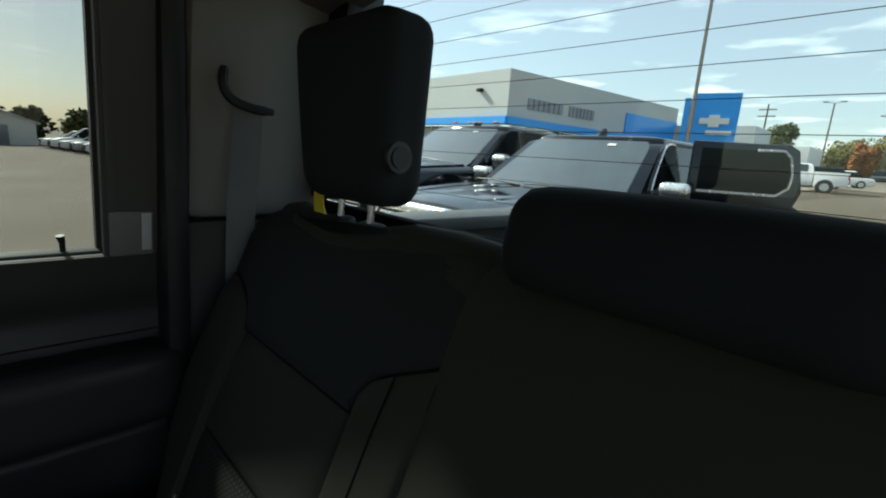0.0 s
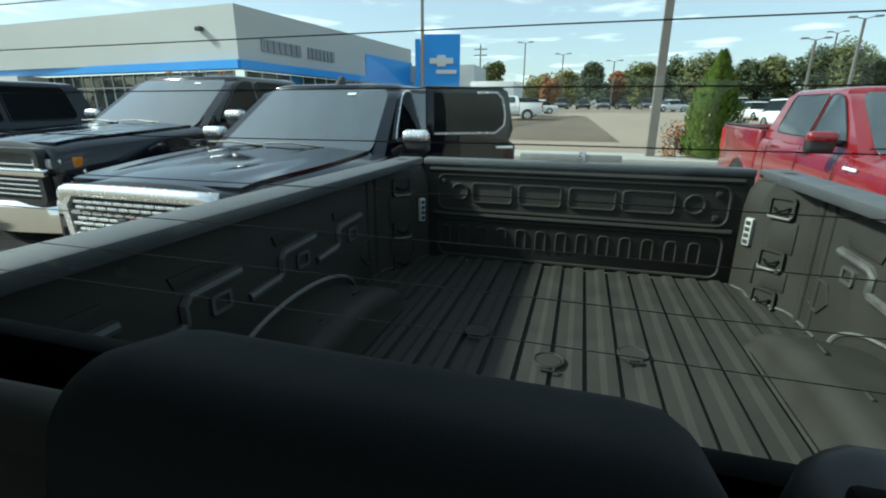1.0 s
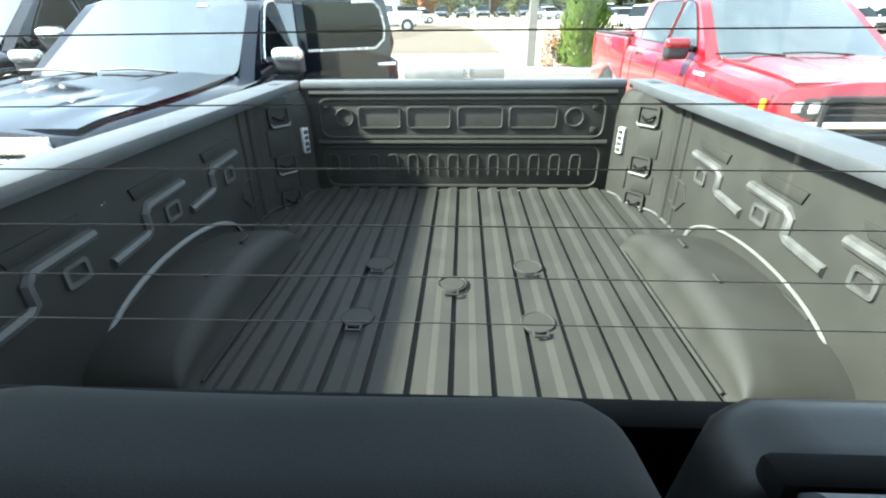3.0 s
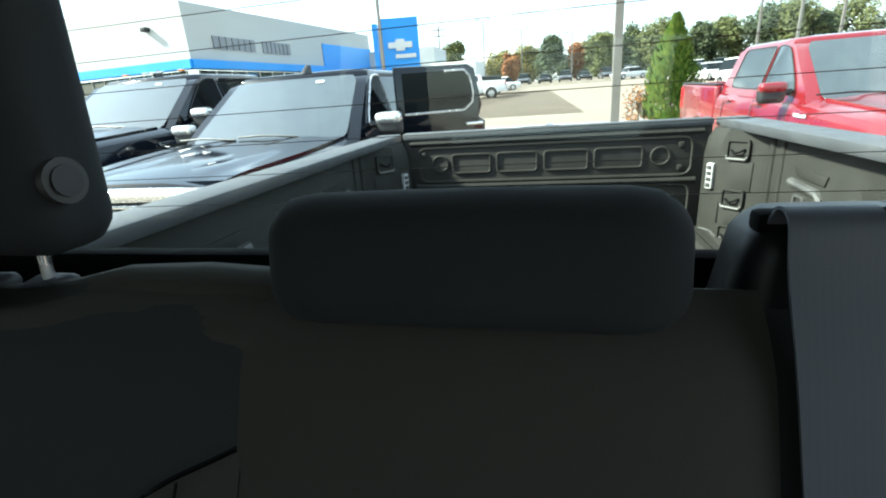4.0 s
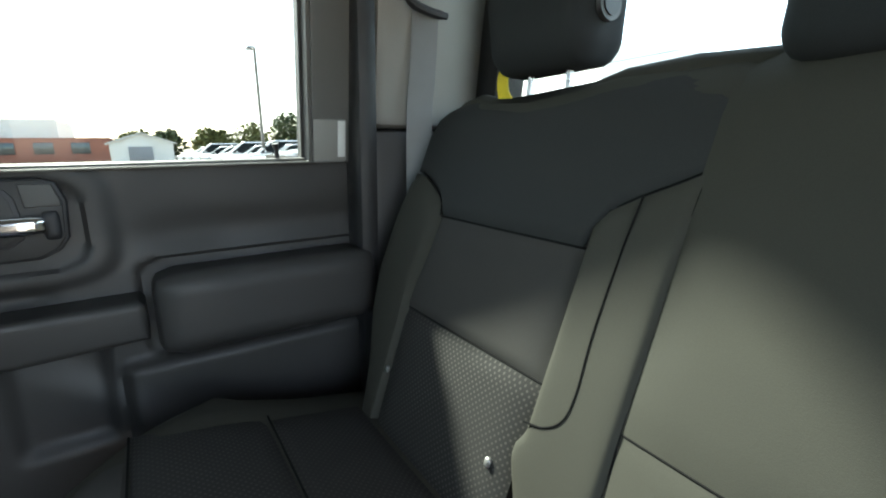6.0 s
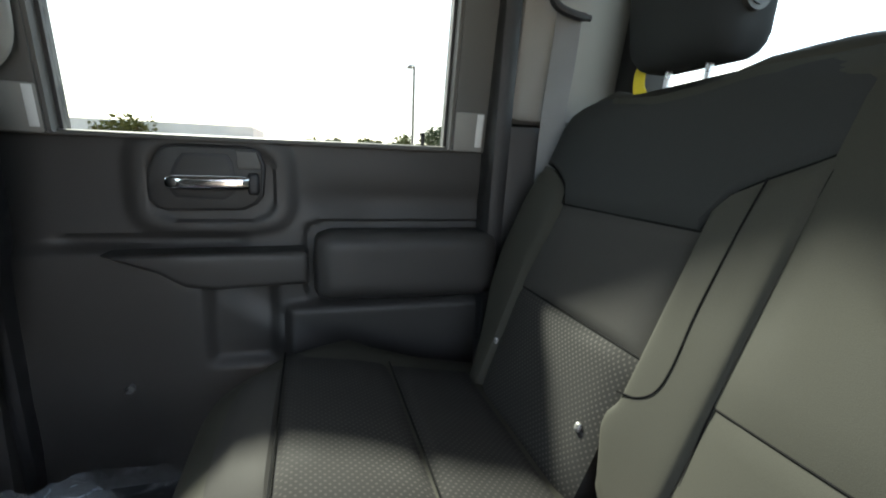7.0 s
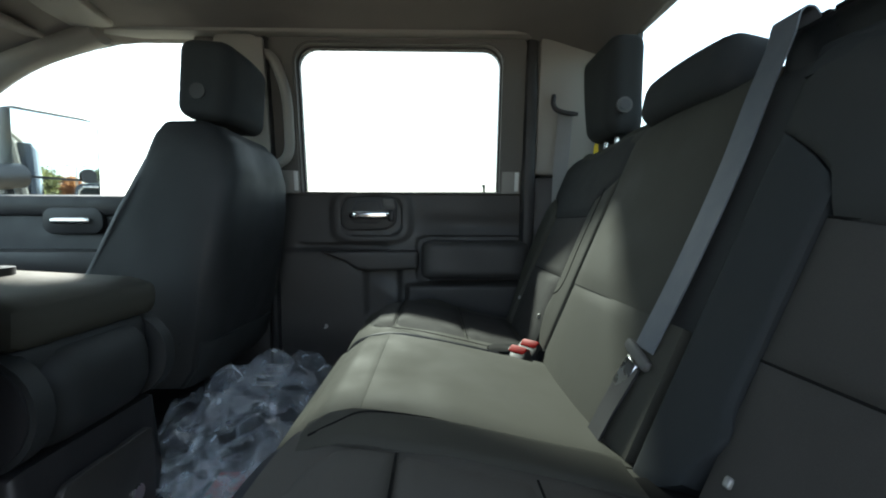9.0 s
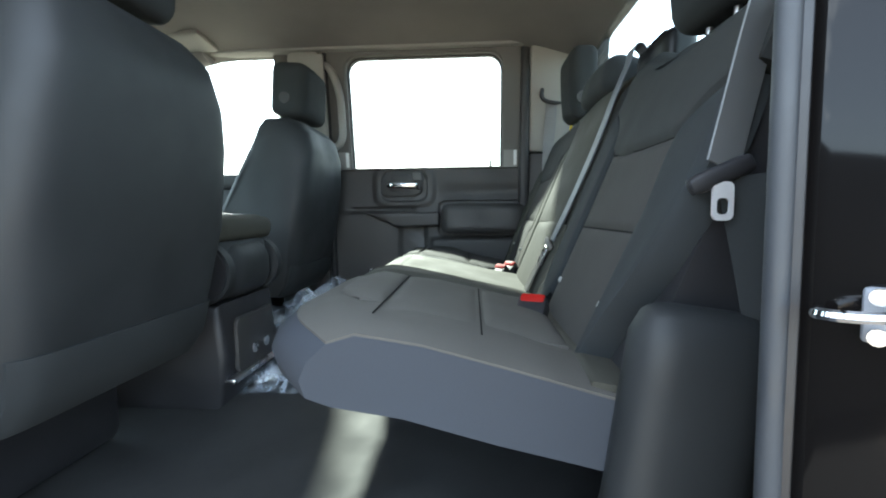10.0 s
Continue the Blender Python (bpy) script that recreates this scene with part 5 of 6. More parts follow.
def pickup(label, paint, at, yaw=0.0, hd=False, style="mesh", open_door=False, category="pickup truck"):
    """A crew-cab pickup, its nose at y = 0 and pointing to -y; wheels on z = 0."""
    v = thing("pickup_truck", label, category, "parked pickup trucks")
    H = 0.07 if hd else 0.0                      # heavier trucks stand taller
    hood = [(0.0, 0.90, 0.48, 1.10 + H), (0.05, 0.955, 0.42, 1.165 + H), (0.25, 0.99, 0.40, 1.195 + H), (0.8, 1.01, 0.40, 1.225 + H), (1.62, 1.01, 0.42, 1.265 + H), (1.85, 1.005, 0.42, 1.27 + H)]
    part("front_body", loft([section(w, b, h, y, 0.03) for y, w, b, h in hood]), paint, v, "painted bonnet and wings")
    part("cab_body", loft([section(w, b, h, y, 0.0) for y, w, b, h in ((1.851, 1.005, 0.42, 1.27 + H), (2.6, 1.01, 0.42, 1.285 + H), (4.05, 1.01, 0.42, 1.30 + H))]), paint, v, "painted door sides")
    # bonnet dome with creases
    dome = []
    for y in [0.10 + 1.45 * k / 12 for k in range(13)]:
        t = (y - 0.10) / 1.45
        row = []
        for u in [-1 + k / 12 for k in range(25)]:
            rise = 0.018 * (smoothstep(0.80, 0.62, abs(u)) - 0.45 * smoothstep(0.45, 0.30, abs(u))) * smoothstep(0.0, 0.2, t)
            row.append((u * (0.80 + 0.04 * t), y, lerp([(0, 1.178), (0.25, 1.215), (0.8, 1.245), (1.6, 1.285)], y) + H + rise))
        dome.append(row)
    part("bonnet", sheet(dome, 0.03), paint, v, "domed bonnet with two creases")
    # greenhouse
    def outline(z):
        t = max(0.0, (z - 1.25) / 0.66)
        y0, y1, w = 1.55 + 0.97 * t, 4.08 - 0.20 * t, 0.945 - 0.185 * t
        pts = []
        for k in range(9):
            u = -1 + k / 4
            pts.append((w * u, y0 + 0.10 * u * u * (1 - 0.3 * t)))
        pts += [(w, y0 + (y1 - y0) * f) for f in (0.25, 0.5, 0.75)]
        for k in range(5):
            u = 1 - k / 2
            pts.append((w * u, y1))
        pts += [(-w, y0 + (y1 - y0) * f) for f in (0.75, 0.5, 0.25)]
        return [(x, y, z + H) for x, y in pts]
    rings = [outline(z) for z in (1.22, 1.40, 1.58, 1.72, 1.78)]
    top = outline(1.88)
    mid = Vector((0, sum(p[1] for p in top) / len(top), 0))
    for q, z in ((0.992, -0.072), (0.975, -0.050), (0.945, -0.030), (0.90, -0.017), (0.82, -0.007), (0.60, 0.003), (0.25, 0.007)):
        rings.append([(x * q, mid.y + (y - mid.y) * (1 - (1 - q) * 0.8), zz + z) for x, y, zz in top])
    cab = part("cab_roof", loft(rings), paint, v, "painted cab roof and pillars")
    # windscreen with rounded corners
    ws = []
    for j in range(17):
        f = j / 16
        z = 1.262 + (1.815 - 1.262) * f
        t = max(0.0, (z - 1.25) / 0.66)
        round_off = 0.06 * max(0.0, (f - 0.86) / 0.14) ** 2.2 + 0.04 * max(0.0, (0.10 - f) / 0.10) ** 2
        ws.append([((0.945 - 0.185 * t) * (0.875 - round_off) * u, 1.55 + 0.97 * t + 0.10 * (0.935 * u) ** 2 * (1 - 0.3 * t) - 0.016, z + H) for u in [-1 + k / 8 for k in range(17)]])
    part("windscreen", sheet(ws, 0.006), WINDSCREEN, v, "windscreen mirroring clouds")
    for k, (wx, wy) in enumerate(((0.10, 0.45), (-0.55, -0.20))):
        part("wiper", tube([(wx + 0.3, 1.545, 1.30 + H), (wx - 0.05, 1.56, 1.325 + H), (wx - 0.35, 1.60, 1.315 + H)], 0.009, 6), BLACK, v, "black wiper blade")
    def side_pt(y, z, s, out=0.006):
        t = max(0.0, (z - 1.25) / 0.66)
        return (s * (0.945 - 0.185 * t + out), y, z + H)
    for s in (-1, 1):
        wins = [[(2.00, 1.335), (2.72, 1.345), (2.74, 1.36), (2.74, 1.785), (2.72, 1.80), (2.62, 1.803), (2.52, 1.785), (2.42, 1.735), (2.22, 1.575), (2.06, 1.44), (1.98, 1.355)]]
        wins.append([(2.82, 1.345), (3.66, 1.35), (3.72, 1.39), (3.73, 1.44), (3.68, 1.75), (3.63, 1.80), (2.84, 1.803), (2.82, 1.785)])
        for n_w, wq in enumerate(wins):
            if open_door and s > 0 and n_w == 1:
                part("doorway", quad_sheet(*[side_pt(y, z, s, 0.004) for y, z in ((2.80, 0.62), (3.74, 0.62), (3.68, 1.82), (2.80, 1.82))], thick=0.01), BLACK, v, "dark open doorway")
                continue
            pane = bmesh.new()
            pane.faces.new([pane.verts.new(side_pt(y, z, s, 0.010)) for y, z in wq])
            bmesh.ops.solidify(pane, geom=pane.faces[:], thickness=0.006)
            win = part("window", pane, WINDSCREEN if style == "bar" else CAR_GLASS, v, "dark side window")
            edge = [side_pt(y, z, s, 0.012) for y, z in wq]
            part("window_trim", tube(edge + edge[:1], 0.011 if style == "mesh" else 0.007, 6), BRIGHT if style == "mesh" else BLACK, win, "bright window trim")
        # mirror
        my = 2.02
        arm = part("mirror", pillow((0.25, 0.13, 0.19 + H), 0.05, pose(s * 1.135, my - 0.04, 1.325 + H), 8), BLACK, v, "door mirror")
        part("mirror_cap", pillow((0.256, 0.125, 0.105), 0.045, pose(s * 1.138, my - 0.062, 1.392 + H), 8), paint if style == "bar" else BRIGHT, arm, "bright mirror cap")
        part("mirror_arm", tube([(s * 0.93, my + 0.02, 1.33 + H), (s * 1.10, my + 0.02, 1.33 + H)], 0.035, 8), BLACK, arm)
        for hy in (2.62, 3.58):
            if open_door and s > 0 and hy > 3:
                continue
            part("door_handle", pillow((0.03, 0.20, 0.035), 0.014, pose(s * 1.025, hy, 1.19 + H), 5), CHROME if style == "mesh" else paint, v, "door handle")
        for dy in (1.90, 2.78, 3.74):
            part("door_gap", tube([(s * 1.008, dy, 0.55), (s * 1.013, dy, 1.10 + H), (s * 0.985, dy, 1.24 + H)], 0.005, 5), BLACK, v)
        for wy in (0.95, 4.72):
            part("arch_trim", tube([(s * 1.0, wy + 0.50 * math.cos(a), 0.42 + 0.50 * math.sin(a)) for a in (math.pi * k / 14 for k in range(15))], 0.035, 6), paint, v, "flared wheel arch")
            part("arch_well", tube([(s * 0.90, wy, 0.42), (s * 1.014, wy, 0.42)], 0.48, 24), BLACK, v)
            wheel(v, s * 0.98, wy, 0.41, s)
        # bed side
        part("bed_side", rbox((min(s * 0.90, s * 1.01), 4.10, 0.50), (max(s * 0.90, s * 1.01), 5.88, 1.37 + H), 0.04, 3), paint, v, "painted bed side")
        part("bed_rail", rbox((min(s * 0.89, s * 1.005), 4.12, 1.368 + H), (max(s * 0.89, s * 1.005), 5.86, 1.39 + H), 0.008), BLACK, v, "black rail cap")
        part("tail_lamp", rbox((min(s * 0.86, s * 1.016), 5.80, 0.95), (max(s * 0.86, s * 1.016), 5.895, 1.32 + H), 0.02), TAILRED, v, "red tail lamp")
        part("step", tube([(s * 1.03, 1.7, 0.42), (s * 1.06, 2.0, 0.40), (s * 1.06, 3.8, 0.40), (s * 1.03, 4.1, 0.42)], 0.04, 8), BLACK, v, "black side step")
    part("bed_tub", rbox((-0.90, 4.12, 0.85), (0.90, 5.83, 1.10), 0.01), BLACK, v, "black bed tub")
    part("tailgate", rbox((-0.88, 5.82, 0.62), (0.88, 5.88, 1.37 + H), 0.02), paint, v, "painted tailgate")
    part("rear_bumper", rbox((-0.98, 5.86, 0.45), (0.98, 6.0, 0.66), 0.04, 3), CHROME, v, "chrome rear bumper")
    part("front_bumper", loft([[(u * 0.97, y0 + 0.14 * u * u + dy, z) for dy, z in ((-0.10, 0.46), (-0.13, 0.52), (-0.13, 0.70), (-0.09, 0.75), (0.12, 0.75), (0.12, 0.46))] for u, y0 in [(-1 + k / 10, 0.0) for k in range(21)]]), CHROME if style != "bar" else BLACK, v, "front bumper")
    if style != "bar":
        part("antenna", prism([(2.52, 1.80 + H), (2.76, 1.82 + H), (2.75, 1.955 + H), (2.71, 1.965 + H), (2.62, 1.91 + H)], "x", -0.026, 0.026, 0.010), BLACK, v, "black roof fin")
        part("paper_tag", quad_sheet((0.28, 2.284, 1.760 + H), (0.37, 2.291, 1.760 + H), (0.37, 2.321, 1.782 + H), (0.28, 2.314, 1.782 + H), 2, thick=0.003), LABEL_W, v, "small white paper tag")
    # faces
    if style == "mesh":
        out = [(-0.62, 0.70), (0.62, 0.70), (0.70, 0.80), (0.735, 1.06), (0.66, 1.165), (-0.66, 1.165), (-0.735, 1.06), (-0.70, 0.80)]
        inn = [(-0.58, 0.745), (0.58, 0.745), (0.645, 0.82), (0.67, 1.04), (0.60, 1.105), (-0.60, 1.105), (-0.67, 1.04), (-0.645, 0.82)]
        g = part("grille", ring_slab(out, inn, "y", -0.06, 0.06), BRIGHT, v, "broad chrome grille frame")
        bar = tube(spline([(-0.735, -0.02, 1.06), (-0.715, -0.035, 1.10), (-0.66, -0.050, 1.138), (-0.5, -0.066, 1.150), (0, -0.075, 1.155), (0.5, -0.066, 1.150), (0.66, -0.050, 1.138), (0.715, -0.035, 1.10), (0.735, -0.02, 1.06)], 5), 0.040, 12)
        part("top_bar", bar, BRIGHT, g, "broad rounded chrome top bar")
        part("grille_back", prism([(a * 1.01, b) for a, b in inn], "y", -0.02, 0.03), BLACK, g)
        for j in range(9):
            z = 0.780 + 0.0365 * j
            half = 0.640 - (0.05 if j in (0, 8) else 0.0)
            n = 12
            for i in range(n):
                x = -half + 2 * half * (i + 0.5 + 0.5 * (j % 2)) / n
                if x < half - 0.02 and not (abs(x) < 0.19 and 3 <= j <= 5):
                    part("grille_link", pillow((0.096, 0.030, 0.025), 0.009, pose(x, -0.05, z), 2), BRIGHT, g)
        for k in (-1, 0, 1):
            part("badge", rbox((k * 0.115 - 0.047, -0.080, 0.900), (k * 0.115 + 0.047, -0.05, 0.985), 0.012), TAILRED if k == 0 else BLACK, g, "plain dark badge bar")
    elif style == "slats":
        g = part("grille", ring_slab(rounded_outline(-0.80, 0.72, 0.80, 1.15 + H, 0.08), rounded_outline(-0.74, 0.77, 0.74, 1.11 + H, 0.06), "y", -0.07, 0.06), BLACK, v, "black grille frame")
        part("grille_back", prism(rounded_outline(-0.75, 0.76, 0.75, 1.12 + H, 0.06), "y", -0.02, 0.03), BLACK, g)
        for j in range(7):
            part("slat", rbox((-0.73, -0.06, 0.80 + 0.045 * j), (0.73, -0.02, 0.818 + 0.045 * j), 0.006), CHROME, g, "chrome slat")
        part("cross_bar", rbox((-0.86, -0.085, 0.98), (0.86, -0.03, 1.05), 0.015), CHROME, g, "chrome cross bar")
    else:
        g = part("grille", ring_slab(rounded_outline(-0.62, 0.66, 0.62, 1.10, 0.06), rounded_outline(-0.58, 0.70, 0.58, 1.07, 0.05), "y", -0.08, 0.06), BLACK, v, "black grille frame")
        part("grille_back", prism(rounded_outline(-0.60, 0.68, 0.60, 1.09, 0.05), "y", -0.02, 0.03), BLACK, g)
        for z, h in ((0.745, 0.02), (0.80, 0.02), (0.86, 0.055), (0.955, 0.02), (1.01, 0.02)):
            part("slat", rbox((-0.60 - (0.28 if h > 0.05 else 0), -0.075, z), (0.60 + (0.28 if h > 0.05 else 0), -0.03, z + h), 0.006), CHROME if h > 0.05 else BLACK, g, "chrome cross bar" if h > 0.05 else "black slat")
    for s in (-1, 1):
        a, b = (0.70, 0.93) if style != "bar" else (0.60, 0.945)
        lamp = part("headlamp", quad_sheet((s * a, -0.045, 0.93 + H), (s * b, 0.10, 0.95 + H), (s * b, 0.11, 1.10 + H), (s * a, -0.045, 1.08 + H), 6, (s * 0.02, -0.03, 0), 0.05), BLACK if style == "bar" else LAMP_GLASS, v, "clear headlamp")
        for k in range(3):
            lx = s * (a + (b - a) * (k + 0.6) / 3.3)
            ly = -0.07 + 0.145 * ((k + 0.6) / 3.3)
            part("lamp_lens", pillow((0.085, 0.03, 0.085), 0.013, pose(lx, ly, 1.015 + H), 4), LAMP_GLASS, lamp, "square lamp lens")
        part("side_marker", pillow((0.03, 0.09, 0.09), 0.012, pose(s * (b + 0.025), 0.16, 1.02 + H), 3), AMBER, lamp, "amber side marker")
    if hd:
        for x in (-0.45, -0.12, 0.0, 0.12, 0.45):
            part("roof_lamp", pillow((0.09, 0.05, 0.025), 0.01, pose(x, 2.62, 1.93 + H), 3), AMBER if abs(x) > 0.2 else LAMP_GLASS, v, "small roof clearance lamp")
    if style != "bar":
        part("side_badge", pillow((0.012, 0.22, 0.05), 0.004, pose(1.016, 1.45, 1.10 + H), 3), CHROME, v, "plain bright side badge")
    else:
        part("side_badge", pillow((0.012, 0.24, 0.03), 0.004, pose(-1.012, 1.60, 1.13), 3), LABEL_W, v, "plain bright side badge")
    if open_door:
        # rear door, swung out on its front edge
        dm = Matrix.Translation((0.98, 2.74, 0)) @ Matrix.Rotation(radians(-60), 4, "Z") @ Matrix.Diagonal((1, 1.12, 1, 1))
        d_out = [(0.0, 0.55), (0.92, 0.60), (0.93, 1.22), (0.86, 1.27), (0.90, 1.40), (0.83, 1.80), (0.76, 1.85), (0.0, 1.86)]
        w_in = [(0.07, 1.36), (0.70, 1.36), (0.79, 1.44), (0.80, 1.56), (0.765, 1.73), (0.71, 1.79), (0.50, 1.79), (0.07, 1.79)]
        body = prism(d_out, "x", -0.06, 0.02, 0.015, 2)
        body.transform(dm)
        od = part("rear_door", body, paint, v, "open rear door seen from outside")
        pane = prism(w_in, "x", 0.024, 0.030)
        pane.transform(dm)
        part("window", pane, CAR_GLASS, od, "dark door window")
        trim = tube([dm @ Vector((0.03, a, b)) for a, b in w_in[:7]], 0.013, 6)
        part("window_trim", trim, BRIGHT, od, "chrome window surround")
        part("door_handle", pillow((0.035, 0.19, 0.04), 0.015, dm @ pose(0.04, 0.80, 1.20), 5), CHROME, od, "chrome handle")
    if style != "bar":                           # the nose narrows to the front
        for ob in v.children_recursive:
            if ob.name.split(".")[0] not in ("wheel", "tyre", "rim", "arch_trim", "arch_well"):
                for q in ob.data.vertices:
                    q.co.x *= 1 - (0.15 if style == "mesh" else 0.06) * smoothstep(1.0, 0.0, q.co.y)
    if style == "bar":                           # a shorter nose
        for ob in v.children_recursive:
            if ob.name.split(".")[0] in ("wheel", "rim", "arch_trim", "arch_well"):
                for q in ob.data.vertices:
                    q.co.y += 0.12 if q.co.y < 2 else 0.0
            else:
                for q in ob.data.vertices:
                    if q.co.y < 1.5:
                        q.co.y = 0.38 + q.co.y * 1.12 / 1.5
    v.matrix_basis = pose(at[0], at[1], ground_z(at[1] + 2.5) + at[2], math.degrees(math.atan(SLOPE)) * 0.6, 0, yaw)
    return v


pickup("black pickup with chrome mesh grille and open rear door", PAINT, (-2.60, 2.10, -0.055), 0.0, False, "mesh", True)
hd_truck = pickup("black heavy pickup with chrome slat grille", PAINT, (-5.18, 2.80, 0.02), 0.0, True, "slats")
copy_thing(hd_truck, pose(-8.35, 1.62, 0.10, 1, 0, 0))["label"] = "black pickup at the end of the row"
pickup("red pickup with black grille beside the cedar", PAINT_RED, (3.40, 3.40, -0.09), 0.0, False, "bar")
white_truck = pickup("white pickup parked across the car park", PAINT_WHITE, (-6.2, 36.5, 0.0), 180, False, "bar")
white_truck.matrix_basis = pose(-9.1, 38.6, 1.12, 0, 0, -84)


# cars of the far rows
def car(label, paint, tall=False):
    v = thing("car", label, "car", "cars in the far rows")
    L, W, HB, HT = (4.7, 0.92, 1.02, 1.70) if tall else (4.6, 0.90, 0.92, 1.44)
    st = [(0, 0.72, 0.35, 0.62), (0.12, 0.82, 0.26, 0.72), (0.6, W, 0.24, HB - 0.14), (1.2, W, 0.24, HB - 0.05), (2.6, W, 0.24, HB), (4.0, W, 0.26, HB + (0.0 if tall else 0.0)), (L - 0.1, W * 0.95, 0.30, HB - 0.06), (L, W * 0.88, 0.40, HB - 0.16)]
    part("body", loft([section(w, b, h, y, 0.01) for y, w, b, h in st]), paint, v, "painted body")
    z0, z1 = HB - 0.06, HT
    rings = []
    for t in (0, 0.35, 0.7, 0.9, 1.0):
        y0, y1 = 1.15 + 0.95 * t, (L - 0.25 - 0.25 * t) if tall else (L - 0.55 - 0.75 * t)
        w = 0.82 - 0.20 * t
        k = 0.9 if t == 1.0 else 1.0
        rings.append([(x, y, z0 + (z1 - z0) * t) for x, y in ((-w * k, y0 + 0.08), (0, y0), (w * k, y0 + 0.08), (w * k, (y0 + y1) / 2), (w * k, y1 - 0.05), (0, y1), (-w * k, y1 - 0.05), (-w * k, (y0 + y1) / 2))])
    part("windows", loft(rings[:4], cap=False), CAR_GLASS, v, "dark glass all round")
    part("roof", loft(rings[3:]), paint, v, "painted roof")
    for s in (-1, 1):
        part("headlamp", pillow((0.28, 0.10, 0.13), 0.04, pose(s * 0.62, 0.10, 0.66), 4), LAMP_GLASS, v, "clear headlamp")
        part("tail_lamp", pillow((0.25, 0.08, 0.16), 0.03, pose(s * 0.62, L - 0.05, 0.78), 4), TAILRED, v, "red tail lamp")
        for wy in (0.85, L - 0.9):
            wheel(v, s * (W - 0.06), wy, 0.33, s)
        part("mirror", pillow((0.16, 0.09, 0.12), 0.035, pose(s * 0.98, 1.55, HB + 0.03), 4), paint, v)
    part("grille", rbox((-0.45, -0.01, 0.45), (0.45, 0.08, 0.62), 0.03), BLACK, v, "black grille")
    return v


protos = [car("white saloon in a far row", PAINT_WHITE), car("dark grey utility car in a far row", PAINT_DARK, True), car("silver saloon in a far row", PAINT_GREY), car("white utility car in a far row", PAINT_WHITE, True), car("black saloon in a far row", PAINT), car("red saloon in a far row", PAINT_RED)]
rng = random.Random(7)
spots = []
for k in range(19):
    spots.append((-9.5 + 3.05 * k + rng.uniform(-0.2, 0.2), 74 + rng.uniform(-0.5, 0.5), rng.uniform(-4, 4), [0, 0, 1, 4, 1, 4, 1, 1, 4, 1, 3, 1, 5, 2, 0, 3, 0, 2, 3][k]))
for k in range(9):
    spots.append((12.3 + 2.75 * k, 30.5 - 0.35 * k, 8, [3, 2, 0, 3, 0, 2, 3, 0, 2][k]))
for k in range(7):
    spots.append((13.5 + 2.9 * k, 41.0 - 0.3 * k, 8, [0, 3, 2, 0, 3, 2, 0][k]))
for k in range(5):
    spots.append((16.0 + 3.0 * k, 52.0, 5, [4, 2, 1, 3, 1][k]))
spots += [(8.0, 63.5, -60, 0), (-8.6, 47, -75, 1), (-7.4, 53, -75, 0), (-8.6, 59, -75, 4)]
for k in range(11):
    xx = -19.0 - 2.75 * k
    spots.append((xx, 6.0 + 0.127 * (xx + 17), rng.uniform(-4, 4), [0, 3, 0, 2, 3, 0, 3, 2, 0, 3, 0][k]))
for k in range(9):
    spots.append((-30 - 1.2 * k, -9.5 - 3.4 * k, 95, [3, 0, 2, 0, 3, 0, 0, 2, 3][k]))
for n_s, (x, y, yaw, kind) in enumerate(spots):
    m = pose(x, y, ground_z(y), 0, 0, yaw)
    if kind is not None and protos[kind] is not None and "placed" not in protos[kind]:
        protos[kind].matrix_basis = m
        protos[kind]["placed"] = 1
    else:
        copy_thing(protos[kind], m)


# showroom
CX, CY, ZT = -24.8, 30.5, 9.1
show = thing("showroom", "pale grey showroom with a blue band above its glass front", "building", at=(CX, CY, 0.9))
part("wall", rbox((-75, 32.2, 0.8), (-51, 35.0, 4.69), 0.0), PANEL2, show, "white lower wall")
part("plinth", rbox((-51, 31.0, 0.8), (-26.0, 33.8, 1.3), 0.0), CONCRETE, show, "low concrete plinth")
R1 = Vector((-21.2, 57.5, 0))                 # far end of the side front
L1 = Vector((-75.0, 34.3, 0))                 # far end of the main front
C0 = Vector((CX, CY, 0))
def wall_slab(a, b, z0, z1, out, thick, bm=None):
    """An upright slab along a line on the ground; out: metres in front of it."""
    d = (b - a).normalized()
    nrm = Vector((d.y, -d.x, 0))
    p = [a + nrm * out, b + nrm * out, b + nrm * (out - thick), a + nrm * (out - thick)]
    return loft([[(q.x, q.y, z0) for q in p], [(q.x, q.y, z1) for q in p]], bm)

part("upper_wall", wall_slab(L1, C0, 5.25, ZT, 0.0, 6.0), PANEL, show, "smooth pale grey upper wall")
part("upper_wall", wall_slab(C0, R1, 5.25, ZT, 0.0, 6.0), PANEL, show, "smooth pale grey side wall")
part("band", wall_slab(L1 + Vector((14, 0, 0)), C0 + Vector((0.35, -0.1, 0)), 4.70, 5.30, 0.45, 0.8), BLUE, show, "blue fascia band")
part("band", wall_slab(C0 + Vector((0, -0.3, 0)), R1, 4.70, 5.30, 0.45, 0.8), BLUE, show, "blue fascia band")
part("blue_wall", wall_slab(C0 + (R1 - C0) * 0.62, R1, 4.7, ZT - 1.6, 0.12, 0.3), BLUE, show, "blue cladding")
glass_l = part("shop_front", wall_slab(L1 + Vector((16, 1.2, 0)), C0 + Vector((-1.5, 0.6, 0)), 1.0, 4.70, -0.5, 0.1), FACADE_GLASS, show, "tall shop glass")
glass_r = part("shop_front", wall_slab(C0 + Vector((-0.3, 1.5, 0)), R1, 1.0, 4.70, -0.5, 0.1), FACADE_GLASS, show, "tall shop glass")
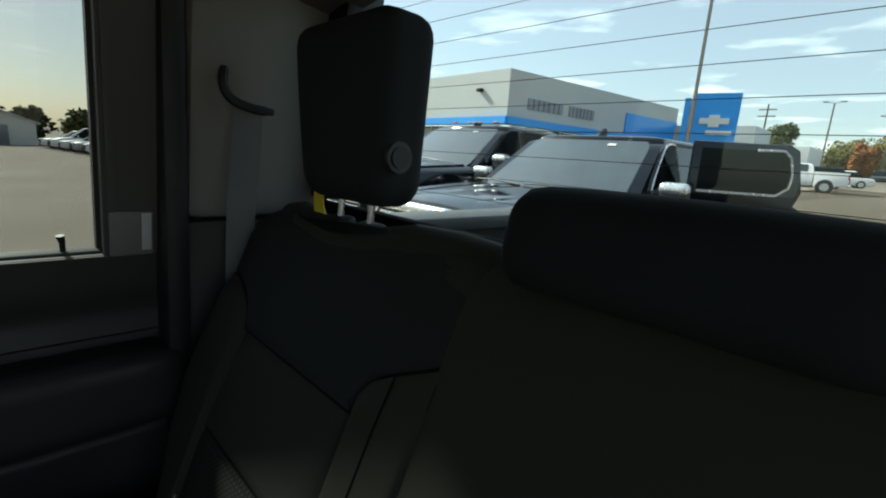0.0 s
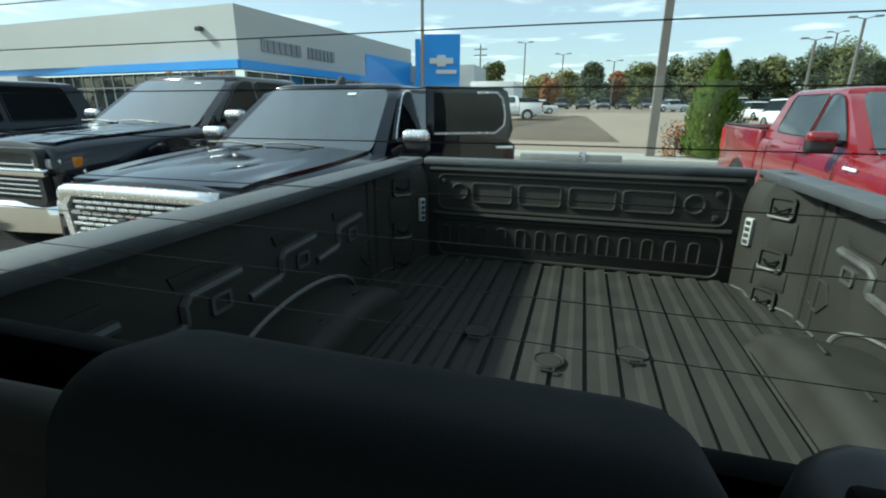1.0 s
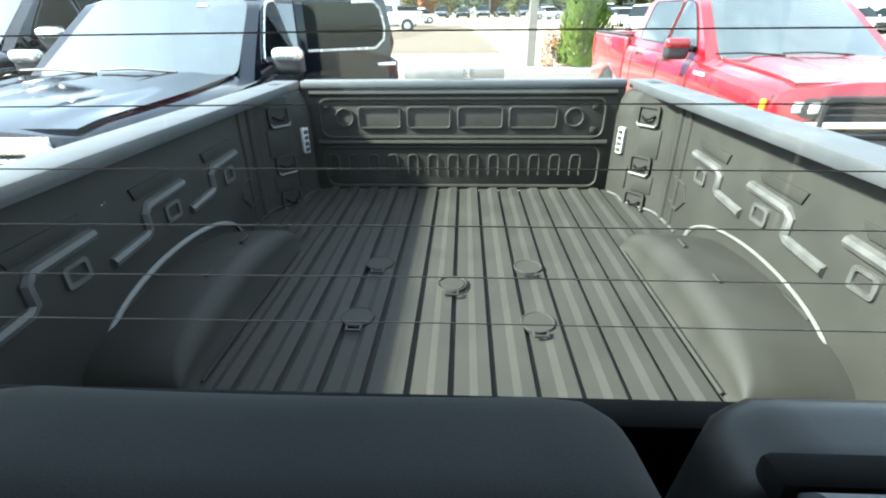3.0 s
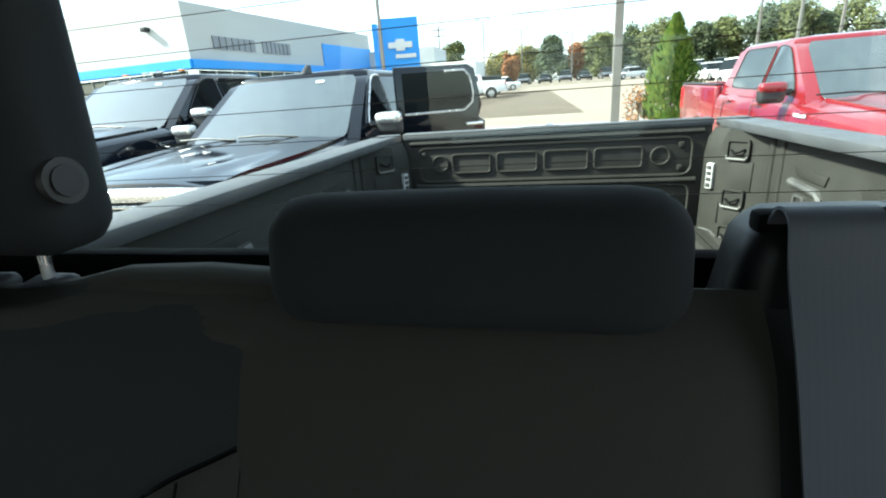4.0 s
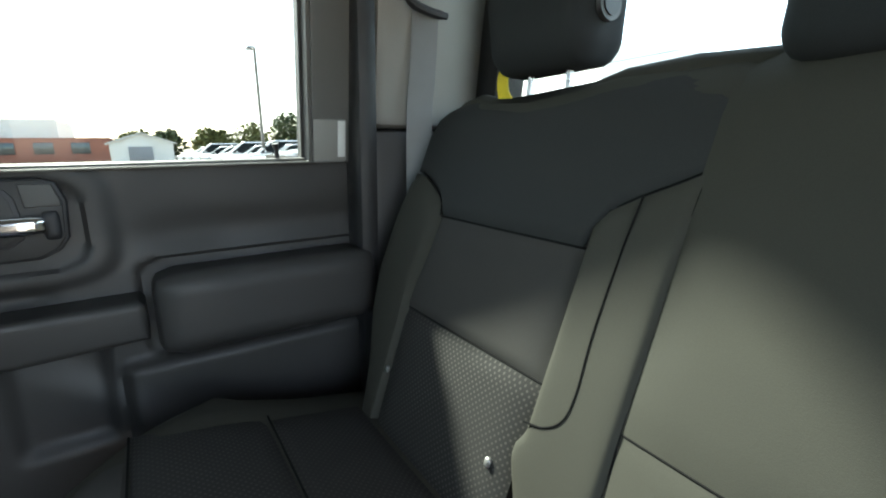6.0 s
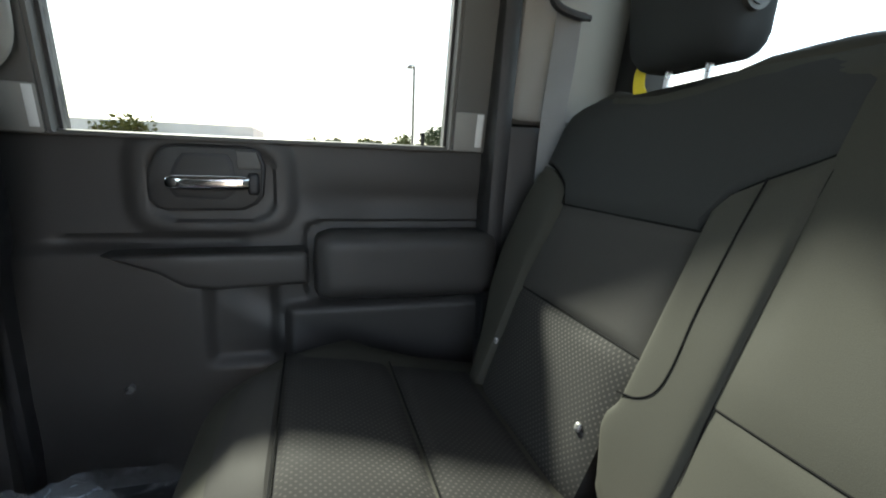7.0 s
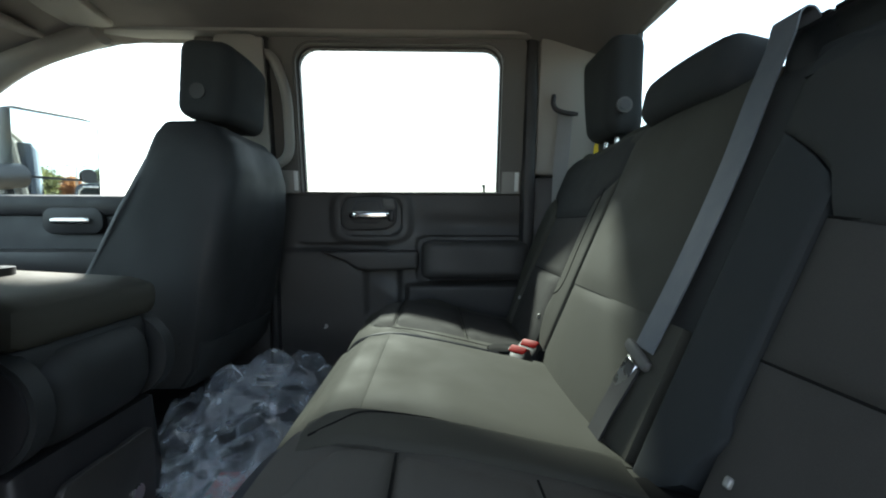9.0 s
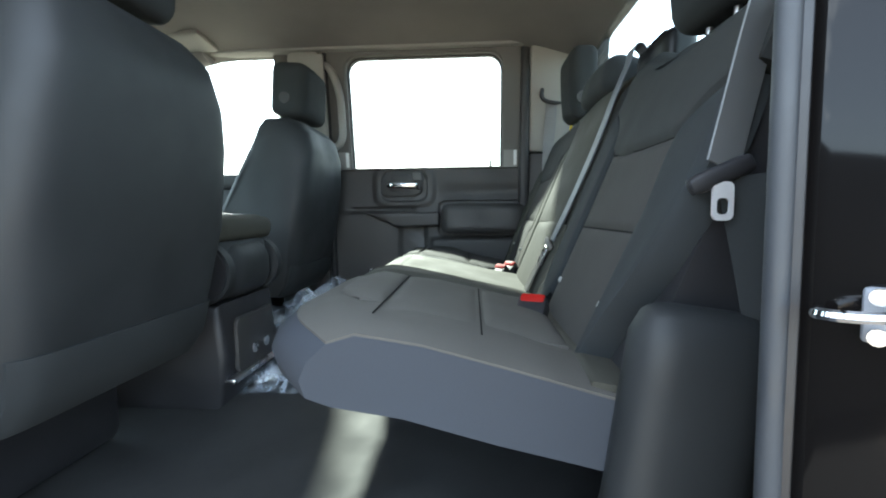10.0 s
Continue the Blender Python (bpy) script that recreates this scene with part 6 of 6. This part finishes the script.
for par, a, b, n in ((glass_l, L1 + Vector((16, 1.2, 0)), C0 + Vector((-1.5, 0.6, 0)), 22), (glass_r, C0 + Vector((-0.3, 1.5, 0)), R1, 16)):
    for k in range(n + 1):
        q = a.lerp(b, k / n)
        d = (b - a).normalized()
        part("mullion", wall_slab(q - d * 0.05, q + d * 0.05, 1.0, 4.70, -0.42, 0.12), PANEL2, par, "pale upright mullion")
    part("transom", wall_slab(a, b, 3.55, 3.65, -0.43, 0.1), PANEL2, par, "pale transom")
d = (R1 - C0).normalized()
for k, (f0, f1) in enumerate(((0.085, 0.255), (0.285, 0.425))):
    for j in range(7):
        s0, s1 = f0 + (f1 - f0) * j / 7, f0 + (f1 - f0) * (j + 0.78) / 7
        part("sign_bar", wall_slab(C0 + (R1 - C0) * s0, C0 + (R1 - C0) * s1, 6.15, 7.05, 0.12, 0.1), SIGN_GREY, show, "plain grey sign bar")
part("wall_lamp", rbox((-28.3, 30.3, 7.4), (-27.8, 30.75, 7.7), 0.05), BLACK, show, "small black wall lamp")
part("end_block", rbox((-22.5, 57.0, 1.5), (-13.0, 64.0, 7.2), 0.05), PANEL, show, "lower pale end block")
part("low_wing", rbox((-13.2, 56.0, 1.5), (-8.0, 64.0, 5.2), 0.05), PANEL2, show, "low white wing")

pylon = thing("sign_pylon", "tall blue sign wall with a pale emblem", "sign", at=(-14, 45, 1.35))
part("blue_slab", wall_slab(Vector((-15.3, 44.6, 0)), Vector((-11.8, 45.4, 0)), 1.2, 8.75, 0.0, 0.7), BLUE, pylon, "blue clad slab")
part("blue_fin", wall_slab(Vector((-15.9, 44.3, 0)), Vector((-15.45, 44.4, 0)), 1.2, 8.3, 0.2, 1.2), BLUE, pylon, "blue fin")
part("emblem", wall_slab(Vector((-14.6, 44.7, 0)), Vector((-12.4, 45.2, 0)), 6.15, 6.65, 0.12, 0.2), LABEL_W, pylon, "plain white emblem bar")
part("emblem", wall_slab(Vector((-13.9, 44.86, 0)), Vector((-13.1, 45.04, 0)), 5.9, 6.9, 0.13, 0.2), LABEL_W, pylon, "plain white emblem bar")
part("sign_bar", wall_slab(Vector((-14.0, 44.85, 0)), Vector((-12.1, 45.25, 0)), 5.25, 5.6, 0.12, 0.2), LABEL_W, pylon, "plain white sign bar")
part("doorway", wall_slab(Vector((-13.6, 44.92, 0)), Vector((-12.1, 45.25, 0)), 1.3, 3.9, 0.05, 0.2), CAR_GLASS, pylon, "dark doorway")

# buildings on the passenger side
shed = thing("shed", "white shed with a shallow gable and dark door", "building", at=(-52, 0, 0))
gable = [(-2.6, 0), (2.4, 0), (2.4, 1.9), (-0.1, 2.75), (-2.6, 1.9)]
part("walls", prism(gable, "x", -60, -51.5), PANEL2, shed, "white boarded walls")
part("roof", prism([(-2.9, 1.80), (-0.1, 2.78), (2.7, 1.80), (2.7, 1.92), (-0.1, 2.92), (-2.9, 1.92)], "x", -60.3, -51.2), PANEL, shed, "pale sheet roof")
part("door", rbox((-51.5, -1.2, 0), (-51.4, 0.7, 1.6), 0.02), SIGN_GREY, shed, "dark grey door")
hall = thing("brick_hall", "low brick hall with a pale upper storey", "building", at=(-70, -25, 0))
part("wall", rbox((-90, -60, 0), (-70, -3.2, 2.75), 0.0), BRICK, hall, "red brown brick wall")
part("upper_storey", rbox((-92, -62, 2.75), (-74, -8.4, 5.0), 0.0), PANEL2, hall, "pale upper storey")
for k in range(16):
    part("window", rbox((-70.02, -58 + 3.4 * k, 0.9), (-69.94, -56.2 + 3.4 * k, 2.2), 0.02), FACADE_GLASS, hall, "dark window")

# lamp posts
def lamp_post(x, y, height, heads, w=0.10, r0=None, pad=0.0):
    z = ground_z(y)
    p = thing("lamp_post", "tall grey car park lamp post", "lamp post", "car park lamp posts", at=(x, y, z))
    if pad:
        part("base", tube([(x, y, z - 0.1), (x, y, z + pad)], 0.30, 20), CONCRETE, p, "round concrete base")
    part("pole", loft([[(x + a * q, y + b * q, zz) for a, b in ((-1, -1), (1, -1), (1, 1), (-1, 1))] for q, zz in ((w, z + pad), (w * 0.75, z + height))]), POST, p, "square tapering pole")
    if pad:
        part("foot_plate", rbox((x - 0.2, y - 0.2, z + pad), (x + 0.2, y + 0.2, z + pad + 0.03), 0.008), STEEL, p, "steel foot plate")
    for h in heads:
        part("arm", tube([(x, y, z + height - 0.05), (x + h * 0.75, y, z + height + 0.15)], 0.04, 6), POST, p)
        part("head", pillow((0.75, 0.45, 0.18), 0.06, pose(x + h * 1.05, y, z + height + 0.18), 4), SIGN_GREY, p, "grey lamp head")
    return p


lamp_post(1.92, 14.3, 8.5, (-1, 1), 0.115, pad=0.05)
lamp_post(-9.6, 28.0, 11.0, (), 0.085)
for x, y, h in ((-11.2, 90, 11), (-4.4, 90, 8.9), (4.3, 90, 7.6), (19.0, 92, 8.5), (23.0, 62, 7.5), (25.2, 58, 8.9), (27.0, 54, 9.4), (36, 90, 11)):
    lamp_post(x, y, h, (-1, 1), 0.12)
lamp_post(-30.0, 6.0, 6.9, (-1,), 0.09)
pole = thing("utility_pole", "wooden utility pole with cross arms", "utility pole", at=(-11.0, 85, 2.55))
part("pole", tube([(-19.0, 88, 2.4), (-19.0, 88, 13.5)], [0.16, 0.11], 10), BARK, pole, "weathered wooden pole")
for z in (11.6, 12.6):
    part("cross_arm", rbox((-20.2, 87.9, z), (-17.8, 88.1, z + 0.15), 0.02), BARK, pole)

# kerbed island with the post and the cedar, barrier rail
isl = prism(rounded_outline(-4.5, 13.2, 9.0, 15.2, 0.6), "z", ground_z(14) - 0.05, ground_z(14.2) + 0.13, 0.03)
solid("kerb_island", isl, CONCRETE, "pale concrete kerbed island", "kerb", kind="structure")
barrier = thing("barrier_rail", "low galvanised rail with a bracket behind the tailgate", "barrier", at=(-0.2, 9, 0.27))
part("rail", rbox((-1.10, 8.95, 0.78), (0.76, 9.05, 0.98), 0.02), GALV, barrier, "galvanised flat rail")
part("bracket", rbox((0.0, 8.93, 0.76), (0.12, 8.96, 1.03), 0.01), STEEL, barrier, "steel bracket")
for x in (-0.9, 0.55):
    part("leg", rbox((x - 0.05, 8.97, 0.22), (x + 0.05, 9.03, 0.80), 0.008), GALV, barrier)


# trees
def tree(x, y, height, width, mat, seed, style="round", n=1500, size=0.5, label="broad green tree", trunk=0.16):
    r = random.Random(seed)
    z = ground_z(y) - 0.05
    t = thing("tree", label, "tree", "trees round the car park", at=(x, y, z))
    wood = tube([(x, y, z), (x + r.uniform(-0.1, 0.1), y, z + height * 0.4), (x, y, z + height * 0.85)], [trunk, trunk * 0.7, 0.04], 8)
    for k in range(7):
        a, h0 = r.uniform(0, 6.28), height * r.uniform(0.25, 0.6)
        e = width * r.uniform(0.25, 0.42)
        wood = tube([(x, y, z + h0), (x + e * 0.5 * math.cos(a), y + e * 0.5 * math.sin(a), z + h0 + e * 0.45), (x + e * math.cos(a), y + e * math.sin(a), z + h0 + e * 0.7)], [trunk * 0.5, trunk * 0.3, 0.02], 5, wood)
    part("trunk", wood, BARK, t, "brown trunk with limbs")
    clumps = []
    for k in range(34):
        a, h = r.uniform(0, 6.28), r.random()
        if style == "round":
            rad = 0.5 * width * math.sin(math.pi * min(0.96, 0.10 + 0.86 * h)) ** 0.6
            base = 0.12
        else:
            rad, base = 0.5 * width * (1 - h) ** 0.8, 0.08
        q = rad * r.uniform(0.35, 0.95)
        clumps.append((q * math.cos(a), q * math.sin(a), height * (base + (1 - base - 0.06) * h), width * r.uniform(0.14, 0.22)))
    verts, faces = [], []
    for k in range(n):
        cx, cy, cz, cr = clumps[k % len(clumps)]
        while True:
            p = Vector((r.uniform(-1, 1), r.uniform(-1, 1), r.uniform(-1, 1)))
            if p.length <= 1:
                break
        p = Vector((cx, cy, cz)) + p * cr * 1.15
        s = size * r.uniform(0.5, 1.2)
        u = Vector((r.uniform(-1, 1), r.uniform(-1, 1), r.uniform(-0.7, 0.7))).normalized()
        w = u.orthogonal().normalized()
        b = len(verts)
        verts += [(x + q.x, y + q.y, z + q.z) for q in (p - u * s * 0.5, p + w * s * 0.28, p + u * s * 0.5, p - w * s * 0.28)]
        faces.append((b, b + 1, b + 2, b + 3))
    me = bpy.data.meshes.new("crown")
    me.from_pydata(verts, [], faces)
    me.materials.append(mat)
    c = new("crown", me)
    c.parent = t
    c.matrix_parent_inverse = Matrix.Translation((-x, -y, -z))
    tagged(c, "uneven crown of many leaves", kind="stuff")
    return t


back_trees = [(-17, 92, 8.0, 5, LEAF), (0.8, 92, 7.0, 7.6, LEAF_DARK), (-9, 98, 5.5, 8, LEAF_GOLD), (-4.0, 97, 6.0, 7, LEAF_GOLD), (5.6, 96, 6.3, 4.5, LEAF_RUST), (-6.5, 90, 5.6, 3.2, LEAF_RUST), (9.2, 92, 7.4, 6.5, LEAF), (14.6, 93, 8.0, 6, LEAF_DARK), (18.5, 92, 8.2, 8.5, LEAF), (12.2, 100, 7, 6, LEAF_GOLD), (25.5, 92, 7.0, 8, LEAF_DARK), (29.5, 94, 7.6, 7, LEAF), (34.8, 92, 9.0, 8, LEAF_DARK), (38.5, 90, 9.8, 7.5, LEAF), (43, 93, 7.0, 8, LEAF_DARK), (50, 95, 9, 10, LEAF), (-23, 95, 6, 8, LEAF_GOLD), (-30, 98, 7, 9, LEAF), (60, 92, 9, 11, LEAF_DARK), (22, 99, 6.5, 8, LEAF_RUST)]
for k, (x, y, h, w, mat) in enumerate(back_trees):
    name = {LEAF: "broad green tree at the far edge", LEAF_DARK: "dark green tree at the far edge", LEAF_RUST: "rust red autumn tree at the far edge", LEAF_GOLD: "yellow green autumn tree at the far edge"}[mat]
    tree(x, y, h, w, mat, 40 + k, "cone" if mat is LEAF_DARK and k % 3 == 1 else "round", 7600, 0.52, name)
for k, (x, y, h, w, mat) in enumerate(((-72, 2.6, 3.6, 4, LEAF_DARK), (-68, 7.8, 3.0, 5, LEAF), (-74, -0.5, 3.0, 5, LEAF), (-70, 13, 3.2, 7, LEAF), (-74, 20, 5.0, 8, LEAF_DARK), (-72, -24, 5, 8, LEAF))):
    tree(x, y, h, w, mat, 90 + k, "round", 1300, 0.8, "green tree beyond the shed")


def cedar(x, y, height, width, seed):
    """A dense column of upright sprays."""
    r = random.Random(seed)
    z = ground_z(y) + 0.1
    t = thing("cedar", "slender bright green cedar on the kerbed island", "tree", at=(x, y, z))
    part("trunk", tube([(x, y, z), (x, y, z + height * 0.9)], [0.07, 0.015], 8), BARK, t)
    verts, faces = [], []
    for k in range(5200):
        h = r.random() ** 1.25
        rad = 0.5 * width * (1 - h) ** 0.75 * (0.92 + 0.06 * math.sin(19 * h) + 0.05 * math.sin(43 * h)) * (0.62 + 0.38 * smoothstep(0.0, 0.16, h))
        a = r.uniform(0, 6.283)
        rad *= r.uniform(0.70, 1.05) * (1 + 0.12 * math.sin(3 * a + 7 * h))
        p = Vector((x + rad * math.cos(a), y + rad * math.sin(a), z + 0.05 + height * 0.96 * h))
        out = Vector((math.cos(a) * 0.55, math.sin(a) * 0.55, 1.0)).normalized()
        side = Vector((-math.sin(a), math.cos(a), r.uniform(-0.5, 0.5))).normalized()
        s = r.uniform(0.07, 0.16)
        b = len(verts)
        for q in (p - side * s * 0.22, p + side * s * 0.22, p + out * s * 0.6 + side * s * 0.30, p + out * s * 1.1, p + out * s * 0.6 - side * s * 0.30):
            verts.append(tuple(q))
        faces.append(tuple(range(b, b + 5)))
    me = bpy.data.meshes.new("foliage")
    me.from_pydata(verts, [], faces)
    me.materials.append(LEAF_CEDAR)
    c = new("foliage", me)
    c.parent = t
    c.matrix_parent_inverse = Matrix.Translation((-x, -y, -z))
    tagged(c, "dense scale-like foliage sprays", kind="stuff")


cedar(3.38, 14.3, 2.75, 2.05, 5)
shrub = tree(2.55, 14.2, 1.1, 1.0, LEAF_RUST, 61, "round", 500, 0.09, "small reddish shrub beside the cedar", 0.02)


# ---- small things in the cab ----
# belts
belt_m = thing("seat_belt", "grey middle seat belt hanging to its buckle tongue", "seat belt", "seat belts", at=(0.165, -0.1, 1.05))
pts = spline([(0.153, 0.052, 1.588), (0.153, 0.041, 1.6015), (0.153, 0.026, 1.597), (0.154, 0.017, 1.566), on_back(0.157, 1.50, 0.014), on_back(0.160, 1.40, 0.010), on_back(0.158, 1.28, 0.010), on_back(0.155, 1.172, 0.014)], 6)
part("webbing", strap(pts, (1, 0, 0.0), 0.047, 0.0022), WEBBING_SHADED, belt_m, "grey woven webbing")
part("tongue", pillow((0.062, 0.012, 0.017), 0.006, Matrix.Translation(on_back(0.153, 1.163, 0.018)) @ pose(0, 0, 0, -20, 18, 0), 4), PILLAR_DARK, belt_m, "pale plastic belt tongue")
part("tongue_plate", rbox((-0.014, -0.003, -0.045), (0.014, 0.003, 0.0), 0.002, 1, None, Matrix.Translation(on_back(0.150, 1.155, 0.018)) @ pose(0, 0, 0, -20, 18, 0)), STEEL, belt_m, "steel tongue plate")
part("anchor_strap", strap([on_back(0.150, 1.150, 0.016), on_back(0.142, 1.09, 0.020), on_back(0.138, 1.03, 0.022)], (1, 0, 0), 0.040, 0.003), BLACK, belt_m, "black anchor strap")

belt_d = thing("seat_belt", "grey outer seat belt with chrome tongue by the open door", "seat belt", "seat belts", at=(0.74, -0.08, 1.2))
part("webbing", strap(spline([(0.700, 0.010, 1.66), (0.716, -0.020, 1.50), (0.728, -0.050, 1.39), (0.738, -0.078, 1.285)], 5), (-0.46, 0.89, 0), 0.047, 0.0022), WEBBING_LIT, belt_d, "grey woven webbing")
part("webbing_return", strap(spline([(0.742, -0.060, 1.275), (0.752, -0.030, 1.10), (0.757, -0.010, 0.86)], 5), (0.3, 1, 0), 0.047, 0.0022), CLOTH, belt_d, "dark lower webbing")
part("slider", pillow((0.016, 0.066, 0.020), 0.007, pose(0.742, -0.082, 1.277, 24), 4), BLACK, belt_d, "dark plastic slider")
part("tongue", ring_slab(rounded_outline(-0.092, 1.232, -0.072, 1.270, 0.006, 3), rounded_outline(-0.088, 1.238, -0.076, 1.254, 0.004, 3), "x", 0.746, 0.749), NICKEL, belt_d, "chrome buckle tongue")
part("upper_guide", pillow((0.025, 0.075, 0.035), 0.010, pose(0.688, 0.012, 1.665, 10), 4), BLACK, belt_d, "black upper belt guide")

belt_p = thing("seat_belt", "grey outer seat belt on the passenger pillar", "seat belt", "seat belts", at=(-0.76, -0.03, 1.3))
part("webbing", strap(spline([(-0.750, 0.004, 1.700), (-0.757, 0.000, 1.60), (-0.764, -0.006, 1.50), (-0.770, -0.01, 1.25)], 5), (0.42, 0.90, 0), 0.047, 0.0022), WEBBING_LIT, belt_p, "grey woven webbing")
part("guide", tube(spline([(-0.748, -0.034, 1.752), (-0.742, -0.038, 1.722), (-0.738, -0.026, 1.702), (-0.736, 0.005, 1.692), (-0.738, 0.040, 1.690)], 5), [0.006] + [0.008] * 18 + [0.006] * 2, 8), BLACK, belt_p, "curved black belt guide")

def buckle(at, yaw, label, tilt=-25):
    b = thing("belt_buckle", label, "belt buckle", "belt buckles", at=at)
    m = Matrix.Translation(at) @ pose(0, 0, 0, tilt, 0, yaw)
    part("housing", rbox((-0.026, -0.018, -0.070), (0.026, 0.016, 0.0), 0.006, 2, None, m), BLACK, b, "black plastic housing")
    part("button", rbox((-0.0215, -0.0200, -0.016), (0.0215, 0.006, 0.0030), 0.004, 2, None, m), RED, b, "red release button")
    part("slot", rbox((-0.015, 0.006, -0.004), (0.015, 0.009, 0.0012), 0.0005, 1, None, m), THREAD, b)
    part("rim", rbox((-0.023, 0.0045, -0.006), (0.023, 0.0135, 0.003), 0.003, 1, None, m), RED, b)

buckle((-0.248, -0.198, 1.072), 40, "red topped buckle between the rear seats", -50)
buckle((-0.222, -0.228, 1.066), 40, "red topped buckle between the rear seats", -50)
buckle((0.400, -0.216, 1.083), 68, "red topped buckle beside the middle seat", -52)
# flat near-black slabs paint the shade of the hollows round the buckles
for x0, z_top in ((-0.245, 1.0715), (0.285, 1.0640)):
    solid("buckle_pocket", prism(rounded_outline(x0 - 0.035, -0.30, x0 + 0.030, -0.135, 0.025), "z", 1.040, z_top, 0.006), THREAD, "dark slab for the shaded hollow round the buckles", "buckle pocket", "buckle pockets")

# yellow strap under the headrest
tag = strap(spline([(-0.600, 0.070, 1.600), (-0.598, 0.055, 1.575), (-0.592, 0.050, 1.548), (-0.578, 0.048, 1.530)], 4), (1, 0.2, 0), 0.021, 0.002)
solid("strap_tag", tag, YELLOW, "yellow pull strap behind the headrest", "strap")

# grab handles on the centre pillars
for s, lab in ((-1, "grey grab handle on the passenger pillar"), (1, "grey grab handle on the driver pillar")):
    g = thing("grab_handle", lab, "grab handle", "grab handles", at=(s * 0.74, -0.93, 1.5))
    part("grip", tube(spline([(s * 0.765, -0.985, 1.885), (s * 0.752, -0.935, 1.865), (s * 0.750, -0.905, 1.810), (s * 0.755, -0.888, 1.740), (s * 0.768, -0.885, 1.650), (s * 0.780, -0.890, 1.570), (s * 0.790, -0.925, 1.535), (s * 0.800, -0.985, 1.530)], 5), 0.016, 10), PILLAR, g, "curved grey grip")
    part("mount", sidebox(-1.05, -0.945, 1.49, 1.91, 0.790, 0.808, s, 0.006), PILLAR, g, "grey mounting panel")

# overhead console and visor
solid("sun_visor", pillow((0.42, 0.20, 0.022), 0.010, pose(-0.46, -1.66, 1.905, -12), 8), HEADLINER, "folded grey sun visor under the roof", "sun visor")
solid("dome_lamp", pillow((0.16, 0.24, 0.03), 0.012, pose(-0.62, -1.50, 1.945, 0, -6, 0), 8), PILLAR, "grey roof lamp housing", "lamp")

# door mirror outside the passenger window
mir = thing("door_mirror", "large black towing mirror outside the passenger window", "mirror", at=(-1.2, -2.0, 1.42))
part("housing", pillow((0.335, 0.13, 0.40), 0.035, pose(-1.235, -2.03, 1.595, 0, 0, -28), 8), BLACK, mir, "black mirror housing")
mirror_m = pose(-1.235, -2.03, 1.595, 0, 0, -28)
MIRROR = material("mirror glass", (0.80, 0.82, 0.82), 0.02, 1.0, vary=0.0, bump=0, rough_vary=0.0)
part("glass", rbox((-0.148, 0.0655, -0.070), (0.148, 0.068, 0.180), 0.0, 1, None, mirror_m), MIRROR, mir, "flat mirror glass")
part("lower_glass", rbox((-0.148, 0.0655, -0.182), (0.148, 0.068, -0.080), 0.0, 1, None, mirror_m), MIRROR, mir, "wide-angle lower glass")
spot = tube([mirror_m @ Vector((-0.105, 0.066, -0.055)), mirror_m @ Vector((-0.105, 0.078, -0.055))], 0.030, 20)
part("spot_mirror", spot, BLACK, mir, "round black spot mirror")
part("arm", tube([(-0.95, -2.05, 1.50), (-1.10, -2.04, 1.52)], 0.05, 10), BLACK, mir, "black mirror arm")

# crumpled clear plastic on the floor
def crumple(x0, x1, y0, y1, z0, rise, seed, n=64):
    own = bmesh.new()
    noise.seed_set(seed)
    rows = []
    for j in range(n + 1):
        r_ = []
        for i in range(n + 1):
            u, v = i / n, j / n
            x, y = x0 + (x1 - x0) * u, y0 + (y1 - y0) * v
            p = Vector((x * 5, y * 8, seed * 3.7))
            p += 0.6 * Vector((noise.noise(p * 0.7), noise.noise(p * 0.7 + Vector((5, 0, 0))), 0))
            ridge = max(0.0, 1 - abs(noise.noise(p)) * 1.9)
            fine = max(0.0, 1 - abs(noise.noise(p * 2.2)) * 1.8) - 0.4
            hump = (math.sin(math.pi * u) * math.sin(math.pi * v)) ** 0.55
            z = z0 + hump * (rise * (0.55 + 0.45 * ridge) + 0.028 * fine) + 0.006 * fine
            r_.append(own.verts.new((x + 0.05 * noise.noise(p + Vector((9, 0, 0))), y + 0.05 * noise.noise(p + Vector((0, 9, 0))), max(z, z0 + 0.003))))
        rows.append(r_)
    for a, b in zip(rows, rows[1:]):
        for i in range(n):
            own.faces.new((a[i], a[i + 1], b[i + 1], b[i]))
    return own

bag = thing("plastic_bag", "crumpled clear plastic bag on the cab floor", "plastic bag", at=(-0.4, -0.8, 0.76))
part("film", crumple(-0.82, 0.05, -1.08, -0.60, 0.762, 0.24, 3), PLASTIC, bag, "clear crumpled film")
part("film", crumple(-0.74, -0.02, -1.02, -0.62, 0.770, 0.19, 5), PLASTIC, bag, "clear crumpled film")
part("film", crumple(-0.50, 0.10, -0.97, -0.66, 0.766, 0.11, 8), PLASTIC, bag, "clear crumpled film")
part("red_card", rbox((-0.30, -0.86, 0.79), (-0.16, -0.74, 0.80), 0.003, 1, None, pose(0, 0, 0, 0, 0, 4)), RED, bag, "red card inside the bag")
for k in range(3):
    part("print_bar", rbox((-0.66 + 0.045 * k, -0.93, 0.905 - 0.012 * k), (-0.63 + 0.045 * k, -0.86, 0.908 - 0.012 * k), 0.001, 1), LABEL_W, bag, "plain white printed bar")
noise.seed_set(1)

# door lock knob, screws
for y, z in ((-0.79, 0.985), (-0.52, 0.90)):
    solid("screw_cap", tube([(-0.838, y, z), (-0.828, y, z)], 0.008, 12), STEEL, "small bright screw cap on the door", "screw cap", "screw caps")
